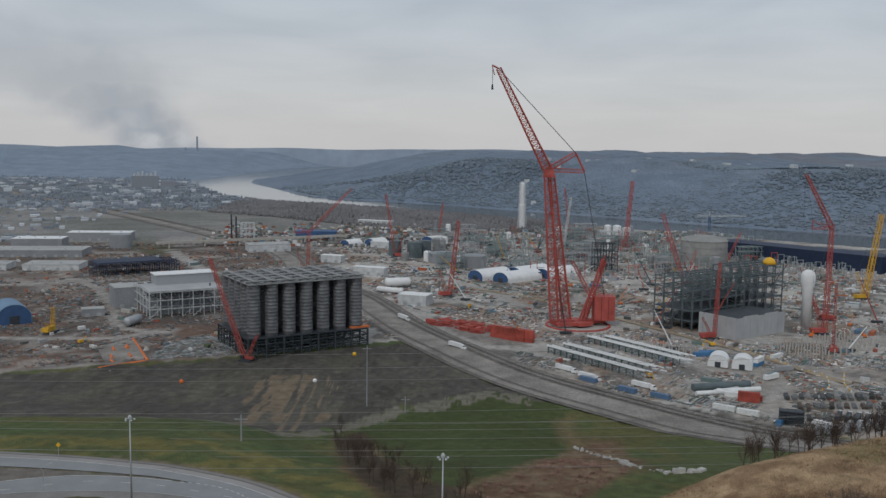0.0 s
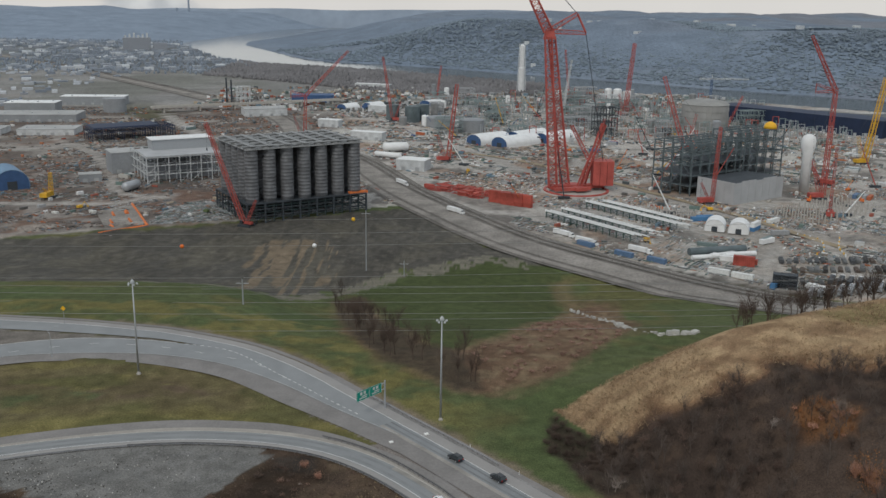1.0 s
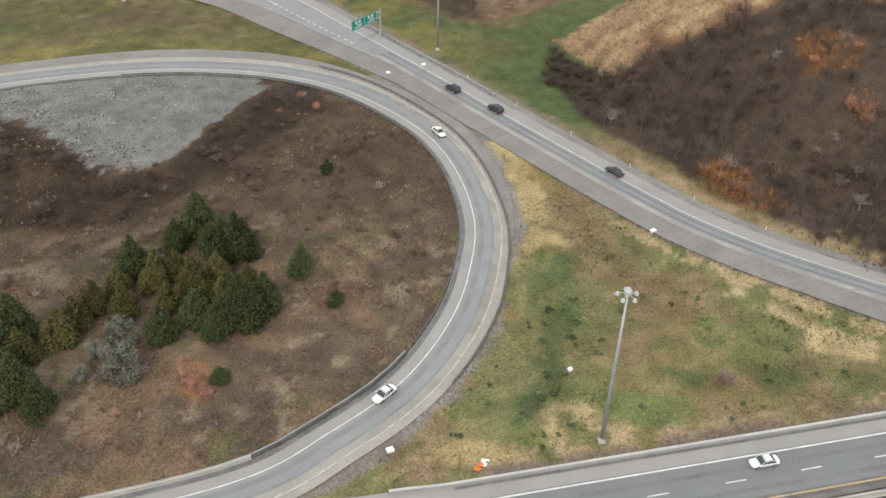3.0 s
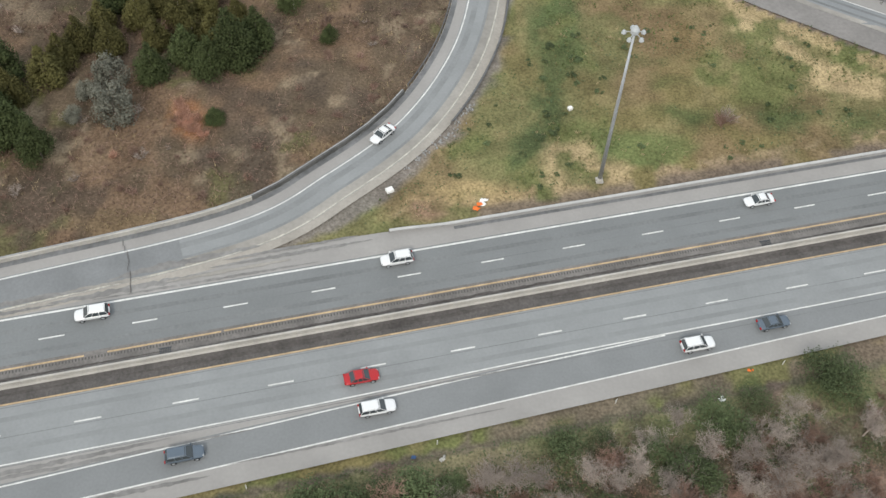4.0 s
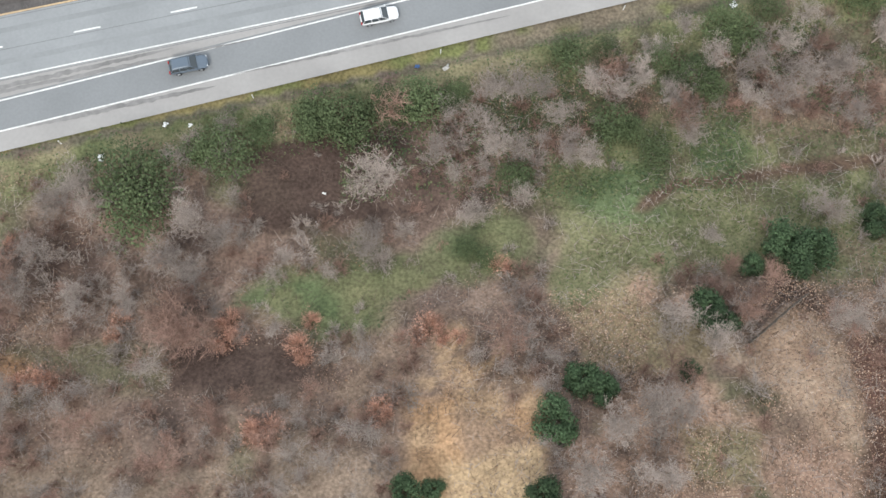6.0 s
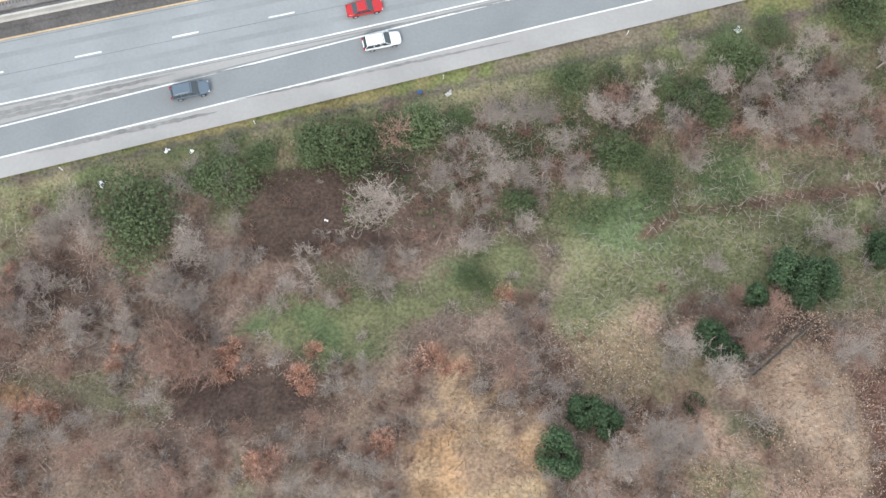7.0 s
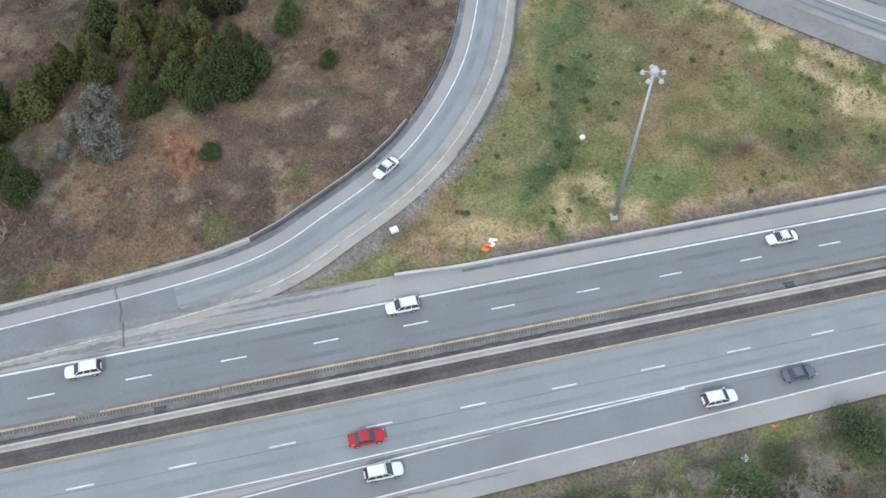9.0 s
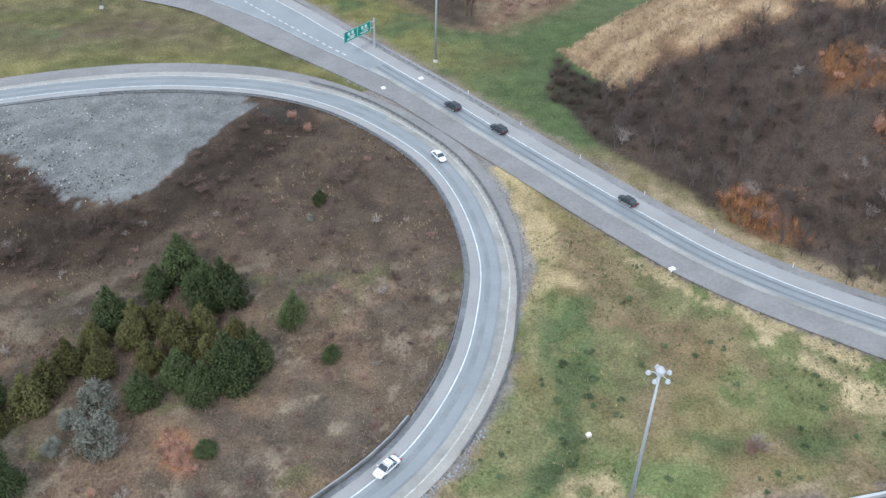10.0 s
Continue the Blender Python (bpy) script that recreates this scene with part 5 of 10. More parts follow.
M["pale_edge"] = material("pale_worn_edge", (0.32, 0.298, 0.268), 0.9, var=0.16, scale=0.2, fine=0.1, fine_scale=2.0)
# loop ramp: the paved outer edge is narrow in the bend and wide at the top
OUT_D = along(LOOP, [(-95, 62, -4.0), (-20, 82, -4.3), (14, 125, -4.4), (14, 160, -3.5), (3, 196, -3.5), (-14, 213, -4.2), (-40, 222, -4.9), (-70, 223, -4.9), (-98, 216, -4.2), (-150, 192, -4.2)])
LOOP_OUT = offset_by(LOOP, OUT_D)
loop_road = tagged(new("road"), "curving single-lane loop ramp of pale worn asphalt", "road", kind="structure")
band(loop_road, "roadway", offset(LOOP, 2.9), offset(LOOP, -2.9), "asphalt_worn", 0.16)
band(loop_road, "shoulder", offset(LOOP, 5.6), offset(LOOP, 2.85), "shoulder", 0.14)
band(loop_road, "shoulder", offset(LOOP, -2.85), LOOP_OUT, "pale_edge", 0.14)
k0 = min(range(len(LOOP)), key=lambda i: (LOOP[i][0] - 13) ** 2 + (LOOP[i][1] - 160) ** 2)
gravel_d = along(LOOP, [(14, 140, -4.3), (14, 160, -6.5), (3, 196, -7.5), (-14, 213, -7.0), (-40, 222, -9.5), (-70, 223, -10.0), (-98, 216, -9.2), (-150, 192, -9.0)])
band(loop_road, "gravel_shoulder", LOOP_OUT[k0 - 14:], offset_by(LOOP, gravel_d)[k0 - 14:], "gravel_brown", 0.11)
# stained strip whose dark colour also carries the kerb wall's shade
band(loop_road, "stain", offset(LOOP, 5.5), offset(LOOP, 4.6), "shade_edge", 0.155, "stained edge under the kerb, darkened with the wall's shade", 1)
band(loop_road, "edge_line", offset(LOOP, 2.7), offset(LOOP, 2.48), "white_paint", 0.18, "", 1)
band(loop_road, "edge_line", offset(LOOP, -2.6), offset(LOOP, -2.85), "tan_paint", 0.18, "worn tan edge line", 1)
for d0, d1 in ((1.75, 0.75), (-0.75, -1.75)):
    band(loop_road, "wheel_track", offset(LOOP, d0), offset(LOOP, d1), "track_loop", 0.168, "", 1)
band(loop_road, "dust_band", offset(LOOP, -1.2)[:k0 + 30], offset(LOOP, -2.6)[:k0 + 30], "dust", 0.172, "pale dusty band along the lane's edge", 1)
# the ramp's mouth, paved darker as far as the joint
k_m = min(range(len(LOOP)), key=lambda i: (LOOP[i][0] + 31) ** 2 + (LOOP[i][1] - 77) ** 2)
band(loop_road, "ramp_mouth", offset(LOOP, 2.4)[:k_m], offset(LOOP, -2.5)[:k_m], "lane_dark", 0.174, "darker asphalt at the ramp's mouth")

# upper ramp: one lane from the east that parts into the slip road and the main lanes
upper_road = tagged(new("road"), "ramp of grey asphalt with wide brown gravel shoulders", "road", kind="structure")
k1 = min(range(len(WL)), key=lambda i: (WL[i][0] + 6.6) ** 2 + (WL[i][1] - 233) ** 2)
k2 = min(range(len(WL)), key=lambda i: (WL[i][0] + 61.7) ** 2 + (WL[i][1] - 292) ** 2)
k3 = min(range(len(MAIN_S)), key=lambda i: (MAIN_S[i][0] + 62) ** 2 + (MAIN_S[i][1] - 274.8) ** 2)
k4 = min(range(len(MAIN_N)), key=lambda i: (MAIN_N[i][0] + 62.6) ** 2 + (MAIN_N[i][1] - 287.2) ** 2)
E_LINE, E_SOUTH = WL[:k1 + 1], offset(WL, 5.0)[:k1 + 1]
band(upper_road, "gravel_shoulder", offset(WL, 4.9)[:k1 + 1], offset(WL, 10.9)[:k1 + 1], "gravel_brown", 0.13)
band(upper_road, "gravel_shoulder", MAIN_S, GRAVEL_S, "gravel_brown", 0.125, "", 4, 90)
band(upper_road, "roadway", E_LINE, E_SOUTH, "lane_blue", 0.17)
band(upper_road, "roadway", WL[k1 - 4:k2 + 4], [offset(WL, 5.0)[k1 - 4]] + list(MAIN_S[:k3 + 4]), "asphalt_worn", 0.165, "", 5, 44)
band(upper_road, "roadway", MAIN_N[k4:], MAIN_S[k3:], "asphalt_worn", 0.17, "", 4, 60)
band(upper_road, "slip_road", WL[k2:], SLIP_S, "asphalt_worn", 0.17, "", 3, 60)
band(upper_road, "shoulder", offset(WL, 0.05), offset(WL, -3.7), "shoulder", 0.15)
# kerb shadow drawn as a flat dark strip
band(upper_road, "kerb_shadow", offset(WL, -3.65)[:k1 + 22], offset(WL, -4.3)[:k1 + 22], "stain", 0.155, "dark strip along the shoulder painted as kerb shadow", 1)
band(upper_road, "gravel_edge", offset(WL, -4.25), offset(WL, -6.2), "gravel_brown", 0.10)
band(upper_road, "worn_edge", offset(WL, 4.0)[:k1 + 1], offset(WL, 5.3)[:k1 + 1], "dust", 0.178, "pale worn strip at the lane's edge", 1)
for d0, d1 in ((1.6, 1.0), (3.5, 2.9)):
    band(upper_road, "wheel_track", offset(WL, d0)[:k1 + 1], offset(WL, d1)[:k1 + 1], "wheel_track", 0.176, "", 1)
band(upper_road, "edge_line", offset(WL, 0.13), offset(WL, -0.09), "white_paint", 0.19, "", 1)
band(upper_road, "edge_line", offset(MAIN_N, 0.13)[k4 + 10:], offset(MAIN_N, -0.12)[k4 + 10:], "white_paint", 0.19, "", 1)
band(upper_road, "edge_line", offset(MAIN_S, -0.5), offset(MAIN_S, -0.3), "faded_paint", 0.19, "", 1)
dots_a, dots_c = offset(resampled(MAIN_N[:k4 + 10], 64), 0.16), offset(resampled(MAIN_N[:k4 + 10], 64), -0.16)
for i in range(1, 62, 2):
    band(upper_road, "lane_dot", dots_a[i:i + 2], dots_c[i:i + 2], "white_paint", 0.19, "", 1)
DASHES = resampled(spline([(-30, 252), (-52.3, 275.9), (-65.3, 282.3), (-76.8, 286.9), (-89.4, 290.3), (-102, 291.7), (-114.5, 291), (-150, 277)], 2), 132)
for i in range(16, 128, 12):
    band(upper_road, "lane_dash", offset(DASHES, 0.12)[i:i + 4], offset(DASHES, -0.12)[i:i + 4], "white_paint", 0.19, "", 1)

# haul road and rail line along the foot of the site
M["haul_verge"] = material("haul_verge", (0.15, 0.138, 0.125), 0.95, var=0.25, scale=0.06, fine=0.3, fine_scale=0.5)
site_road = tagged(new("road"), "wide muddy gravel haul road along the site", "road", kind="structure")
b = Build(); ribbon(b, offset(SITE_ROAD, 17), offset(SITE_ROAD, -27), 0.3, 10); part("verge", b, M["haul_verge"], site_road)
b = Build(); ribbon(b, offset(SITE_ROAD, 2), offset(SITE_ROAD, -16), 0.55, 5); part("roadway", b, M["gravel_track"], site_road)
b = Build(); ribbon(b, offset(SITE_ROAD, -19), offset(SITE_ROAD, -24), 0.55, 3); part("roadway", b, M["gravel_track"], site_road)
for d in (6.0, 7.5, 12.0, 13.5):
    b = Build(); ribbon(b, offset(SITE_ROAD, d + 0.12), offset(SITE_ROAD, d - 0.12), 1.0, 1); part("rail", b, M["concrete"], site_road)
for d in (6.75, 12.75):
    b = Build(); ribbon(b, offset(SITE_ROAD, d + 1.9), offset(SITE_ROAD, d - 1.9), 0.65, 2); part("ballast", b, M["haul_verge"], site_road)

# ---- construction site: large forms ----
SZ = -35.0
E1, E2 = Vector((0.863, 0.505, 0)), Vector((-0.505, 0.863, 0))
S0 = Vector((-116.5, 600.0, SZ - 0.6))


def silo_mesh(r=4.45, h=35.5):
    b = Build()
    prof = [(r * 0.5, -3.0), (r, 0)]
    for i in range(15):
        z = h * (i + 1) / 15
        prof += [(r, z - 0.22), (r * 1.008, z - 0.18), (r * 1.008, z - 0.04), (r, z)]
    prof += [(r * 0.25, h + 1.4)]
    b.turn((0, 0, 0), prof, 20)
    return b.mesh("silo_shell", M["silo_metal"], True)


shell = silo_mesh()
cap = Build()
cap.turn((0, 0, 35.5), [(4.62, -1.0), (4.62, 0.5), (1.2, 0.9), (1.2, 1.4)], 16)
for k in range(8):
    w = k * math.pi / 4
    cap.bar((4.5 * math.cos(w), 4.5 * math.sin(w), 35.8), (4.5 * math.cos(w), 4.5 * math.sin(w), 37.1), 0.12)
cap_me = cap.mesh("roof", M["silo_roof"])
for i in range(7):
    for j in range(5):
        p = S0 + E1 * (6 + 12.4 * i) + E2 * (6 + 12.4 * j)
        s = thing("silo", (p.x, p.y, SZ + 12.9), "tall ribbed grey metal storage silo on a steel frame", "silo", "row of silos")
        part("shell", shell, None, s)
        part("roof", cap_me, None, s)
fr = thing("silo_support", tuple(S0), "dark open steelwork carrying the rows of silos", "steelwork", kind="")
b, deck = Build(), Build()
for i in range(8):
    for j in range(6):
        p = E1 * (12.4 * i) + E2 * (12.4 * j)
        c_ = Build(); c_.box((p.x, p.y, -3), (1.1, 1.1, 16.0), math.atan2(E1.y, E1.x)); part("column", c_, M["dark_steel"], fr)
        for d, ok in ((E1 * 12.4, i < 7), (E2 * 12.4, j < 5)):
            if ok:
                q = p + d
                for z in (4.5, 9.0, 12.6):
                    b.bar((p.x, p.y, z), (q.x, q.y, z), 0.55)
                if j in (0, 5) and d.dot(E1) > 1 or i in (0, 7) and d.dot(E2) > 1:
                    b.bar((p.x, p.y, 0), (q.x, q.y, 4.5), 0.35)
                    b.bar((q.x, q.y, 4.5), (p.x, p.y, 9.0), 0.35)
mid = E1 * 43.4 + E2 * 31
roof_deck = Build(); roof_deck.box((mid.x, mid.y, 48.6), (85.5, 61, 0.3), math.atan2(E1.y, E1.x)); part("roof_deck", roof_deck, M["silo_roof"], fr, "flat grey deck between the silo tops")
deck.box((mid.x, mid.y, 12.8), (88, 63, 0.5), math.atan2(E1.y, E1.x))
for j in range(5):
    p = E1 * 43.4 + E2 * (6 + 12.4 * j)
    c_ = Build(); c_.box((p.x, p.y, 50.1), (86, 3.4, 0.5), math.atan2(E1.y, E1.x)); part("catwalk", c_, M["silo_roof"], fr)
for i in range(7):
    p = E1 * (6 + 12.4 * i) + E2 * 31
    c_ = Build(); c_.box((p.x, p.y, 50.4), (3.0, 58, 0.5), math.atan2(E1.y, E1.x)); part("catwalk", c_, M["silo_roof"], fr)
for i in range(15):
    for row in (0.0, 62.0):
        p = E1 * (6.2 * i) + E2 * row
        c_ = Build(); c_.box((p.x, p.y, 0), (0.5, 0.5, 12.6), math.atan2(E1.y, E1.x)); part("column", c_, M["silo_frame"], fr)
for i in range(11):
    p = E2 * (6.2 * i)
    c_ = Build(); c_.box((p.x, p.y, 0), (0.5, 0.5, 12.6), math.atan2(E1.y, E1.x)); part("column", c_, M["silo_frame"], fr)
for row, d_, l_ in ((0.0, E1, 86.8), (62.0, E1, 86.8)):
    for z in (2.6, 6.6, 10.8):
        p = E2 * row + d_ * (l_ / 2)
        c_ = Build(); c_.box((p.x, p.y, z), (l_, 0.4, 0.45), math.atan2(E1.y, E1.x)); part("girder", c_, M["silo_frame"], fr)
part("beam_grid", b, M["dark_steel"], fr)
part("deck", deck, M["dark_steel"], fr)
c_ = Build(); c_.box((E1 * 82 + E2 * 3).to_tuple()[:2] + (12.9,), (14, 3, 1.6), math.atan2(E1.y, E1.x)); part("orange_platform", c_, M["rust_orange"], fr, "orange working platform")


def heavy_crane():
    """The giant ring crane: twin-legged mast, luffing jib, back mast and counterweight box."""
    c = thing("ring_crane", (118, 722, SZ), "giant red lattice ring crane with luffing jib", "crane")
    ring, nseg = Build(), 48
    sec = [(25.5, 0.0), (25.5, 1.4), (23.6, 1.4), (23.6, 0.0)]
    ring.add([(r_ * math.cos(2 * math.pi * i / nseg), r_ * math.sin(2 * math.pi * i / nseg), z_) for i in range(nseg) for r_, z_ in sec],
             [(4 * i + j, 4 * ((i + 1) % nseg) + j, 4 * ((i + 1) % nseg) + (j + 1) % 4, 4 * i + (j + 1) % 4) for i in range(nseg) for j in range(4)])
    part("ring_track", ring, M["crane_red"], c)
    mat_ = Build(); mat_.turn((0, 0, 0.02), [(28.5, 0), (28.5, 0.35)], 40); part("timber_mat", mat_, M["concrete"], c, "pale bedding under the ring")
    base = Build()
    base.box((0, 2, 2), (44, 7, 3.0), 0.25)
    base.box((-4, -8, 2), (30, 4, 2.4), 0.25)
    base.box((0, 0, 2), (9, 24, 2.6), 0.25)
    part("carbody", base, M["crane_red"], c)
    for i in range(3):
        for j in range(2):
            cw = Build(); cw.box((15 + i * 5.4, 0 + j * 7, 5), (5.1, 6.6, 19), 0.0)
            part("counterweight", cw, M["crane_red"], c, "stacked red counterweight box")
    top = Vector((-26.5, 3, 122))
    mast = Build()
    mast.lattice((-19, -5, 4), (top.x, top.y - 1.5, 118), 6.2, 5.0, 26, 0.6)
    mast.lattice((-8, 6, 4), (top.x + 3, top.y + 1.5, 118), 6.2, 5.0, 26, 0.6)
    for i in range(1, 7):
        k = i / 7
        p, q = Vector((-19, -5, 4)).lerp(top, k), Vector((-8, 6, 4)).lerp(top, k)
        mast.bar(p, q, 0.8)
    part("mast", mast, M["crane_red"], c)
    head = Build()
    head.box((top.x + 1, top.y, 116), (9, 6, 7), 0.0, 0.7)
    part("mast_head", head, M["crane_red"], c)
    jib = Build()
    tip = Vector((-66, 3, 198.5))
    jib.lattice(top, tip, 6.4, 3.4, 24, 0.58)
    jib.bar(tip, tip + Vector((-5, 0, 2.5)), 0.9)
    jib.bar(tip + Vector((-5, 0, 2.5)), tip + Vector((-3, 0, -5)), 0.5)
    part("jib", jib, M["crane_red"], c)
    st = Build()
    a1, a2 = Vector((-5, 3, 135)), Vector((2, 3, 121))
    st.lattice(top, a1, 3.6, 2.6, 6, 0.34)
    st.lattice(top, a2, 3.2, 2.4, 6, 0.34)
    st.bar(a1, a2, 1.1)
    part("strut", st, M["crane_red"], c)
    ropes = Build()
    for dy in (-1.2, 1.2):
        ropes.bar(a1 + Vector((0, dy, 0)), tip + Vector((0, dy, 0)), 0.22)
        ropes.bar(a2 + Vector((0, dy, 0)), (20, dy, 24), 0.2)
    part("pendant_rope", ropes, M["dark_steel"], c)
    bm = Build()
    bm.lattice((6, 6, 4), (20, 8, 52), 3.4, 2.6, 10, 0.42)
    bm.lattice((2, -2, 4), (20, 2, 52), 3.4, 2.6, 10, 0.42)
    bm.bar((20, 8, 52), (20, 2, 52), 1.2)
    part("back_mast", bm, M["crane_red"], c)
    hook = Build()
    hook.bar(tip + Vector((-4.5, 0, 2)), tip + Vector((-4.5, 0, -12)), 0.25)
    hook.box((tip.x - 4.5, tip.y, tip.z - 16), (1.8, 1.4, 4), 0.0, 0.6)
    part("hook_block", hook, M["dark_steel"], c)


heavy_crane()

# ---- roadside ----
# concrete barrier down the median, cast in lengths
seg = Build()
prof = [(-0.38, 0), (-0.34, 0.08), (-0.20, 0.32), (-0.14, 0.95), (0.14, 0.95), (0.20, 0.32), (0.34, 0.08), (0.38, 0)]
LEN = 6.0
seg.add([(x, p[0], p[1]) for x in (-LEN / 2 + 0.01, LEN / 2 - 0.01) for p in prof], [(i, i + 1, 9 + i, 8 + i) for i in range(7)] + [tuple(range(7, -1, -1)), tuple(range(8, 16))])
seg_me = seg.mesh("barrier_segment", M["concrete"])
barrier = thing("median_barrier", uv(0, 65.4, Z0 - 0.012), "low stained concrete barrier down the highway median", "barrier", rz=HW)
for i in range(-23, 32):
    ob = part("barrier_segment", seg_me, None, barrier)
    ob.matrix_basis = pose(i * LEN, 0, 0)
# drains in the median
for u, v0 in ((-20.5, 65.95), (66.3, 65.95)):
    b = Build()
    for k in range(7):
        b.box((k * 0.22 - 0.66, 0, 0), (0.08, 1.0, 0.06))
    b.box((0, -0.54, 0), (1.7, 0.1, 0.07)); b.box((0, 0.54, 0), (1.7, 0.1, 0.07))
    g = solo("drain_grate", b, M["dark_steel"], "rusty iron drain grate beside the median barrier", "drain", "median drains")
    g.matrix_basis = pose(*uv(u, v0 + 0.5, Z0 - 0.01), 0, 0, 11.3)

post = Build()
post.box((0, 0, -0.3), (0.13, 0.16, 0.94))
# posts coloured dark to stand in for the shadows they cast
M["post_dark"] = material("shade_dark_post", (0.19, 0.18, 0.17), 0.85, var=0.3)
post_me = post.mesh("post", M["post_dark"])


M["rail_dull"] = material("dull_dirty_guardrail", (0.135, 0.135, 0.138), 0.75, 0.2, var=0.3, scale=0.5, fine=0.15)


def guardrail(name, line, label, step=2.0, lift=0.15, flip=1, metal="rail_steel", deep=0.08):
    """W-beam rail on posts along a line."""
    root = thing(name, (0, 0, 0), label, "guardrail", "guardrails")
    zs = height(np.array([p[0] for p in line]), np.array([p[1] for p in line])) + lift
    b = Build()
    prof = [(0.0, 0.45), (deep, 0.52), (0.0, 0.60), (deep, 0.68), (0.0, 0.76)]
    rows = []
    offs = [offset(line, flip * (d + 0.1)) for d, _ in prof] + [offset(line, flip * 0.02)] 
    k = len(line)
    for i in range(k):
        rows.append([(offs[j][i][0], offs[j][i][1], zs[i] + prof[j][1]) for j in range(5)] + [(offs[5][i][0], offs[5][i][1], zs[i] + 0.72), (offs[5][i][0], offs[5][i][1], zs[i] + 0.46)])
    vs = [p for r in rows for p in r]
    fs = [(i * 7 + j, i * 7 + (j + 1) % 7, (i + 1) * 7 + (j + 1) % 7, (i + 1) * 7 + j) for i in range(k - 1) for j in range(7)]
    b.add(vs, fs)
    part("rail", b, M[metal], root)
    run = 0.0
    for i in range(1, k):
        ax, ay = line[i - 1]
        bx, by = line[i]
        w = math.hypot(bx - ax, by - ay)
        while run <= w:
            t = run / w
            ob = part("post", post_me, None, root)
            ob.matrix_basis = pose(ax + (bx - ax) * t, ay + (by - ay) * t, zs[i] - 0.05, 0, 0, math.degrees(math.atan2(by - ay, bx - ax)))
            run += step
        run -= w
    return root


def near_index(line, x, y):
    return min(range(len(line)), key=lambda i: (line[i][0] - x) ** 2 + (line[i][1] - y) ** 2)


# stained concrete kerb wall on the lower part of the loop, steel rail on the rest
def kerb_wall(line, label):
    root = thing("kerb_wall", (0, 0, 0), label, "barrier")
    zs = height(np.array([p[0] for p in line]), np.array([p[1] for p in line]))
    a, c = offset(line, 0.22), offset(line, -0.22)
    for i in range(0, len(line) - 3, 3):
        b = Build()
        k = min(i + 3, len(line) - 1)
        t0, t1 = (a[i], c[i]), (a[k], c[k])
        vs = []
        for (p, q), z in ((t0, zs[i]), (t1, zs[k])):
            vs += [(*p, z - 0.2), (*q, z - 0.2), (*q, z + 0.95), (*p, z + 0.95)]
        b.add(vs, [(0, 1, 2, 3), (7, 6, 5, 4), (0, 4, 5, 1), (1, 5, 6, 2), (2, 6, 7, 3), (3, 7, 4, 0)])
        part("wall_segment", b, M["concrete_stained"] if line[i][0] > -27 else M["concrete"], root)
        b = Build()
        vs = []
        for (p, q), z in ((t0, zs[i]), (t1, zs[k])):
            q = (p[0] * 0.6 + q[0] * 0.4, p[1] * 0.6 + q[1] * 0.4)
            vs += [(*p, z + 0.954), (*q, z + 0.954), (*q, z + 1.02), (*p, z + 1.02)]
        b.add(vs, [(0, 1, 2, 3), (7, 6, 5, 4), (0, 4, 5, 1), (1, 5, 6, 2), (2, 6, 7, 3), (3, 7, 4, 0)])
        part("coping", b, M["rail_steel"], root)


M["concrete_stained"] = material("stained_concrete", (0.115, 0.113, 0.11), 0.9, var=0.35, scale=0.4, fine=0.2, fine_scale=2.5)
i0, i1, i2 = near_index(LOOP, -75, 66), near_index(LOOP, 6, 110), near_index(LOOP, -78, 218)
kerb_wall(offset(LOOP, 5.7)[i0:i1], "low dark-stained concrete wall along the loop ramp")
guardrail("guardrail", offset(LOOP, 5.7)[i1 - 1:i2], "grey steel guardrail along the inside of the loop ramp", 2.0, metal="rail_dull")
i0, i1 = near_index(LOOP, 4, 104), near_index(LOOP, -30, 216)
guardrail("guardrail", offset_by(LOOP, OUT_D - 0.1)[i0:i1], "grey steel guardrail on the outside of the loop ramp", 2.0, flip=-1, metal="rail_dull", deep=0.22)
M["rail_pale"] = material("pale_galvanised_guardrail", (0.44, 0.44, 0.435), 0.7, 0.1, var=0.15, scale=0.5, fine=0.1)
guardrail("guardrail", [uv(u, 79.55 + 0.5 * float(ease(22, 12.5, u)))[:2] for u in np.arange(12.5, 130, 2.0)], "long straight grey guardrail beside the highway", 4.0, flip=-1, metal="rail_pale", deep=0.32)
i0, i1 = near_index(WL, 16, 204), near_index(WL, -21, 250)
guardrail("guardrail", offset(WL, -4.4)[i0:i1], "short grey guardrail guarding the sign post", 2.0, flip=-1)


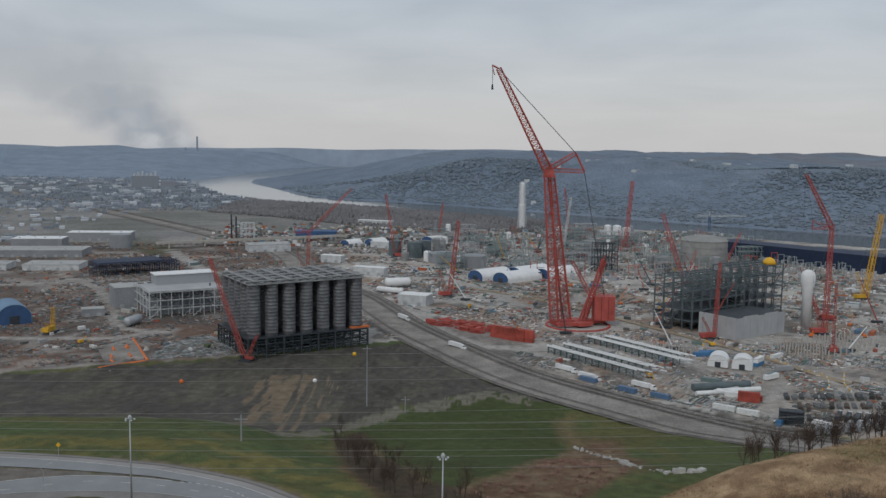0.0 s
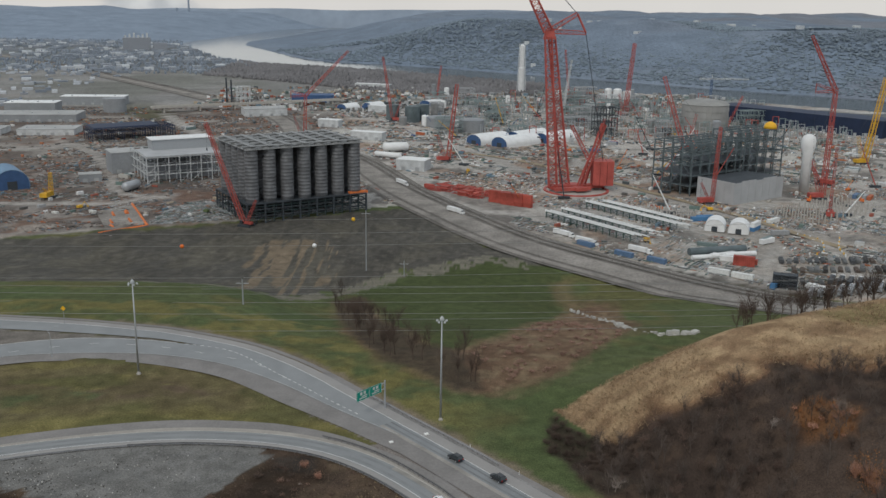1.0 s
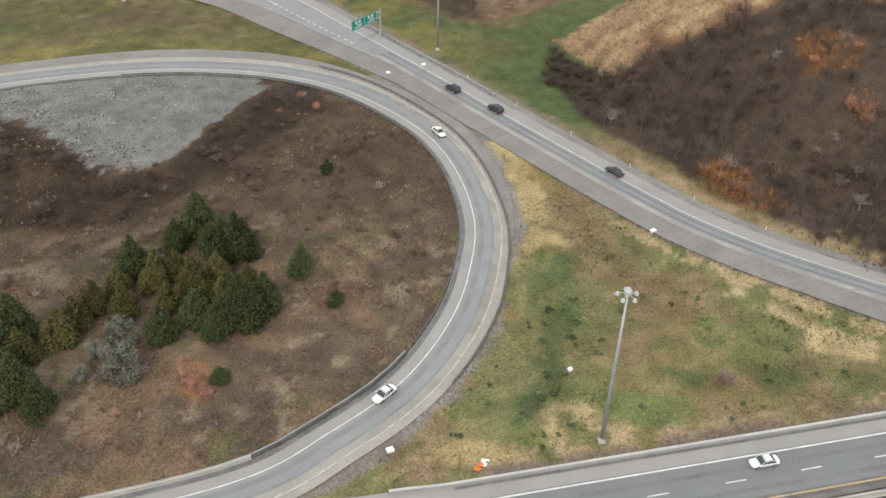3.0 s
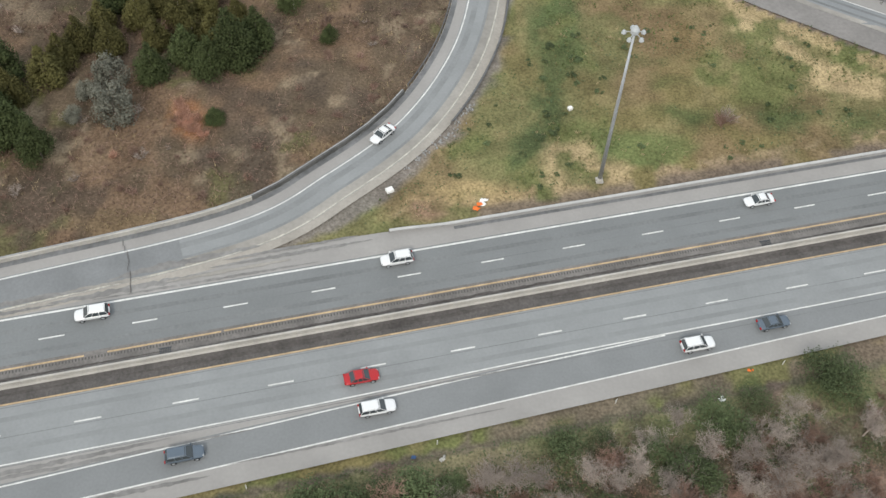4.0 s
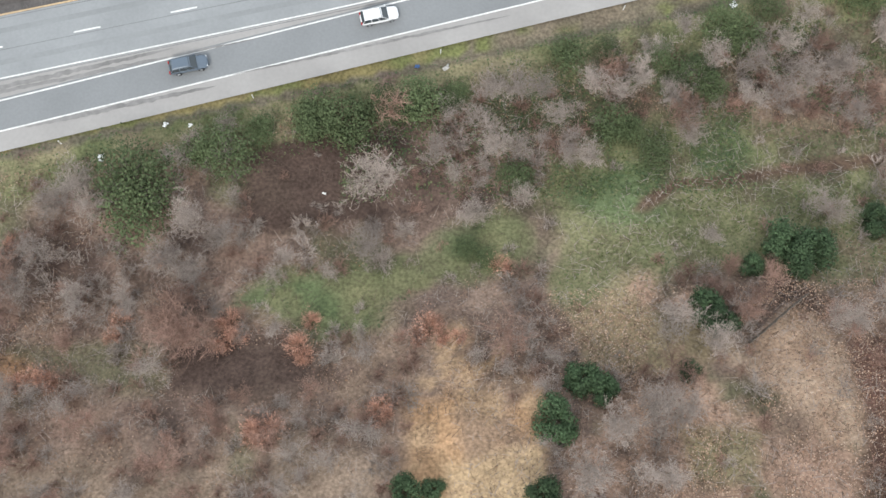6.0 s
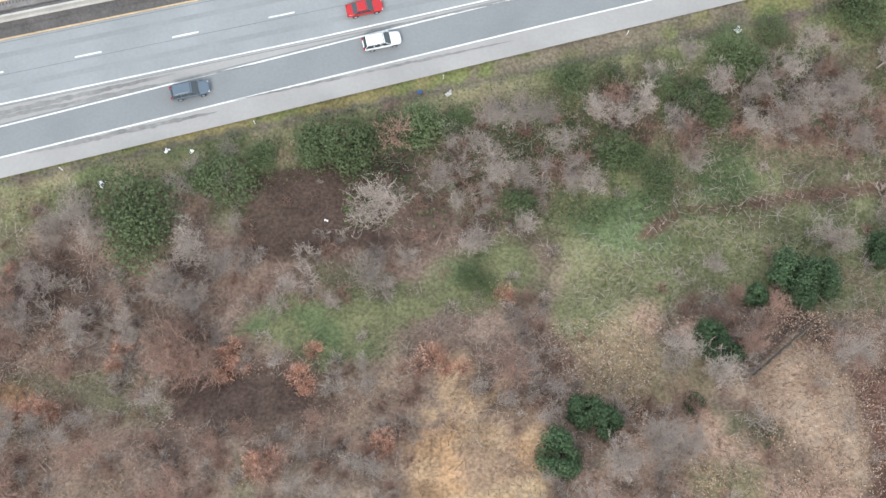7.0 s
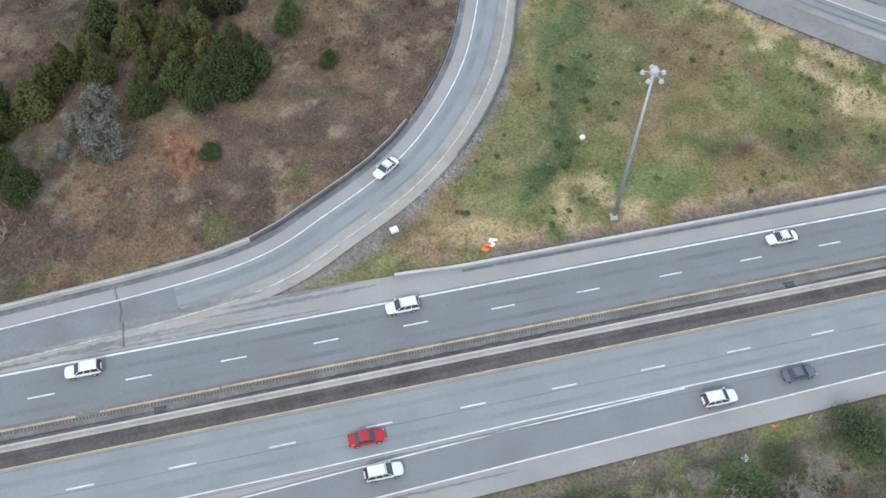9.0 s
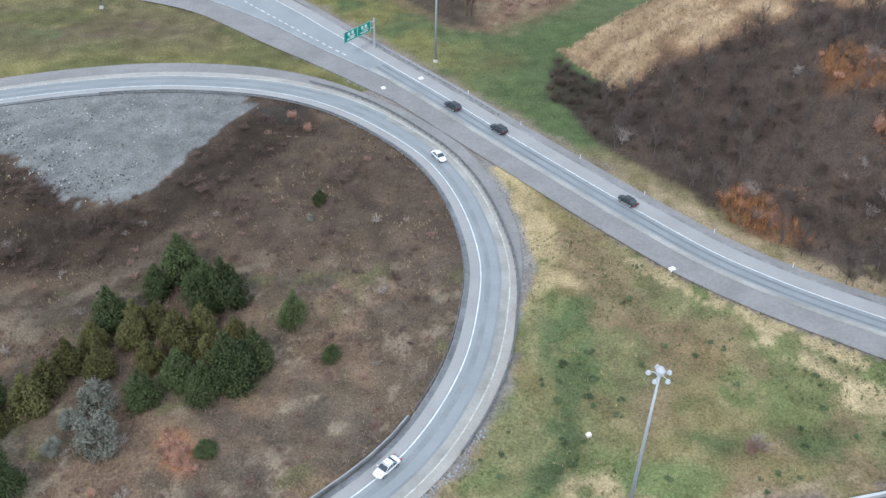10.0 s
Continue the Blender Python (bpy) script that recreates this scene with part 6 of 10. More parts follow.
# high-mast lights
def high_mast():
    r = thing("high_mast_light", (0, 0, 0), "tall galvanised high-mast light with a ring of lamps", "street lamp", "high-mast lights")
    b = Build()
    b.tube((0, 0, 0), (0, 0, 29.4), 0.34, 0.16, 12)
    part("pole", b, M["galvan"], r, smooth=True)
    b = Build()
    b.box((0, 0, -0.3), (1.1, 1.1, 0.55)); b.turn((0, 0, 0.25), [(0.5, 0), (0.5, 0.1), (0.36, 0.5)], 10)
    part("base", b, M["concrete"], r)
    b = Build()
    b.turn((0, 0, 29.2), [(0.30, 0), (0.55, 0.15), (0.60, 0.75), (0.25, 1.25), (0.05, 1.35)], 12)
    part("head_cap", b, M["lamp_glass"], r)
    for k in range(5):
        a = k * 2 * math.pi / 5 + 0.3
        x, y = math.cos(a), math.sin(a)
        lum = Build()
        lum.bar((x * 0.5, y * 0.5, 29.4), (x * 1.15, y * 1.15, 29.3), 0.08)
        lum.turn((x * 1.35, y * 1.35, 28.95), [(0.34, 0), (0.36, 0.1), (0.22, 0.42), (0.08, 0.52)], 10)
        part("luminaire", lum, M["lamp_glass"], r, "pale lamp head")
    return r


mast = high_mast()
for k, (x, y, z) in enumerate(((28.85, 90.63, -0.1), (6.07, 234.3, -4.75), (-87.3, 266.6, -4.9))):
    z = ground_z(x, y)
    if k:
        copy_thing(mast, Matrix.Translation((x, y, z)))
    else:
        mast.matrix_basis = Matrix.Translation((x, y, z))


# cantilever route sign over the upper ramp
def cantilever_sign():
    bx, by = -9.8, 242.0
    z = ground_z(bx, by)
    d = Vector((-17.2 - bx, 233.5 - by, 0)).normalized()
    r = thing("road_sign", (bx, by, z), "green overhead route sign on a cantilever steel post", "road sign", rz=math.atan2(d.y, d.x))
    b = Build()
    b.tube((0, 0, -0.3), (0, 0, 8.6), 0.32, 0.22, 10)
    part("post", b, M["galvan"], r)
    b = Build()
    b.tube((0, 0, 7.9), (11.2, 0, 8.1), 0.15, 0.12, 8)
    b.tube((0, 0, 6.2), (11.2, 0, 6.2), 0.15, 0.12, 8)
    for i in range(6):
        b.bar((1.8 * i, 0, 6.2), (1.8 * i + 1.0, 0, 8.0), 0.08)
        b.bar((1.8 * i + 1.0, 0, 8.0), (1.8 * i + 1.8, 0, 6.2), 0.08)
    part("arm", b, M["galvan"], r)
    s = 1
    for x0, w in ((4.1, 4.9), (9.05, 4.9)):
        b = Build()
        b.box((x0, s * 0.28, 5.7), (w, 0.08, 2.9))
        p = part("panel", b, M["sign_green"], r, "green sign panel with a white border")
        b = Build()
        for zz in (5.78, 8.46):
            b.box((x0, s * 0.33, zz), (w - 0.15, 0.02, 0.06))
        for xx in (-1, 1):
            b.box((x0 + xx * (w / 2 - 0.1), s * 0.33, 5.78), (0.06, 0.02, 2.74))
        part("border", b, M["white_paint"], p)
        b = Build()
        b.box((x0 - 0.6, s * 0.33, 7.35), (0.9, 0.02, 0.85)); b.box((x0 + 0.7, s * 0.33, 7.35), (0.8, 0.02, 0.8))
        part("shield", b, M["white_paint"], p, "white route shields")
        b = Build()
        b.box((x0 - 0.5, s * 0.33, 6.75), (2.1, 0.02, 0.3)); b.box((x0, s * 0.33, 6.2), (2.9, 0.02, 0.3))
        part("lettering", b, M["white_paint"], p, "white bars of illegible lettering")
    return r


cantilever_sign()


def street_lamp(x, y, h, label, arm=3.0, tag=False):
    z = ground_z(x, y)
    r = thing("street_lamp", (x, y, z), label, "street lamp")
    b = Build()
    b.tube((0, 0, -0.2), (0, 0, h), 0.13, 0.08, 8)
    part("pole", b, M["galvan"], r)
    b = Build()
    b.tube((0, 0, h), (-arm * 0.4, 0.2, h + 0.8), 0.06, 0.05, 6)
    b.tube((-arm * 0.4, 0.2, h + 0.8), (arm, 0.2, h + 2.6), 0.06, 0.05, 6)
    part("arm", b, M["galvan"], r)
    b = Build()
    b.box((arm + 0.4, 0.2, h + 2.5), (0.9, 0.35, 0.16), 0, 0.8)
    part("lamp_head", b, M["lamp_glass"], r)
    return r


street_lamp(-119, 279.5, 8.0, "thin grey lamp post with a raked arm beside the ramp", 2.0)
# yellow warning sign on two posts
def warning_sign(x, y, h):
    z = ground_z(x, y)
    r = thing("warning_sign", (x, y, z), "small yellow warning sign on a thin post", "road sign")
    b = Build(); b.tube((0, 0, -0.2), (0, 0, h), 0.06, 0.06, 6); part("post", b, M["galvan"], r)
    b = Build()
    b.add([(0, -0.08, h - 1.3), (0.9, -0.08, h - 0.4), (0, -0.08, h + 0.5), (-0.9, -0.08, h - 0.4), (0, 0.0, h - 1.3), (0.9, 0.0, h - 0.4), (0, 0.0, h + 0.5), (-0.9, 0.0, h - 0.4)], [(0, 1, 2, 3), (7, 6, 5, 4), (0, 4, 5, 1), (1, 5, 6, 2), (2, 6, 7, 3), (3, 7, 4, 0)])
    part("panel", b, M["ball_yellow"], r, "yellow diamond panel")


warning_sign(-127, 312, 6.5)


# power line across the valley with marker balls
def utility_pole(x, y, h, label):
    z = ground_z(x, y)
    r = thing("utility_pole", (x, y, z), label, "pole", "power line poles")
    b = Build(); b.tube((0, 0, -0.5), (0, 0, h), 0.35, 0.2, 8); part("pole", b, M["galvan"], r)
    b = Build(); b.box((0, 0, h - 2), (5.0, 0.2, 0.25)); part("crossarm", b, M["galvan"], r)


utility_pole(-32.6, 507, 35, "tall slim grey steel pole at the foot of the fill")
utility_pole(-72, 355, 11, "short grey wooden pole in the grass")
utility_pole(-11, 498, 9, "short grey wooden pole in the grass")


def wire_z(x, y, base, tilt):
    return base + tilt * x + 5.5 * ((x - 30) / 300) ** 2


def power_wire(y, base, tilt):
    c = bpy.data.curves.new("wire", "CURVE")
    c.dimensions, c.bevel_depth, c.bevel_resolution = "3D", 0.06, 0
    s = c.splines.new("POLY")
    n = 24
    s.points.add(n)
    for i in range(n + 1):
        x = -330 + 720 * i / n
        s.points[i].co = (x, y, wire_z(x, y, base, tilt), 1)
    c.materials.append(M["wire"])
    return tagged(new("power_wire", c), "thin sagging overhead power wire", "wire", "power wires")


for y, base, tilt in ((400, 4.0, 0.03), (408, 7.6, 0.03), (420, 11.2, 0.03), (386, -6.5, 0.03), (378, -9.5, 0.025), (352, -1.0, 0.02), (340, -3.6, 0.02), (330, 3.0, 0.02), (322, -4.4, 0.02), (312, 1.2, 0.02), (306, -3.0, 0.02)):
    power_wire(y, base, tilt)
for (x, y, z), mat, nm in (((-107.2, 400, 2.6), "ball_orange", "orange"), ((-48.4, 400, 5.0), "ball_white", "white"), ((-32.6, 420, 11.0), "ball_yellow", "yellow")):
    b = Build()
    base = {400: 4.0, 420: 11.2}[y]
    b.ball((x, y, wire_z(x, y, base, 0.03)), 0.95, 14)
    solo("marker_ball", b, M[mat], nm + " aviation marker ball on a power wire", "marker ball", "marker balls", smooth=True)


# concrete boxes, posts and litter
def slab(x, y, s, label, mat="concrete", name="concrete_box"):
    s = s * 0.75
    b = Build()
    b.box((0, 0, -0.2), (s, s * 0.8, 0.45)); b.box((0, 0, 0.25), (s * 0.8, s * 0.62, 0.12))
    ob = solo(name, b, M[mat], label, "box", "roadside boxes")
    ob.matrix_basis = pose(x, y, ground_z(x, y) + 0.1, 0, 0, 25)


for x, y, s in ((-7.1, 219.4, 1.4), (48, 146.5, 1.5), (2.2, 224.5, 1.5), (-3.4, 88.9, 1.5), (26.0, 106.1, 1.0)):
    slab(x, y, s, "small white concrete utility box in the grass", "plastic_white")
marker = Build()
marker.box((0, 0, -0.2), (0.12, 0.05, 1.25)); marker_me = marker.mesh("delineator_post", M["plastic_white"])
for i in range(14):
    ob = tagged(new("delineator_post", marker_me), "thin white delineator post on the verge", "post", "delineator posts")
    if i < 8:
        x, y = offset(WL, -5.6)[20 + i * 9]
    else:
        x, y = uv(-60 + (i - 8) * 24, edge_s(-60 + (i - 8) * 24) - 0.7)[:2]
    ob.matrix_basis = pose(x, y, ground_z(x, y) + 0.05, 0, 0, 30)


def litter(x, y, s, mat, label, seed):
    """A crumpled piece of rubbish."""
    rs = random.Random(seed)
    b = Build()
    for k in range(4):
        cx, cy = rs.uniform(-s, s) * 0.6, rs.uniform(-s, s) * 0.5
        pts = [(cx + rs.uniform(0.2, 0.7) * s * math.cos(a), cy + rs.uniform(0.2, 0.6) * s * math.sin(a), rs.uniform(0.03, 0.35) * s) for a in (0, 1.3, 2.5, 3.8, 5.0)]
        b.add(pts + [(cx, cy, 0.45 * s)], [(i, (i + 1) % 5, 5) for i in range(5)])
    ob = solo("litter", b, M[mat], label, "litter", "roadside litter")
    ob.matrix_basis = pose(x, y, ground_z(x, y) + 0.12)


for i, (x, y, s, mat, label) in enumerate((
    (9.6, 85.6, 1.0, "ball_orange", "torn orange plastic on the verge"), (10.8, 86.4, 0.9, "plastic_white", "white plastic scraps on the verge"),
    (40, 52.9, 0.7, "plastic_white", "white plastic scrap in the bushes"), (-0.3, 45.4, 0.4, "blue_metal", "blue plastic scrap in the grass"),
    (3.4, 45.3, 0.6, "riprap", "pale paper scrap in the grass"), (-28.3, 38.4, 0.5, "plastic_white", "white bag in the grass"),
    (-39, 34.5, 0.7, "plastic_white", "white torn bag in the grass"), (45, 57.2, 0.5, "ball_orange", "small orange scrap on the verge"), (-31.3, 38.6, 0.4, "plastic_white", "white cup in the grass"),
    (-15.9, 29.3, 0.5, "plastic_white", "white scraps strewn under bare trees"), (-14.8, 28.7, 0.4, "plastic_white", "white scraps strewn under bare trees"), (-14.0, 29.5, 0.35, "plastic_white", "white scraps strewn under bare trees"), (-12.8, 25.7, 0.35, "plastic_white", "white scraps strewn under bare trees"), (-18.2, 26.4, 0.3, "plastic_white", "white scraps strewn under bare trees"), (-11.8, 29.3, 0.3, "plastic_white", "white scraps strewn under bare trees"), (-26.1, 9.7, 0.4, "plastic_white", "white scraps among dark brush"), (10.2, 22.0, 0.3, "plastic_white", "white scrap on the green strip"))):
    litter(x, y, s, mat, label, i)
# a drift of pale stones where the loop's kerb ends, and the riprap channel
def stones(name, pts, n, s0, s1, spread, mat, label, seed):
    rs = random.Random(seed)
    line = spline(pts, 0.5)
    b = Build()
    for i in range(n):
        x, y = rs.choice(line)
        x, y = x + rs.gauss(0, spread), y + rs.gauss(0, spread)
        s = rs.uniform(s0, s1)
        b.box((x, y, ground_z(x, y) - s * 0.15), (s, s * rs.uniform(0.6, 1), s * rs.uniform(0.4, 0.8)), rs.uniform(0, 3), 0.7)
    return solo(name, b, M[mat], label, "stones", kind="stuff")


stones("loose_stones", [(-1.5, 92.9), (2.8, 97.3), (5.8, 100.4), (9.9, 107.0)], 80, 0.12, 0.42, 0.5, "gravel", "broken pale stone along the ramp's edge", 3)
stones("riprap", [(72, 434), (83, 413), (84, 370), (80, 335), (87, 324), (94, 322)], 190, 0.5, 1.7, 1.0, "riprap", "pale riprap boulders lining a drainage channel", 4)
M["pit_stone"] = palette("pit_stones", [(0.42, 0.41, 0.39), (0.09, 0.085, 0.08), (0.25, 0.245, 0.235), (0.13, 0.125, 0.12), (0.33, 0.32, 0.30), (0.07, 0.066, 0.06)], 0.9)
for k, line_ in enumerate(([(-125, 204), (-90, 203), (-60, 206), (-44, 210)], [(-100, 199), (-80, 194), (-58, 194), (-46, 200)], [(-84, 186), (-66, 178), (-56, 180), (-50, 190)])):
    stones("loose_stones", line_, 420, 0.1, 0.42, 3.6, "pit_stone", "loose light and dark stones lying in the gravel pit", 31 + k)
stones("riprap", [(90, 322), (98, 322), (103, 326)], 12, 2.0, 3.6, 0.8, "riprap", "large pale stone slabs at the channel's end", 37)
# broken wooden fence on the slope
def broken_fence():
    a, c = Vector((42.2, 14.2, 0)), Vector((34.9, 8.9, 0))
    r = thing("wooden_fence", (a.x, a.y, ground_z(a.x, a.y)), "broken weathered wooden fence across the slope", "fence")
    rs = random.Random(5)
    n = 26
    for i in range(n):
        p = a.lerp(c, i / (n - 1))
        z = ground_z(p.x, p.y) - ground_z(a.x, a.y)
        b = Build()
        h = rs.uniform(0.9, 1.7)
        b.box((p.x - a.x, p.y - a.y, z - 0.25), (0.30, 0.07, h + 0.3), math.atan2(c.y - a.y, c.x - a.x) + rs.uniform(-0.1, 0.1))
        part("slat", b, M["wood"], r)
    for zz in (0.3, 0.85):
        b = Build()
        b.bar((0, 0, zz), (c.x - a.x, c.y - a.y, ground_z(c.x, c.y) - ground_z(a.x, a.y) + zz), 0.08)
        part("rail", b, M["wood"], r)


broken_fence()


# ---- vehicles ----
def rounded(ob, level):
    m = ob.modifiers.new("rounding", "SUBSURF")
    m.levels = m.render_levels = level
    return ob


def car(kind, paint, label, x, y, rz, category="car"):
    """A passenger car: lofted body, glasshouse, wheels and lamps. It faces its +x."""
    z = ground_z(x, y) if y > 110 else Z0
    root = thing("car", (x, y, z + (0.28 if y > 110 else 0.0)), label, category, rz=rz)
    L, W = {"suv": (4.75, 1.92), "sedan": (4.7, 1.84), "wagon": (4.9, 1.9)}[kind]
    H = {"suv": 1.74, "sedan": 1.46, "wagon": 1.62}[kind]
    belt = {"suv": 1.06, "sedan": 0.92, "wagon": 0.98}[kind]
    hood = {"suv": 1.02, "sedan": 0.88, "wagon": 0.94}[kind]

    def loft(secs, bevel=0.2):
        b = Build()
        rows = []
        for sx, z0, z1, hw in secs:
            e = min(bevel, hw * 0.3)
            rows.append([(sx, -hw + e, z0), (sx, -hw, z0 + e), (sx, -hw, z1 - e), (sx, -hw + e, z1), (sx, hw - e, z1), (sx, hw, z1 - e), (sx, hw, z0 + e), (sx, hw - e, z0)])
        vs = [p for r in rows for p in r]
        fs = [(i * 8 + j, (i + 1) * 8 + j, (i + 1) * 8 + (j + 1) % 8, i * 8 + (j + 1) % 8) for i in range(len(rows) - 1) for j in range(8)]
        fs += [tuple(range(8)), tuple(range(len(vs) - 1, len(vs) - 9, -1))]
        b.add(vs, fs)
        return b

    h = L / 2
    body = loft([(-h, 0.42, belt - 0.16, W / 2 - 0.16), (-h + 0.18, 0.3, belt, W / 2 - 0.03), (-h * 0.5, 0.26, belt, W / 2), (h * 0.2, 0.26, belt, W / 2), (h * 0.42, 0.26, hood, W / 2), (h - 0.3, 0.3, hood - 0.1, W / 2 - 0.05), (h, 0.4, hood - 0.26, W / 2 - 0.22)])
    body_ob = part("body", body, M[paint], root, smooth=True)
    rounded(body_ob, 2)
    rear_top, rear_bot = {"suv": (-h + 0.55, -h + 0.12), "sedan": (-h * 0.36, -h * 0.66), "wagon": (-h + 0.6, -h + 0.15)}[kind]
    g = Build()
    rows = [(rear_bot, h * 0.44, W / 2 - 0.07, belt - 0.02), (rear_top, h * 0.08, W / 2 - 0.26, H - 0.05)]
    vs = []
    for x0, x1, hw, zz in rows:
        vs += [(x0, -hw, zz), (x1, -hw, zz), (x1, hw, zz), (x0, hw, zz)]
    g.add(vs, [(0, 1, 5, 4), (1, 2, 6, 5), (2, 3, 7, 6), (3, 0, 4, 7), (4, 5, 6, 7)])
    part("glasshouse", g, M["car_glass"], root, "dark car windows")
    roof = Build()
    x0, x1, hw = rear_top - 0.04, h * 0.08 + 0.04, W / 2 - 0.25
    roof.add([(x0 - 0.06, -hw - 0.05, H - 0.1), (x1 + 0.1, -hw - 0.05, H - 0.12), (x1 + 0.1, hw + 0.05, H - 0.12), (x0 - 0.06, hw + 0.05, H - 0.1), (x0 + 0.16, -hw + 0.1, H), (x1 - 0.18, -hw + 0.1, H), (x1 - 0.18, hw - 0.1, H), (x0 + 0.16, hw - 0.1, H)], [(3, 2, 1, 0), (4, 5, 6, 7), (0, 1, 5, 4), (1, 2, 6, 5), (2, 3, 7, 6), (3, 0, 4, 7)])
    part("roof", roof, M[paint], root)
    pil = Build()
    for sy in (-1, 1):
        for k in (0, 0.36, 0.68, 1):
            pa = (rear_bot + (h * 0.44 - rear_bot) * k, sy * (W / 2 - 0.06), belt - 0.02)
            pb = (rear_top + (h * 0.08 - rear_top) * k, sy * (W / 2 - 0.25), H - 0.06)
            pil.bar(pa, pb, 0.05)
    part("pillar", pil, M[paint], root)
    for sx in (-1, 1):
        for sy in (-1, 1):
            w = Build()
            c = (sx * L * 0.29, sy * (W / 2 - 0.12), 0.34)
            w.tube((c[0], c[1] - 0.12, c[2]), (c[0], c[1] + 0.12, c[2]), 0.34, n=14)
            wo = part("wheel", w, M["rubber"], root)
            w = Build()
            w.tube((c[0], c[1] + sy * 0.115, c[2]), (c[0], c[1] + sy * 0.135, c[2]), 0.22, n=10)
            part("rim", w, M["galvan"], wo)
    for sy in (-1, 1):
        w = Build(); w.box((h - 0.22, sy * (W / 2 - 0.36), hood - 0.36), (0.24, 0.34, 0.12), 0, 0.8); part("headlight", w, M["lamp_glass"], root)
        w = Build(); w.box((-h + 0.08, sy * (W / 2 - 0.28), belt - 0.32), (0.16, 0.34, 0.24), 0, 0.9); part("tail_light", w, M["tail_glass"], root)
        w = Build(); w.box((h * 0.36, sy * (W / 2 + 0.08), belt), (0.16, 0.2, 0.14), 0, 0.8); part("mirror", w, M[paint], root)
    return root


def on_line(line, x, y, rev=False):
    i = near_index(line, x, y)
    a, c = line[max(0, i - 1)], line[min(len(line) - 1, i + 1)]
    return math.atan2(c[1] - a[1], c[0] - a[0]) + (math.pi if rev else 0)


car("suv", "car_white", "white sport utility car driving on the highway", -43.7, 66.9, HW + math.pi)
car("suv", "car_white", "white sport utility car driving on the highway", -2.3, 75.6, HW + math.pi)
car("sedan", "car_red", "red hatchback driving on the highway", -6.9, 56.6, HW)
car("suv", "car_white", "white crossover car in the slip lane", 38.4, 60.9, HW)
car("wagon", "car_slate", "slate-blue estate car in the slip lane", -28.5, 46.1, HW)
car("wagon", "car_white", "white estate car in the slip lane", -4.8, 52.1, HW)
car("sedan", "car_slate", "dark slate saloon car in the slip lane", 49.6, 64.2, HW)
car("sedan", "car_white", "white compact car on the lower bend of the loop ramp", -4.6, 100.0, on_line(LOOP, -4.6, 100, True))
car("sedan", "car_white", "white saloon car on the highway", 52.5, 86.0, HW + math.pi)
car("sedan", "car_white", "white saloon car on the loop ramp", 5.6, 186.5, on_line(LOOP, 5, 187, True))
car("suv", "car_black", "black sport utility car on the upper ramp", 9.5, 209.3, on_line(UPPER, 9.5, 209))
car("suv", "car_black", "black sport utility car on the upper ramp", 19.6, 198.5, on_line(UPPER, 19.6, 198.5))
car("sedan", "car_black", "dark saloon car on the upper ramp", 43.8, 168.7, on_line(UPPER, 43.8, 168.7))

# ---- vegetation ----
def bare_tree_mesh(seed, h, spread, name, mat, twig=0.03, levels=4, fork=(4, 3, 2, 2, 2)):
    """Leafless tree: tapered trunk and limbs, ending in many fine twigs."""
    rs = random.Random(seed)
    b = Build()

    def grow(p, d, length, r, level):
        if level == levels and level > 1:
            nd = (d + Vector((rs.uniform(-1, 1), rs.uniform(-1, 1), rs.uniform(-0.4, 0.8))) * 0.2).normalized()
            s = nd.cross(Vector((rs.uniform(-1, 1), rs.uniform(-1, 1), 0.3))).normalized() * r
            b.add([p - s, p + s, p + nd * length * 1.1], [(0, 1, 2)])
            return
        steps_n = 3 if level < 2 else 2
        for k in range(steps_n):
            nd = (d + Vector((rs.uniform(-1, 1), rs.uniform(-1, 1), rs.uniform(-0.4, 0.8))) * 0.22).normalized()
            q = p + nd * (length / steps_n)
            r2 = r * 0.78
            if level < 2:
                b.tube(p, q, r, r2, 5 if level == 0 else 3, False)
            else:
                s = nd.cross(Vector((rs.uniform(-1, 1), rs.uniform(-1, 1), 0.3))).normalized()
                b.add([p - s * r, p + s * r, q + s * r2, q - s * r2], [(0, 1, 2, 3)])
            if level < levels and (k > 0 or level > 0):
                for _ in range(fork[level]):
                    a = rs.uniform(0, 6.283)
                    side = Vector((math.cos(a), math.sin(a), rs.uniform(0.05, 0.7))) * spread
                    grow(p.lerp(q, rs.uniform(0.2, 1)), (nd * 0.55 + side).normalized(), length * rs.uniform(0.45, 0.68), max(twig, r2 * 0.5), level + 1)
            p, d, r = q, nd, r2
    grow(Vector((0, 0, -0.2)), Vector((0, 0, 1)), h * 0.62, h * 0.018, 0)
    return b.mesh(name, mat)


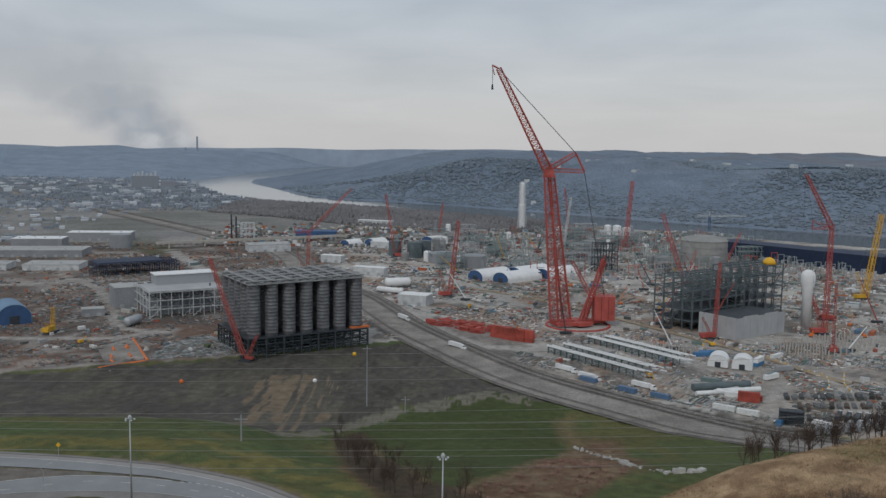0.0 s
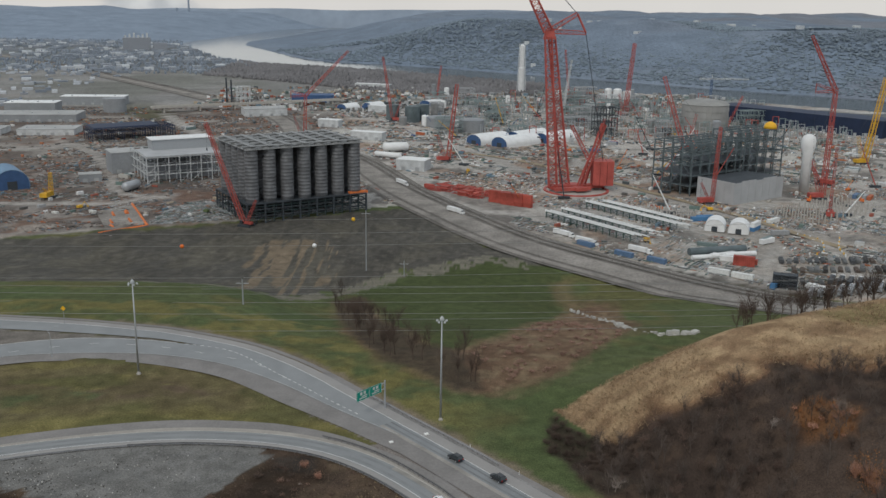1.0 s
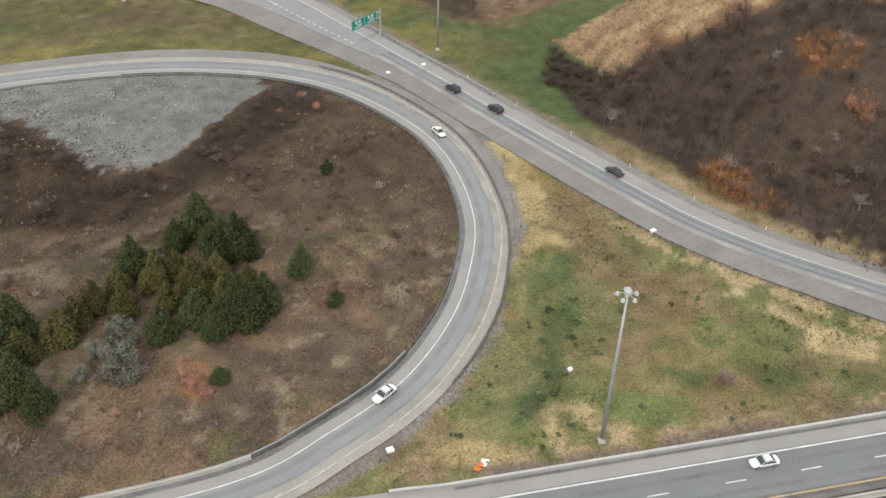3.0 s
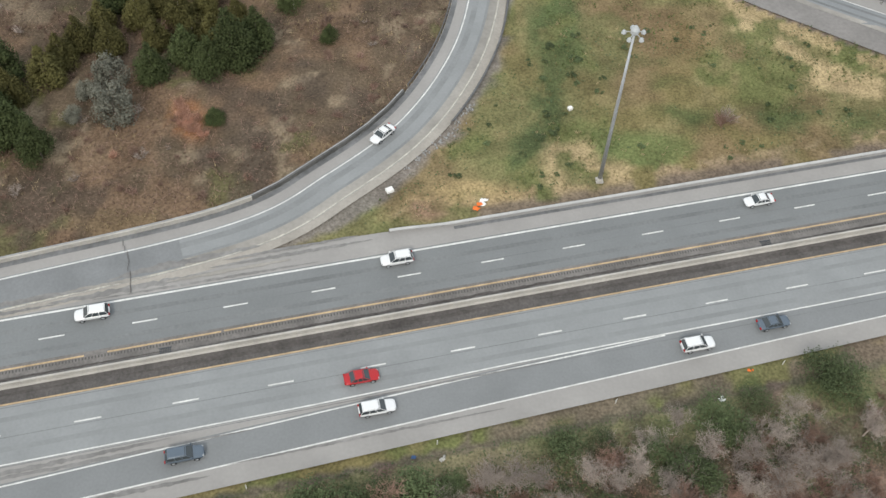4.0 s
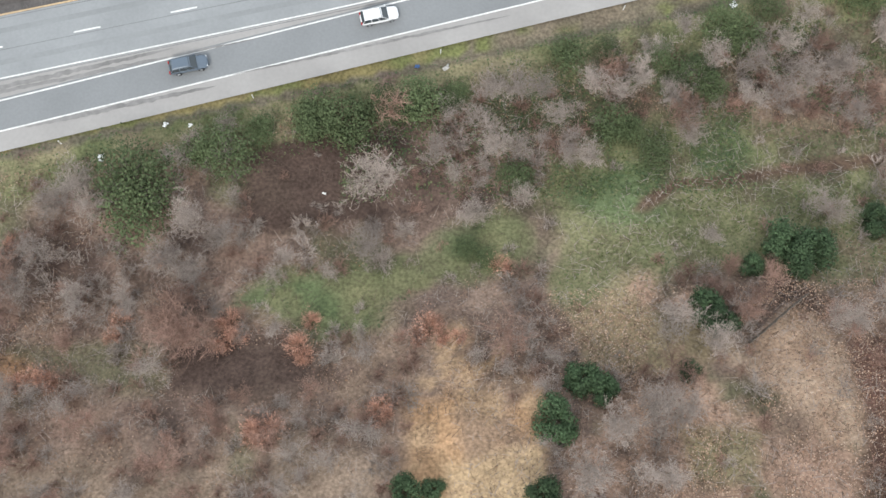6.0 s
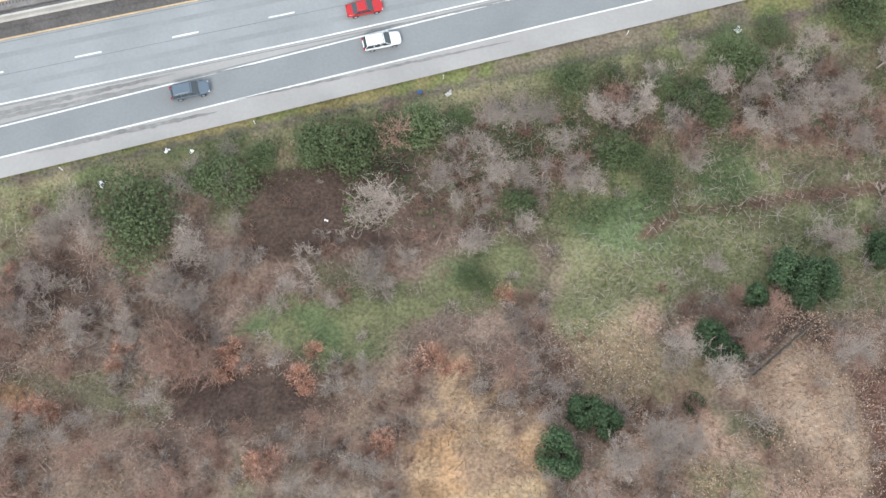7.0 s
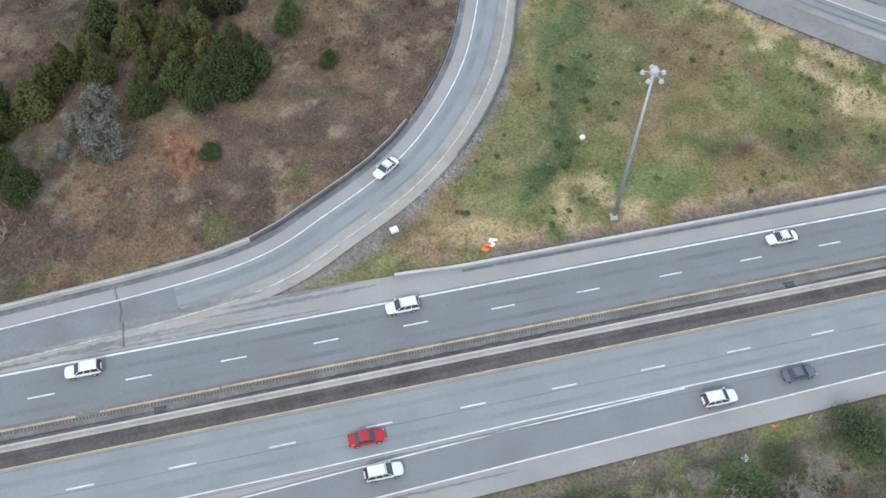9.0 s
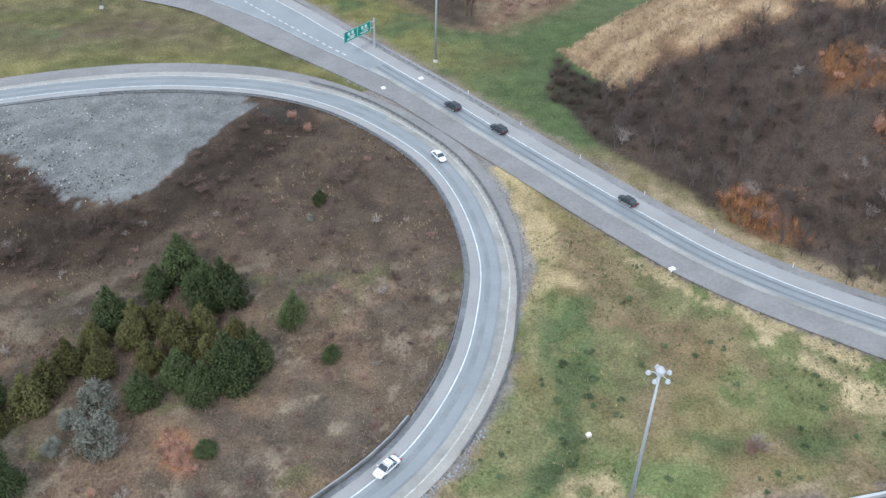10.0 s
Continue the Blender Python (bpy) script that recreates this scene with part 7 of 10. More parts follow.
def shrub_mesh(seed, h, name, mat, stems=9):
    """Leafless multi-stemmed shrub."""
    rs = random.Random(seed)
    b = Build()

    def blade(p, q, r0, r1):
        d = q - p
        s = d.cross(Vector((rs.uniform(-1, 1), rs.uniform(-1, 1), 0.4))).normalized()
        b.add([p - s * r0, p + s * r0, q], [(0, 1, 2)])
    for i in range(stems):
        a = rs.uniform(0, 6.283)
        p = Vector((rs.uniform(-0.25, 0.25), rs.uniform(-0.25, 0.25), -0.1)) * h * 0.4
        d = Vector((math.cos(a) * 0.55, math.sin(a) * 0.55, 1.0)).normalized()
        q = p + d * h * rs.uniform(0.45, 0.7)
        b.tube(p, q, 0.035, 0.02, 3, False)
        for j in range(8):
            s = p.lerp(q, rs.uniform(0.35, 1))
            d2 = (d + Vector((rs.uniform(-1, 1), rs.uniform(-1, 1), rs.uniform(-0.2, 0.7))) * 0.9).normalized()
            e = s + d2 * h * rs.uniform(0.25, 0.5)
            blade(s, e, 0.03, 0)
            for _ in range(4):
                s2 = s.lerp(e, rs.uniform(0.3, 1))
                d3 = (d2 + Vector((rs.uniform(-1, 1), rs.uniform(-1, 1), rs.uniform(-0.3, 0.6)))).normalized()
                blade(s2, s2 + d3 * h * rs.uniform(0.14, 0.38), 0.022, 0)
    return b.mesh(name, mat)


def crown_mesh(seed, shape, n, leaf, name, mat, clumps=16, gap=0.30):
    """A crown of small leaf sprays gathered into uneven clumps; shape gives radius by height 0..1 and the total height."""
    rs = np.random.RandomState(seed)
    prof, hgt, z0 = shape
    ct = (np.arange(clumps) + rs.rand(clumps)) / clumps
    ca = rs.rand(clumps) * 6.283 + np.arange(clumps) * 2.4
    cr = np.interp(ct, [p[0] for p in prof], [p[1] for p in prof])
    cen = np.stack([cr * 0.62 * np.cos(ca), cr * 0.62 * np.sin(ca), z0 + ct * hgt * 0.94], 1)
    size = np.maximum(cr, prof[1][1] * 0.3) * rs.uniform(gap, gap * 2.0, clumps)
    pick = rs.choice(clumps, n, p=size ** 2 / (size ** 2).sum())
    d = rs.normal(0, 1, (n, 3))
    d /= np.linalg.norm(d, axis=1)[:, None]
    c = cen[pick] + d * (size[pick] * rs.uniform(0.5, 1.08, n))[:, None] * np.array([1, 1, 1.15])
    c[:, 2] = np.maximum(c[:, 2], 0.05)
    out = d + np.array([0, 0, 0.35]) + rs.normal(0, 0.45, (n, 3))
    out /= np.linalg.norm(out, axis=1)[:, None]
    s = np.cross(out, rs.normal(0, 1, (n, 3)))
    s /= np.linalg.norm(s, axis=1)[:, None]
    u = np.cross(out, s)
    k = (leaf * rs.uniform(0.5, 1.3, n))[:, None]
    v = np.stack([c - s * k * 0.55 - u * k * 0.4, c - u * k * 0.1 + s * k * 0.75 + out * k * 0.25, c + u * k * 0.65], 1).reshape(-1, 3)
    f = np.arange(3 * n).reshape(-1, 3)
    return quick_mesh(name, v, f, mat)


def trunk_mesh(h, r, name="trunk"):
    b = Build()
    b.tube((0, 0, -0.3), (0.05, 0.02, h), r, r * 0.35, 6)
    return b.mesh(name, M["bark"])


CONE = ([(0, 0.55), (0.12, 1.0), (0.45, 0.72), (0.8, 0.32), (1, 0.05)], 1, 0)


def scaled(prof, w, h, z0):
    return ([(a, r * w) for a, r in prof], h, z0)


cone_prof, round_prof = CONE[0], [(0, 0.6), (0.2, 0.92), (0.5, 1.0), (0.8, 0.72), (1, 0.25)]
CEDARS = [crown_mesh(11 + i, scaled(cone_prof, 3.0 + 0.3 * i, 7.6 + 0.5 * (i % 3), 0.4), 9000, 0.22, "cedar_crown", M["cedar"], 70, 0.30) for i in range(3)]
BRONZE = [crown_mesh(31 + i, scaled(cone_prof, 2.7 + 0.3 * i, 6.6 + 0.6 * i, 0.4), 8000, 0.22, "cedar_crown", M["cedar_bronze"], 60, 0.30) for i in range(2)]
GREENS = [crown_mesh(51 + i, scaled(round_prof, 2.6 + 0.4 * i, 4.2 + 0.7 * i, 0.5), 3600, 0.19, "leafy_crown", M["leaf_green"], 44, 0.4) for i in range(3)]
EVERG = [crown_mesh(71 + i, scaled(round_prof, 2.2 + 0.5 * i, 3.0 + 0.5 * i, 0.1), 5600, 0.2, "evergreen_crown", M["evergreen"], 26, 0.3) for i in range(2)]
RUSTS = [crown_mesh(81 + i, scaled(round_prof, 1.5 + 0.3 * i, 2.2, 0.3), 260, 0.12, "rust_crown", M["leaf_rust"], 30, 0.5) for i in range(2)]
ORANGES = [crown_mesh(86 + i, scaled(round_prof, 1.9 + 0.3 * i, 3.4, 0.3), 330, 0.15, "orange_crown", M["leaf_orange"], 26, 0.5) for i in range(2)]
SILVER = [crown_mesh(91 + i, scaled(round_prof, 2.0 + 0.3 * i, 3.6, 0.3), 4200, 0.16, "silver_crown", M["silver_shrub"], 18, 0.3) for i in range(2)]
TUSSOCKS = [crown_mesh(58 + i, scaled(round_prof, 2.6, 4.2, 0.2), 420, 0.5, "tussock", M["leaf_green"], 9, 0.3) for i in range(2)]
RUST_STEMS = shrub_mesh(161, 2.5, "branch", M["leaf_rust"], 16)
TRUNK, TRUNK_S = trunk_mesh(5.0, 0.16), trunk_mesh(2.2, 0.09)
BARE = [bare_tree_mesh(101 + i, 8.0, 0.75, "bare_branches", M["bark"], 0.017, 4, (5, 3, 3, 2, 2)) for i in range(4)]
BARE_LITE = [bare_tree_mesh(111 + i, 7.5, 0.8, "bare_branches", M["bark"], 0.02, 3, (5, 4, 3, 2, 2)) for i in range(4)]
BARE_RED = [bare_tree_mesh(121 + i, 7.0, 0.8, "bare_branches", M["bark_red"], 0.022, 3, (5, 3, 4, 2, 2)) for i in range(4)]
SLENDER = [bare_tree_mesh(171 + i, 11.0, 0.36, "bare_branches", M["bark_dark"], 0.03, 3) for i in range(4)]
SHRUB = [shrub_mesh(141 + i, 2.6, "bare_stems", M["bark"]) for i in range(4)]
SHRUB_RED = [shrub_mesh(151 + i, 2.4, "bare_stems", M["bark_red"], 10) for i in range(4)]
vr = random.Random(77)


def plant(kind, x, y, s, sz=None, label="", group="", z=None):
    """One tree or shrub on the ground."""
    meshes, trunk, name, lab, cat = {
        "cedar": (CEDARS, TRUNK, "cedar_tree", "dark green conical cedar tree", "tree"),
        "bronze": (BRONZE, TRUNK, "cedar_tree", "bronzed olive-green cedar tree", "tree"),
        "green": (GREENS, TRUNK_S, "leafy_tree", "small tree still in dull green leaf", "tree"),
        "everg": (EVERG, TRUNK_S, "evergreen_bush", "dense rounded dark evergreen bush", "bush"),
        "rust": (RUSTS, RUST_STEMS, "rust_shrub", "low shrub with rust-orange leaves", "shrub"),
        "orange": (ORANGES, RUST_STEMS, "orange_shrub", "shrub with sparse bright orange leaves", "shrub"),
        "silver": (SILVER, TRUNK_S, "silver_shrub", "rounded silvery grey-green shrub", "shrub"),
        "bare": (BARE, None, "bare_tree", "leafless grey branching tree", "tree"),
        "bare_lite": (BARE_LITE, None, "bare_tree", "leafless grey young tree", "tree"),
        "tussock": (TUSSOCKS, None, "tussock", "low dark green grassy tussock", "tussock"),
        "slender": (SLENDER, None, "bare_tree", "slender leafless tree", "tree"),
        "bare_red": (BARE_RED, None, "bare_tree", "leafless reddish-brown small tree", "tree"),
        "shrub": (SHRUB, None, "bare_shrub", "leafless grey multi-stemmed shrub", "shrub"),
        "shrub_red": (SHRUB_RED, None, "bare_shrub", "leafless red-brown multi-stemmed shrub", "shrub"),
    }[kind]
    sz = s if sz is None else sz
    z = ground_z(x, y) if z is None else z
    m = Matrix.LocRotScale((x, y, z - 0.15), Euler((0, 0, vr.uniform(0, 6.28))), (s, s, sz))
    me = vr.choice(meshes)
    if trunk is None:
        ob = new(name, me)
        ob.matrix_basis = m
        return tagged(ob, label or lab, cat, group)
    root = new(name)
    root.matrix_basis = m
    tagged(root, label or lab, cat, group)
    part("branch" if kind in ("rust", "orange") else "trunk", trunk, None, root)
    part("crown", me, None, root)
    return root


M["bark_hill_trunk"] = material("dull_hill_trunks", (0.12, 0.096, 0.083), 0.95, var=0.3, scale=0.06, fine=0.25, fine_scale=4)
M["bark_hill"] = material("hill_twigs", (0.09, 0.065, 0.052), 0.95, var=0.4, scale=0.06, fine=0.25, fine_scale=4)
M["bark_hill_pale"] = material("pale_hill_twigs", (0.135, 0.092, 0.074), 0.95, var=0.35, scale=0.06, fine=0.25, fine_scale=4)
# cedars inside the loop
for i, (x, y, s) in enumerate(((-41.9, 144.3, 1.25), (-33.2, 137.5, 1.3), (-51.6, 132, 1.1), (-37.5, 136, 1.0), (-26.0, 121.5, 1.05), (-29.6, 117.5, 1.25), (-37.5, 117.5, 1.0), (-42.5, 113.5, 0.95), (-66.8, 113.5, 1.2), (-73, 116, 1.2), (-71, 107, 1.0), (-61.9, 99.5, 1.15), (-68, 95, 1.0), (-20.7, 132.0, 0.8), (-45.5, 140, 0.9), (-37, 141, 0.9), (-33, 114.5, 0.9), (-76, 110, 1.2), (-78, 102, 1.1), (-65, 103, 1.0), (-57, 96, 0.9))):
    plant("cedar", x, y, s * 1.08, s * 1.05, group="cedars in the loop")
for x, y, s in ((-47, 127.5, 1.0), (-39.5, 126.5, 1.1), (-43.0, 121.5, 0.9), (-55.8, 121.2, 1.0), (-50.5, 120, 1.0), (-59.2, 112.5, 1.05), (-33.5, 122.0, 1.0), (-64, 108, 1.0), (-30, 127, 0.9), (-47.5, 131.5, 0.85), (-36, 130.5, 0.9), (-43.5, 131, 0.9), (-53, 126, 0.85), (-36.5, 121, 0.9), (-58, 117, 0.9)):
    plant("bronze", x, y, s * 1.1, s * 1.05, group="cedars in the loop")
for x, y, s in ((-13.8, 123.2, 0.55), (-31.2, 103.4, 0.6), (-19.1, 169.6, 0.6)):
    plant("cedar", x, y, s, s * 0.7)
for x, y, s in ((-47, 104.5, 1.7), (-49, 112.5, 1.4), (-52, 108.8, 1.0), (-20.5, 163, 0.4), (-53.5, 104, 0.8)):
    plant("silver", x, y, s)
for x, y, s in ((-37.3, 106.5, 0.9), (-36.3, 104.5, 1.0), (-35.2, 103.0, 0.9), (-34.4, 101.2, 1.0), (-32.8, 100.2, 0.8), (-36.6, 102.6, 0.7), (-34.0, 103.8, 0.6), (-46.0, 96, 0.6), (-28, 205, 0.9), (-24, 199, 0.8)):
    plant("rust", x, y, s)
# slope in front of the highway
for x, y, s in ((-34.3, 31.2, 1.3), (-33.5, 27.4, 1.15), (-23.7, 34.4, 1.0), (-19.4, 37.3, 0.7), (-27.4, 34.9, 0.6), (-11.9, 39.1, 1.0), (-8.5, 37.9, 1.05), (-12.9, 38.0, 0.8), (-4.0, 39.5, 0.9), (-0.2, 40.4, 1.0), (3.5, 40.3, 0.6), (4.6, 41.5, 0.5), (19.0, 46.0, 0.8), (38.2, 49.9, 0.8), (40.6, 48.4, 0.75), (44.2, 52.5, 0.6), (53.9, 56.1, 0.9), (56.5, 54.8, 0.9), (23.3, 37.1, 0.75), (25.9, 36.3, 0.6), (33.4, 43.0, 0.8), (36.0, 41.8, 0.7), (11.3, 30.4, 0.65), (28.4, 33.2, 0.65), (5.2, 21.4, 0.45), (7.4, 20.3, 0.4), (30.1, 45.3, 0.6), (23.3, 46.6, 0.6)):
    plant("green", x, y, s * 1.15, s * 0.9, group="leafy scrub by the highway")
for x, y, s in ((41.7, 20.7, 1.1), (44.2, 19.6, 1.05), (42.6, 18.2, 0.85), (37.3, 18.0, 0.66), (31.0, 13.1, 0.95), (32.3, 11.4, 0.9), (16.5, 5.6, 0.9), (18.6, 4.3, 0.8), (13.3, 1.1, 1.0), (27.9, 6.1, 0.5), (52.5, 23.2, 0.8), (-2.3, -5.6, 0.8), (0.5, -5.3, 0.6), (11.3, -5.9, 0.8)):
    plant("everg", x, y, s, group="evergreen bushes on the slope")
for x, y, s in ((-35.2, 14.5, 0.8), (-35.9, 12.2, 0.7), (-22.5, 13.8, 0.9), (-22.8, 11.2, 0.9), (-21.3, 11.8, 0.7), (-14.4, 10.5, 0.9), (-13.0, 13.4, 0.7), (-13.4, 9.2, 0.7), (0.4, 12.3, 1.0), (-0.9, 11.0, 0.7), (1.9, 11.0, 0.7), (-4.9, 3.0, 0.9), (-5.5, 1.6, 0.6), (-17.4, 1.3, 1.1), (-18.5, 0.5, 0.8), (-44.3, 7.7, 0.9), (-42.2, 7.3, 0.8), (-46.4, 7.1, 0.7), (9.1, 19.4, 0.8), (-31.3, 21.4, 0.5), (-48.9, 23.9, 0.6), (3.8, 10.9, 0.6)):
    plant("rust", x, y, s * 1.25, s * 1.1, group="rust-leaved shrubs on the slope")
for x, y, s in ((-5.8, 30.9, 1.25), (-6.2, 22.4, 0.9), (-27.2, 25.7, 1.05), (-23.9, 23.6, 0.95), (-30.3, 20.4, 1.0), (-26.4, 19.7, 0.9), (47.1, 25.2, 1.0), (27.0, 12.1, 0.95), (31.4, 9.2, 0.85), (23.6, 2.0, 1.15), (19.6, 1.3, 0.95), (26.5, 2.4, 0.9), (44.5, 10.9, 0.8), (-23.6, 38.0, 0.6), (-27.5, 35.9, 0.6), (-40.6, 30.8, 1.0), (-43.8, 28.8, 0.9), (-39.2, 28.0, 0.9), (2.3, 34.2, 0.7), (9.4, 35.0, 0.9), (12.1, 33.9, 0.8), (21.4, 41.9, 0.8), (16.5, -3.5, 1.0), (22.5, -4.0, 0.9)):
    plant("bare", x, y, s, s * 0.72, label="pale grey leafless branching tree", group="bare trees on the slope")
for x, y, s in ((27.8, 43.3, 0.8), (8.4, 41.3, 0.9), (12.5, 41.5, 0.9), (48.4, 41.4, 1.0), (44.2, 40.8, 0.9), (40.5, 39.4, 0.8), (52.1, 43.4, 0.9), (53.4, 37.6, 0.8), (32.9, 35.3, 0.8), (20.1, 32.1, 0.8), (17.8, 33.2, 0.7), (33.2, 22.0, 0.6), (8.3, 7.3, 0.5), (5.4, 8.6, 0.45), (15.2, 41.4, 0.7), (33.8, 49.1, 0.7), (48.8, 51.0, 0.7), (-46.6, 18.3, 0.9), (-40.6, 16.2, 0.9), (-34.1, 16.6, 0.8), (-45.5, 22.2, 0.9), (-16.7, 21.1, 0.6), (5.7, 25.5, 0.7), (12.5, 28.1, 0.6), (30.5, 40.2, 0.8), (36.8, 45.2, 0.8), (42.0, 44.6, 0.9), (46.5, 47.2, 0.8), (25.2, 40.6, 0.7), (57.5, 47.5, 0.9), (61, 42, 0.9), (17, 38.4, 0.7)):
    plant("bare", x, y, s, s * 0.72, group="bare trees on the slope")


def thicket(name, meshes, n, box, keep, s0, s1, flat, label, mat, seed):
    """Hundreds of leafless plants grown together into one mass."""
    rs = random.Random(seed)
    src = []
    for me in meshes:
        co = np.empty(len(me.vertices) * 3, np.float32)
        me.vertices.foreach_get("co", co)
        tri = []
        for p in me.polygons:
            k_ = tuple(p.vertices)
            tri += [(k_[0], k_[q], k_[q + 1]) for q in range(1, len(k_) - 1)]
        src.append((co.reshape(-1, 3), np.array(tri, np.int32)))
    vs, fs, k, made = [], [], 0, 0
    for _ in range(n * 12):
        if made >= n:
            break
        x, y = rs.uniform(box[0], box[1]), rs.uniform(box[2], box[3])
        if not keep(x, y):
            continue
        made += 1
        co, faces = rs.choice(src)
        s, a = rs.uniform(s0, s1), rs.uniform(0, 6.283)
        c, d = math.cos(a) * s, math.sin(a) * s
        vs.append(np.stack([x + co[:, 0] * c - co[:, 1] * d, y + co[:, 0] * d + co[:, 1] * c, ground_z(x, y) - 0.15 + co[:, 2] * s * flat], 1))
        fs.append(faces + k)
        k += len(co)
    return tagged(new(name, quick_mesh(name, np.concatenate(vs), np.concatenate(fs), mat)), label, "thicket", kind="stuff")


def scatter(kinds, n, box, keep, s0, s1, group, flat=0.8):
    """Plants strewn over a stretch of the plan where keep(x, y) allows."""
    made = 0
    for _ in range(n * 12):
        if made >= n:
            break
        x, y = vr.uniform(box[0], box[1]), vr.uniform(box[2], box[3])
        if keep(x, y):
            s = vr.uniform(s0, s1)
            plant(vr.choice(kinds), x, y, s, s * flat, group=group)
            made += 1


def vv(x, y):
    return -x * SH + y * CH


def noise_at(x, y, size, seed):
    return float(fbm(np.array([x]), np.array([y]), size, seed)[0])


STRIP = [(-23.4, 15.2), (-18.3, 18.8), (-9, 19.1), (0.3, 19.9), (3.1, 24), (9.9, 25.9), (14.2, 29.4), (20.1, 35.6), (27.2, 37.6), (38.4, 38.1), (47.3, 36.3), (56.5, 34.5), (50.5, 15.1), (45.3, 15.3), (41.3, 18.2), (35, 18.4), (28.8, 18.7), (25.5, 14.7), (15.3, 13.8), (13.4, 19.4), (2.8, 17.7), (-3.7, 14.5), (-5, 11.3), (-12.7, 12.2), (-18.1, 14.4)]


def in_poly(x, y, poly):
    r = False
    ax, ay = poly[-1]
    for bx, by in poly:
        if (ay > y) != (by > y) and x < (bx - ax) * (y - ay) / (by - ay) + ax:
            r = not r
        ax, ay = bx, by
    return r


OPEN = [[(3.3, 14.1), (8.3, 12.8), (9.8, 8.4), (13, 3.8), (11.8, -2), (9, -12), (-2.5, -12), (-1.7, 3.7), (-0.1, 8.8)], [(41, 13.4), (43.7, 11), (45.3, 7.6), (44, -2.4), (39.4, -1.7), (37.4, 3), (32.5, 6.9), (34.2, 8.7)], [(20, 14.8), (24.3, 18.2), (29.2, 17.2), (32.5, 14.9), (33.5, 8.7), (27, 5.8), (18.8, 6.8), (15.7, 11.5)], [(28, 6), (37, 3), (39, -2), (43, -3), (42, -12), (26, -12), (24, 0)]]


HOLLOWS = [[(-20, 36), (-10.4, 38), (-3.1, 36), (3.0, 30.5), (2.6, 26.6), (-3.7, 26), (-10.4, 25), (-20, 24.4), (-21.7, 29.6)], [(-29, 10.5), (-21.4, 11), (-13.2, 10), (-12.2, 5.4), (-20.5, 4.4), (-28, 6)]]


def slope_ok(x, y):
    if any(in_poly(x, y, p) for p in HOLLOWS) and noise_at(x, y, 5, 3) < 0.56:
        return False
    return vv(x, y) < 40.5 and not in_poly(x, y, STRIP) and not any(in_poly(x, y, p) for p in OPEN)


scatter(["bare_lite", "bare_red", "bare_red"], 90, (-62, 66, -14, 52), lambda x, y: slope_ok(x, y) and noise_at(x, y, 14, 5) > 0.42, 0.4, 0.85, "bare trees on the slope", 0.65)
scatter(["shrub", "shrub_red", "shrub", "bare_red"], 150, (-62, 66, -16, 54), slope_ok, 0.6, 1.3, "bare shrubs on the slope", 0.75)
thicket("bare_thicket", BARE_LITE, 110, (-64, 68, -18, 52), lambda x, y: slope_ok(x, y) and noise_at(x, y, 16, 24) > 0.45, 0.4, 0.8, 0.65, "tangle of pale leafless young trees on the slope", M["bark"], 67)
thicket("bare_thicket", SHRUB, 270, (-64, 68, -18, 54), slope_ok, 0.6, 1.25, 0.75, "dense pale grey leafless scrub on the slope", M["bark"], 65)
thicket("bare_thicket", SHRUB_RED, 340, (-64, 68, -18, 54), lambda x, y: slope_ok(x, y) and noise_at(x, y, 18, 44) > 0.42, 0.5, 1.2, 0.7, "dense red-brown leafless scrub on the slope", M["bark_red"], 66)
scatter(["shrub", "shrub_red", "bare_red"], 16, (-20, 3, 24, 38), lambda x, y: in_poly(x, y, HOLLOWS[0]), 0.35, 0.7, "bare shrubs on the slope", 0.6)
scatter(["shrub", "shrub_red"], 44, (-40, 60, -14, 40), lambda x, y: in_poly(x, y, STRIP) or any(in_poly(x, y, p) for p in OPEN), 0.5, 0.9, "bare shrubs on the slope", 0.6)


def loop_ok(x, y):
    i = near_index(LOOP[::3], x, y)
    px, py = LOOP[::3][i]
    if math.hypot(px - x, py - y) < 9 or in_poly(x, y, PIT):
        return False
    return in_poly(x, y, [(-150, 80)] + LOOP[::6] + [(-150, 204)])


thicket("bare_thicket", SHRUB_RED, 150, (-120, 14, 84, 128), loop_ok, 0.4, 0.9, 0.6, "low red-brown scrub inside the loop", M["bark_red"], 64)
thicket("bare_thicket", SHRUB_RED, 150, (-120, 14, 126, 205), loop_ok, 0.4, 1.0, 0.6, "low brown scrub inside the loop", M["bark_hill_pale"], 65)
scatter(["shrub_red", "shrub"], 120, (-120, 12, 84, 200), lambda x, y: loop_ok(x, y), 0.4, 0.9, "bare scrub inside the loop", 0.6)
thicket("bare_thicket", BARE_RED, 80, (-140, -12, 140, 205), lambda x, y: loop_ok(x, y) and (y > 150 or x < -70) and noise_at(x, y, 25, 8) > 0.4, 0.5, 0.85, 0.6, "leafless brown thicket inside the loop", M["bark_hill_pale"], 61)


# twigs are darkest over the ground that has shade in its colour
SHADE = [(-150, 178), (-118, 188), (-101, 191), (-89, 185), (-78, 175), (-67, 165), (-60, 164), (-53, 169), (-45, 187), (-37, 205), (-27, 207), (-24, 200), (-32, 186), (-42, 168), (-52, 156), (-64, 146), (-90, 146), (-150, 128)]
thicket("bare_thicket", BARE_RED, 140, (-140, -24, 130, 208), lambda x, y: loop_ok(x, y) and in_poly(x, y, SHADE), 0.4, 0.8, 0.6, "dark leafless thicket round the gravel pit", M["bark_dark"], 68)


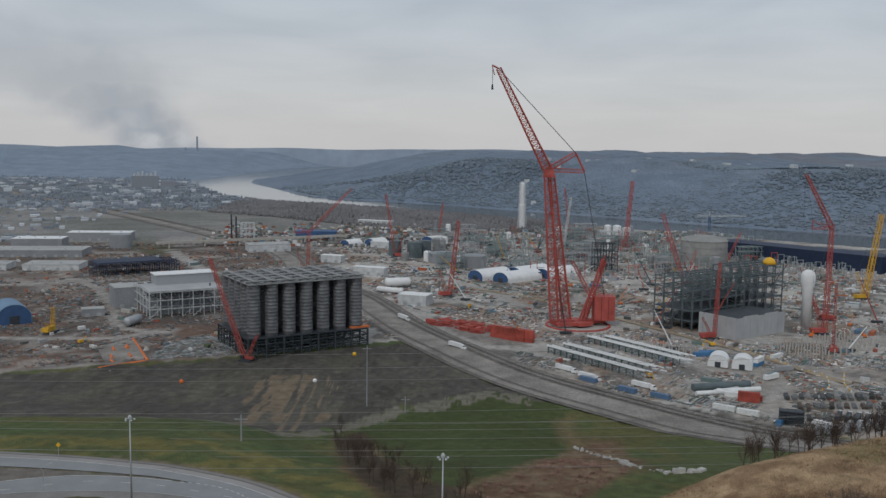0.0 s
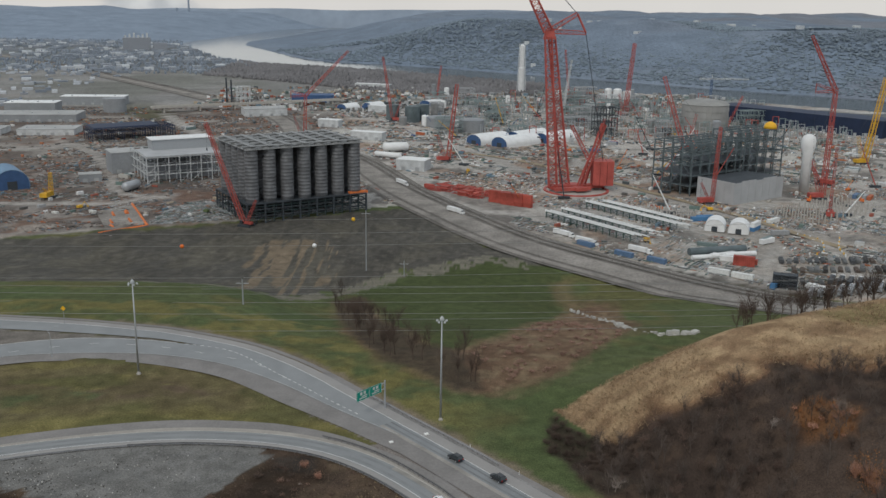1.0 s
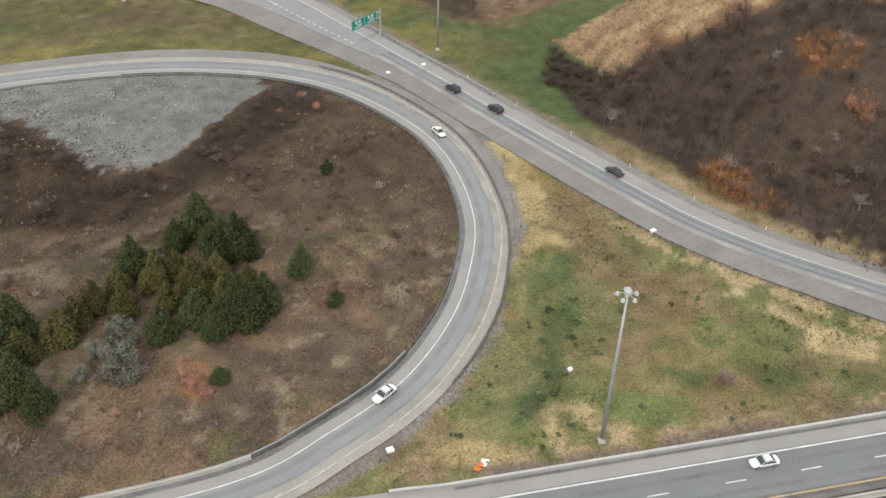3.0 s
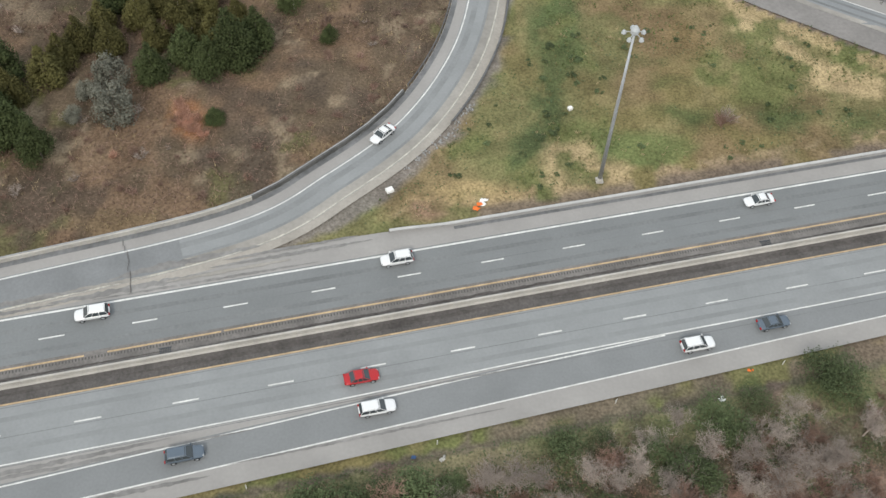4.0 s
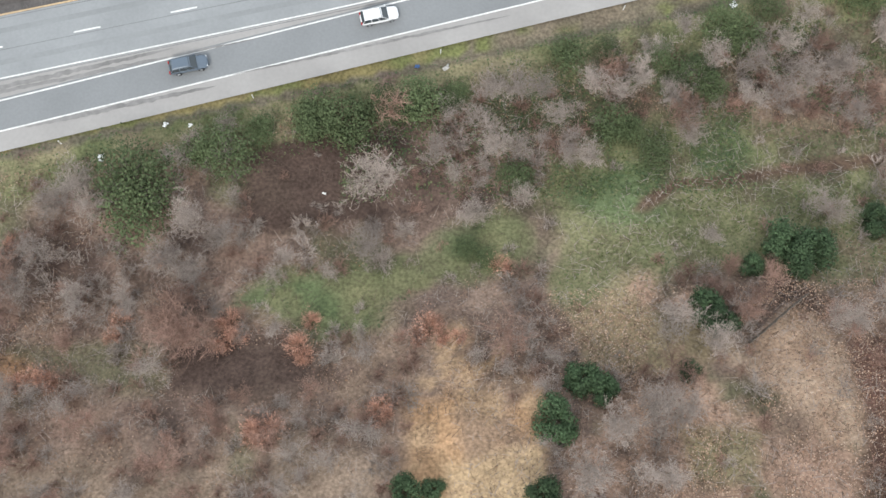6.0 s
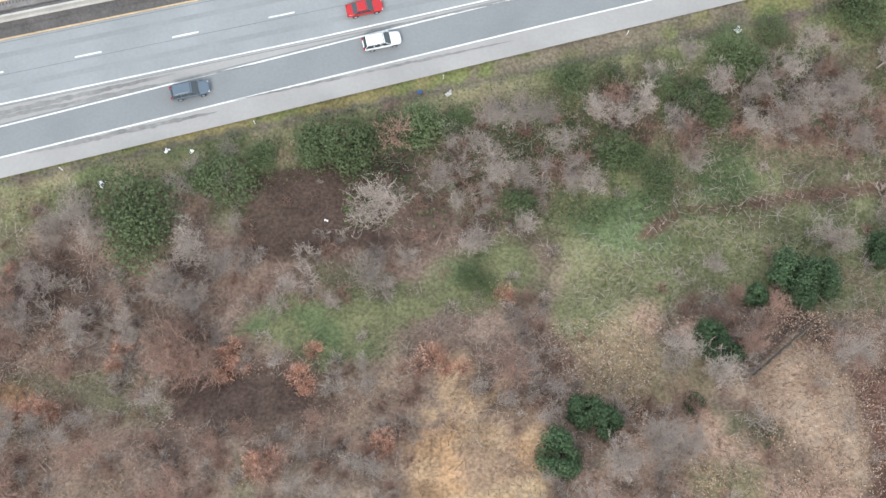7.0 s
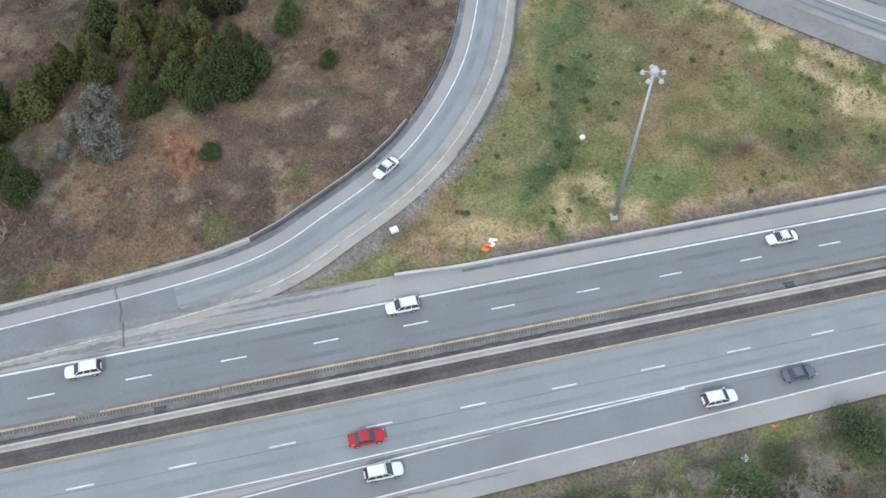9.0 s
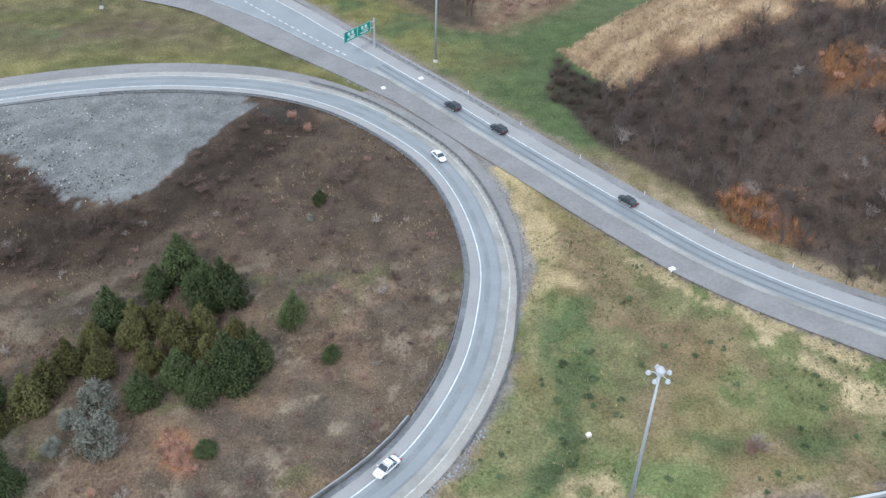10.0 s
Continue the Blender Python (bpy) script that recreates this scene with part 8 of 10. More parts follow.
def hill_ok(x, y):
    l = (x - 41) * .917 + (y - 233) * .398
    m = (x - 41) * .398 - (y - 233) * .917
    return in_poly(x, y, HILL_FOOT) and m > hill_lim(l) + 1 + 12 * (noise_at(x, y, 12, 51) - 0.5)


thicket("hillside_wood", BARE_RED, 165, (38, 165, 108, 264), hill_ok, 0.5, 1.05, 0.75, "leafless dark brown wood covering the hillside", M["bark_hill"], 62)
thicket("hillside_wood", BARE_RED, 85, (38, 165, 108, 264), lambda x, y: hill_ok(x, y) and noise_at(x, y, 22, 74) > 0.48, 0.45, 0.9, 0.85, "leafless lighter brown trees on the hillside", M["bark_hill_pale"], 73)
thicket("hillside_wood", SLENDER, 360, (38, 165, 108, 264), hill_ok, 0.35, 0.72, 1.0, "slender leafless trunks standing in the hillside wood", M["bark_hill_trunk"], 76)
thicket("hillside_wood", BARE_LITE, 26, (38, 165, 120, 264), hill_ok, 0.5, 0.9, 0.75, "leafless grey trees among the hillside wood", M["bark"], 63)
CORNER = [(37, 238), (33, 214), (41, 204), (62, 198), (62, 216), (47, 222)]
thicket("hillside_wood", SHRUB_RED, 70, (32, 63, 196, 240), lambda x, y: in_poly(x, y, CORNER), 0.7, 1.3, 0.8, "dark leafless brush at the hill's foot", M["bark_hill"], 69)
scatter(["orange"], 9, (62, 80, 153, 176), lambda x, y: hill_ok(x, y) and in_poly(x, y, ORANGE_PATCHES[0]), 0.5, 1.15, "orange-leaved shrubs on the hillside", 0.8)
scatter(["orange"], 8, (90, 107, 188, 209), lambda x, y: hill_ok(x, y) and in_poly(x, y, ORANGE_PATCHES[1]), 0.5, 1.05, "orange-leaved shrubs on the hillside", 0.8)
for i in range(46):
    l_ = 62 + 95 * i / 45
    m_ = vr.uniform(-9, 0)
    x, y = 41 + l_ * 0.917 + m_ * 0.398 + vr.uniform(-1, 1), 233 + l_ * 0.398 - m_ * 0.917
    s = vr.uniform(0.8, 1.2)
    plant("slender", x, y, s, s, label="slender leafless tree on the hill's crest", group="trees on the hill's crest")
HOLLOW = [(-45, 446), (-27, 322), (-12, 281), (0, 273), (11, 255), (20, 258), (12, 298), (-1, 303), (-14, 360), (-30, 457)]
for i in range(150):
    x, y = vr.uniform(-45, 22), vr.uniform(255, 455)
    if in_poly(x, y, HOLLOW):
        s = vr.uniform(0.6, 1.1)
        plant("slender", x, y, s, s, label="leafless dark tree in the grassy hollow", group="bare trees in the hollow")
BOWL = [(14, 290), (26, 257), (42, 268), (60, 296), (76, 326), (66, 400), (48, 366), (34, 322)]
thicket("bare_thicket", SHRUB_RED, 150, (12, 80, 256, 402), lambda x, y: in_poly(x, y, BOWL), 0.5, 1.2, 0.6, "rusty leafless scrub in the hollow", M["bark_red"], 70)
for x, y, s in ((98.5, 176, 1.6), (97, 179, 1.2), (99, 173.5, 1.2)):
    plant("orange", x, y, s, s * 1.5, label="tall shrub with rust-orange leaves", group="orange-leaved shrubs on the hillside")


plant("shrub_red", 50.4, 102.0, 1.5, 1.1, label="leafless reddish shrub in the grass between the ramps")
plant("shrub", 51.2, 103.4, 1.2, 1.0, label="leafless grey shrub in the grass between the ramps")
for x, y, s in ((32.2, 113.2, 0.3), (31.3, 109.8, 0.34), (44.7, 107.8, 0.26), (50, 126.1, 0.24), (51.7, 124.5, 0.26), (59.1, 107, 0.22), (67.2, 105, 0.26), (72.1, 105.7, 0.24), (51.7, 107.7, 0.24), (24, 121, 0.4), (28, 118, 0.42), (27, 114, 0.36), (29, 124, 0.36), (23, 101, 0.4), (20.5, 99.5, 0.38), (17.5, 96, 0.34), (22, 105, 0.32), (42.5, 102.5, 0.3), (44, 104.5, 0.26)):
    plant("tussock", x, y, s, s * 0.45, group="low dark tussocks between the ramps")


# brush, tussocks and grass: too many to count
def tufts(name, n, box, keep, h0, h1, w, blades, mat, label, seed, lean=0.6):
    rs = np.random.RandomState(seed)
    x = rs.uniform(box[0], box[1], n)
    y = rs.uniform(box[2], box[3], n)
    k = keep(x, y)
    x, y = x[k], y[k]
    m = len(x)
    z = height(x, y)
    # the sheet's small unevenness is followed closely enough by sinking the roots
    x, y, z = (np.repeat(a, blades) for a in (x, y, z))
    q = len(x)
    a = rs.rand(q) * 2 * np.pi
    le = rs.rand(q) * lean
    h = rs.uniform(h0, h1, q)
    p0 = np.stack([x + rs.normal(0, w * 3, q), y + rs.normal(0, w * 3, q), z - 0.1], 1)
    tip = p0 + np.stack([np.cos(a) * le * h, np.sin(a) * le * h, h], 1)
    s = np.stack([-np.sin(a), np.cos(a), np.zeros(q)], 1) * (w * rs.uniform(0.6, 1.4, q))[:, None]
    v = np.stack([p0 - s, p0 + s, tip], 1).reshape(-1, 3)
    return tagged(new(name, quick_mesh(name, v, np.arange(3 * q).reshape(-1, 3), mat)), label, "undergrowth", kind="stuff")


M["tuft_brown"] = material("brown_stems", (0.18, 0.125, 0.095), 0.95, var=0.3, scale=0.2, fine=0.2, fine_scale=3, island=0.45)
M["tuft_tan"] = material("bleached_grass", (0.36, 0.28, 0.165), 0.95, var=0.25, scale=0.2, fine=0.2, fine_scale=3, island=0.3)
M["tuft_crest"] = material("weathered_tall_grass", (0.33, 0.235, 0.145), 0.95, var=0.3, scale=0.12, fine=0.2, fine_scale=3, island=0.35)
M["tuft_green"] = material("green_tussocks", (0.085, 0.115, 0.038), 0.95, var=0.35, scale=0.2, fine=0.2, fine_scale=3, island=0.4)
M["tuft_olive"] = material("olive_grass", (0.17, 0.155, 0.07), 0.95, var=0.3, scale=0.2, fine=0.2, fine_scale=3, island=0.35)


def k_slope(x, y):
    v = -x * SH + y * CH
    return (v < 42) & ~inside(x, y, STRIP) & (fbm(x, y, 8, 12) > 0.36) & ~(inside(x, y, HOLLOWS[0]) | inside(x, y, HOLLOWS[1]))


def k_loop(x, y):
    d = np.min([np.hypot(x - a, y - b) for a, b in LOOP[::3]], axis=0)
    return inside(x, y, [(-160, 72)] + LOOP[::6] + [(-160, 204)]) & (d > 6) & ~inside(x, y, PIT) & (-x * SH + y * CH > 84)


def k_hill(x, y):
    l = (x - 41) * .917 + (y - 233) * .398
    m = (x - 41) * .398 - (y - 233) * .917
    return inside(x, y, HILL_FOOT) & (m > hill_lim(l))


def k_crest(x, y):
    l = (x - 41) * .917 + (y - 233) * .398
    m = (x - 41) * .398 - (y - 233) * .917
    return (l > 2) & (m > -9) & (m < hill_lim(l)) & (x < 170)


def k_tri(x, y):
    d = np.min([np.hypot(x - a, y - b) for a, b in LOOP[::3]], axis=0)
    e = np.min([np.hypot(x - a, y - b) for a, b in UPPER[::3]], axis=0)
    v = -x * SH + y * CH
    return (v > 82) & (d > 6.5) & (e > 11) & ~inside(x, y, [(-160, 72)] + LOOP[::6] + [(-160, 204)]) & ~inside(x, y, WL[::3] + [(-420, 340), (-420, 1200), (700, 1200), (700, 100)])


tufts("brush", 9000, (-66, 70, -20, 56), k_slope, 0.3, 1.3, 0.022, 9, M["tuft_brown"], "matted brown stems and leaf litter", 1, 1.2)
tufts("brush", 8000, (-110, 16, 78, 130), k_loop, 0.15, 0.6, 0.028, 9, M["tuft_brown"], "matted brown brush inside the loop", 2, 1.0)
tufts("brush", 8000, (-150, 16, 124, 222), k_loop, 0.3, 1.0, 0.03, 7, M["bark_hill_pale"], "matted dark brush inside the loop", 21, 1.0)
tufts("dry_grass", 7000, (-150, 16, 78, 222), lambda x, y: k_loop(x, y) & (fbm(x, y, 10, 9) > 0.55), 0.3, 0.8, 0.035, 6, M["tuft_tan"], "bleached grass tufts inside the loop", 6, 1.2)
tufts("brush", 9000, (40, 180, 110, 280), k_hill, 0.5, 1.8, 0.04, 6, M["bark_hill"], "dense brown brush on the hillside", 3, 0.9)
M["tuft_orange"] = material("orange_leaved_stems", (0.27, 0.125, 0.055), 0.95, var=0.35, scale=0.15, fine=0.2, fine_scale=3, island=0.4)
tufts("orange_brush", 1500, (60, 110, 150, 212), lambda x, y: (inside(x, y, ORANGE_PATCHES[0]) | inside(x, y, ORANGE_PATCHES[1])) & (fbm(x, y, 5, 67) > 0.4), 0.6, 2.6, 0.07, 12, M["tuft_orange"], "orange-leaved brush on the hillside", 31, 0.7)
tufts("dry_grass", 15000, (35, 180, 215, 300), k_crest, 0.35, 1.0, 0.06, 5, M["tuft_crest"], "bleached tall grass on the hill's crest", 4, 1.3)
tufts("grass", 12000, (-20, 130, 80, 190), lambda x, y: k_tri(x, y), 0.15, 0.5, 0.035, 5, M["tuft_olive"], "rough olive winter grass between the ramps", 5, 1.2)
tufts("grass", 6000, (-6, 120, 82, 160), lambda x, y: k_tri(x, y) & (fbm(x, y, 9, 51) > 0.54), 0.2, 0.7, 0.045, 7, M["tuft_green"], "green tussocks between the ramps", 7, 1.0)
TRACK = [(60, 33.2), (45.9, 32.1), (36.8, 30.9), (30.7, 30.4), (26.2, 27.6), (25, 25.2), (27.5, 25.4), (31.2, 28.6), (37.3, 28.9), (45.6, 29.8), (60, 30.6)]
tufts("grass", 9000, (-30, 66, 5, 44), lambda x, y: (inside(x, y, STRIP) & ~inside(x, y, TRACK) & (fbm(x, y, 6, 63) > 0.42)) | ((-x * SH + y * CH > 38) & (-x * SH + y * CH < 44.5)), 0.12, 0.45, 0.03, 6, M["tuft_green"], "low green grass along the slope and verge", 8, 1.2)
tufts("dry_grass", 3500, (-10, 120, 80, 175), lambda x, y: k_tri(x, y) & ((fbm(x, y, 7, 61) > 0.60) | (np.hypot(x - 29, y - 90.5) < 6)), 0.2, 0.6, 0.045, 7, M["tuft_tan"], "bleached grass tufts between the ramps", 9, 1.3)


def leaf_litter(n, box, keep, size, mat, label, seed, name="leaf_litter"):
    """Fallen leaves lying at all angles on the ground."""
    rs = np.random.RandomState(seed)
    x, y = rs.uniform(box[0], box[1], n), rs.uniform(box[2], box[3], n)
    k = keep(x, y)
    x, y = x[k], y[k]
    q = len(x)
    z = height(x, y) + rs.uniform(0.0, 0.5, q)
    nrm = rs.normal(0, 0.45, (q, 3)) + np.array([0, 0, 1.0])
    nrm /= np.linalg.norm(nrm, axis=1)[:, None]
    a = np.cross(nrm, rs.normal(0, 1, (q, 3)))
    a /= np.linalg.norm(a, axis=1)[:, None]
    c = np.cross(nrm, a)
    s = (size * rs.uniform(0.5, 1.4, q))[:, None]
    p = np.stack([x, y, z], 1)
    v = np.stack([p - a * s, p - c * s * 0.6, p + a * s, p + c * s * 0.6], 1).reshape(-1, 3)
    return tagged(new(name, quick_mesh(name, v, np.arange(4 * q).reshape(-1, 4), mat)), label, "leaf litter", kind="stuff")


M["litter_leaf"] = palette("fallen_leaves", [(0.36, 0.225, 0.155), (0.27, 0.165, 0.115), (0.19, 0.125, 0.095), (0.44, 0.31, 0.225), (0.31, 0.175, 0.105), (0.145, 0.10, 0.08), (0.38, 0.27, 0.20), (0.24, 0.15, 0.11)], 0.9)
M["litter_pale"] = palette("pale_fallen_leaves", [(0.48, 0.34, 0.25), (0.42, 0.28, 0.20), (0.36, 0.225, 0.155), (0.52, 0.40, 0.31), (0.40, 0.25, 0.165), (0.30, 0.20, 0.14)], 0.9)
M["litter_orange"] = palette("orange_fallen_leaves", [(0.46, 0.20, 0.075), (0.38, 0.16, 0.07), (0.30, 0.14, 0.075), (0.50, 0.25, 0.10), (0.22, 0.12, 0.075)], 0.9)
M["litter_dark"] = palette("dark_fallen_leaves", [(0.16, 0.105, 0.08), (0.11, 0.078, 0.06), (0.21, 0.14, 0.105), (0.135, 0.105, 0.075), (0.18, 0.125, 0.085), (0.25, 0.18, 0.13)], 0.9)
M["clover"] = palette("low_green_plants", [(0.075, 0.105, 0.042), (0.055, 0.085, 0.036), (0.10, 0.125, 0.055), (0.14, 0.145, 0.075), (0.065, 0.10, 0.05)], 0.9)


leaf_litter(90000, (-66, 70, -20, 46), lambda x, y: k_slope(x, y) & ((x > 12) | (fbm(x, y, 12, 57) > 0.5) | (y < 8)), 0.085, M["litter_leaf"], "drifts of pinkish-brown fallen leaves on the slope", 41)
leaf_litter(40000, (-66, 70, -20, 50), k_slope, 0.09, M["litter_dark"], "dark wet fallen leaves under the scrub", 42)
leaf_litter(30000, (-60, 68, 6, 56), lambda x, y: (inside(x, y, STRIP) & ~inside(x, y, TRACK) & (fbm(x, y, 8, 59) > 0.46)) | ((-x * SH + y * CH > 36.5) & (-x * SH + y * CH < 44.6) & (fbm(x, y, 6, 60) > 0.35)), 0.14, M["clover"], "low green plants and grass on the verge", 43, "ground_plants")
leaf_litter(26000, (-10, 66, 28, 54), lambda x, y: (-x * SH + y * CH < 40) & (fbm(x, y, 9, 51) > 0.42), 0.16, M["clover"], "low green undergrowth beneath the bare scrub", 46, "ground_plants")
leaf_litter(16000, (-28, 64, 8, 42), lambda x, y: inside(x, y, STRIP) & (x > 13) & (fbm(x, y, 7, 64) > 0.5), 0.075, M["litter_dark"], "brown leaves blown over the green strip", 47)
leaf_litter(30000, (14, 56, -18, 16), lambda x, y: fbm(x, y, 9, 65) > 0.42, 0.085, M["litter_pale"], "thick pale pinkish-brown leaves on the bank", 48)
leaf_litter(9000, (60, 90, 158, 186), lambda x, y: ((x - 74) / 7) ** 2 + ((y - 171) / 5) ** 2 + (fbm(x, y, 4, 66) - 0.5) * 3 < 0.8, 0.11, M["litter_orange"], "bright orange leaves under the hillside trees", 49)
leaf_litter(34000, (-140, 14, 84, 205), lambda x, y: k_loop(x, y) & ~inside(x, y, SHADE), 0.11, M["litter_dark"], "dark fallen leaves and stems inside the loop", 44)
leaf_litter(16000, (-10, 120, 82, 175), lambda x, y: k_tri(x, y) & (fbm(x, y, 11, 58) > 0.48), 0.16, M["clover"], "low green plants between the ramps", 45, "ground_plants")
def fallen_twigs(n, box, keep, mat, label, seed):
    """Thin dead sticks lying and leaning over the ground."""
    rs = np.random.RandomState(seed)
    x, y = rs.uniform(box[0], box[1], n), rs.uniform(box[2], box[3], n)
    k = keep(x, y)
    x, y = x[k], y[k]
    q = len(x)
    a, l = rs.rand(q) * 6.283, rs.uniform(0.5, 2.2, q)
    p = np.stack([x, y, height(x, y) + rs.uniform(0.05, 0.5, q)], 1)
    tip = p + np.stack([np.cos(a) * l, np.sin(a) * l, rs.uniform(-0.1, 0.9, q)], 1)
    s = np.stack([-np.sin(a), np.cos(a), np.zeros(q)], 1) * rs.uniform(0.015, 0.035, q)[:, None]
    v = np.stack([p - s, p + s, tip], 1).reshape(-1, 3)
    return tagged(new("fallen_twigs", quick_mesh("fallen_twigs", v, np.arange(3 * q).reshape(-1, 3), mat)), label, "twigs", kind="stuff")


fallen_twigs(16000, (-66, 70, -20, 46), lambda x, y: (-x * SH + y * CH < 40) & ~(inside(x, y, STRIP) & (x < 14)) & ~inside(x, y, HOLLOWS[0]) & ~inside(x, y, HOLLOWS[1]) & (fbm(x, y, 7, 71) > 0.4), M["bark"], "pale dead sticks strewn over the slope", 51)
fallen_twigs(9000, (-66, 70, -20, 46), lambda x, y: (-x * SH + y * CH < 40) & (fbm(x, y, 9, 73) > 0.46), M["bark_dark"], "dark dead sticks strewn over the slope", 52)
fallen_twigs(4500, (-120, 14, 84, 132), lambda x, y: k_loop(x, y), M["bark_red"], "brown dead stems inside the loop", 53)
scatter(["tussock"], 60, (6, 84, 88, 152), lambda x, y: bool(k_tri(np.array([x]), np.array([y]))[0]) and noise_at(x, y, 11, 58) > 0.46, 0.12, 0.3, "low dark tussocks between the ramps", 0.4)

# ---- construction site: buildings ----
def arch_tent(x, y, w, l, h, rz, roof, end, label, name="storage_tent", group="fabric tents"):
    """Barrel-roofed fabric hall; its length runs along the turned x."""
    r = thing(name, (x, y, ground_z(x, y)), label, "tent", group, rz=rz)
    n = 12
    arc = [(-w / 2, 0), (-w / 2, h * 0.3)] + [(-w / 2 * math.cos(math.pi * i / n), h * 0.3 + h * 0.7 * math.sin(math.pi * i / n)) for i in range(1, n)] + [(w / 2, h * 0.3), (w / 2, 0)]
    b = Build()
    k = len(arc)
    for s0, s1 in ((1.0, 0.98),):
        vs = [(xx, p[0] * s, p[1] * s) for s in (1.0, 0.97) for xx in (-l / 2, l / 2) for p in arc]
        fs = [(i, i + 1, k + i + 1, k + i) for i in range(k - 1)] + [(2 * k + i + 1, 2 * k + i, 3 * k + i, 3 * k + i + 1) for i in range(k - 1)]
        fs += [(i + 1, i, 2 * k + i, 2 * k + i + 1) for i in range(k - 1)] + [(k + i, k + i + 1, 3 * k + i + 1, 3 * k + i) for i in range(k - 1)]
        b.add(vs, fs)
    part("roof", b, M[roof], r, smooth=False)
    for sx in (-1, 1):
        b = Build()
        b.add([(sx * (l / 2 - 0.3), p[0] * 0.96, p[1] * 0.96) for p in arc], [tuple(range(k))])
        e = part("end_wall", b, M[end], r)
        b = Build()
        b.box((sx * (l / 2 - 0.2), 0, 0), (0.3, w * 0.28, h * 0.42))
        part("door", b, M["dark_steel"], e)
    return r


def flat_hall(x, y, w, l, h, rz, roof, wall, label, name="warehouse", bands=0, vents=0):
    """Flat-roofed hall with parapet, door openings, and roof vents."""
    r = thing(name, (x, y, ground_z(x, y)), label, "building", rz=rz)
    b = Build(); b.box((0, 0, -1), (l, w, h + 1)); part("wall", b, M[wall], r)
    b = Build(); b.box((0, 0, h + 0.004), (l + 0.6, w + 0.6, 0.5)); part("roof", b, M[roof], r)
    for i in range(vents):
        b = Build(); b.box((-l / 2 + l * (i + 0.5) / vents, (0.2 if i % 2 else -0.2) * w, h + 0.5), (2.2, 1.8, 1.2), 0, 0.8); part("roof_vent", b, M["galvan"], r)
    nd = max(2, int(l / 12))
    for i in range(nd):
        b = Build(); b.box((-l / 2 + l * (i + 0.5) / nd, -w / 2 - 0.06, 0.1), (3.6, 0.15, min(3.2, h * 0.5))); part("door", b, M["far_grey"], r)
    for i in range(bands):
        b = Build(); b.box((0, -w / 2 - 0.05, h * (0.72 + 0.1 * i)), (l * 0.96, 0.12, h * 0.07)); part("window_band", b, M["car_glass"], r)
    return r


def steel_frame(x, y, nx, ny, levels, bx, by, rz, mat, label, brace=0.5, seed=1, name="plant_structure", size=0.55, decks=()):
    """Open frame: each column and floor its own part."""
    r = thing(name, (x, y, ground_z(x, y)), label, "steelwork", rz=rz)
    rs = random.Random(seed)
    H = levels[-1]
    col = Build(); col.box((0, 0, -0.5), (size, size, H + 0.5)); col_me = col.mesh("column", M[mat])
    for i in range(nx + 1):
        for j in range(ny + 1):
            o = part("column", col_me, None, r)
            o.matrix_basis = pose(i * bx, j * by, 0)
    for k, z in enumerate(levels):
        b = Build()
        for i in range(nx + 1):
            b.box((i * bx, ny * by / 2, z - size), (size * 0.8, ny * by, size))
        for j in range(ny + 1):
            b.box((nx * bx / 2, j * by, z - size - 0.01), (nx * bx, size * 0.8, size))
        for i in range(nx):
            for j in range(2):
                b.box(((i + 0.5) * bx, (0.3 + 0.4 * j) * ny * by, z - 0.3), (bx, 0.25, 0.3))
        part("floor_beam_grid", b, M[mat], r)
    b = Build()
    zs = [0] + list(levels)
    for z0, z1 in zip(zs[:-1], zs[1:]):
        for i in range(nx):
            if rs.random() < brace:
                b.bar((i * bx, 0, z0), ((i + 1) * bx, 0, z1), 0.22)
            if rs.random() < brace:
                b.bar(((i + 1) * bx, ny * by, z0), (i * bx, ny * by, z1), 0.22)
        for j in range(ny):
            if rs.random() < brace:
                b.bar((0, j * by, z0), (0, (j + 1) * by, z1), 0.22)
            if rs.random() < brace:
                b.bar((nx * bx, j * by, z0), (nx * bx, (j + 1) * by, z1), 0.22)
    if b.f:
        tagged(part("bracing", b, M[mat], r), kind="stuff")
    for z, fx0, fx1 in decks:
        b = Build(); b.box((nx * bx * (fx0 + fx1) / 2, ny * by / 2, z), (nx * bx * (fx1 - fx0), ny * by * 0.94, 0.25)); part("deck", b, M["dark_steel"], r)
    return r


def tank(x, y, rad, h, mat, label, name="storage_tank", dome=0.25, ribs=6):
    r = thing(name, (x, y, ground_z(x, y)), label, "tank")
    b = Build()
    prof = [(rad, -0.5)]
    for i in range(ribs):
        z = h * (i + 1) / ribs
        prof += [(rad, z - 0.5), (rad * 1.02, z - 0.4), (rad * 1.02, z)]
    b.turn((0, 0, 0), prof, 28); part("shell", b, M[mat], r, smooth=False)
    b = Build(); b.turn((0, 0, h), [(rad * 1.03, 0), (rad * 0.9, rad * dome * 0.45), (rad * 0.5, rad * dome * 0.85), (0.3, rad * dome)], 28); part("roof", b, M[mat], r)
    b = Build()
    for k in range(12):
        b.bar((rad * 1.02 * math.cos(k * 0.52), rad * 1.02 * math.sin(k * 0.52), h), (rad * 1.02 * math.cos(k * 0.52), rad * 1.02 * math.sin(k * 0.52), h + 1.2), 0.1)
    part("railing", b, M["galvan"], r)
    return r


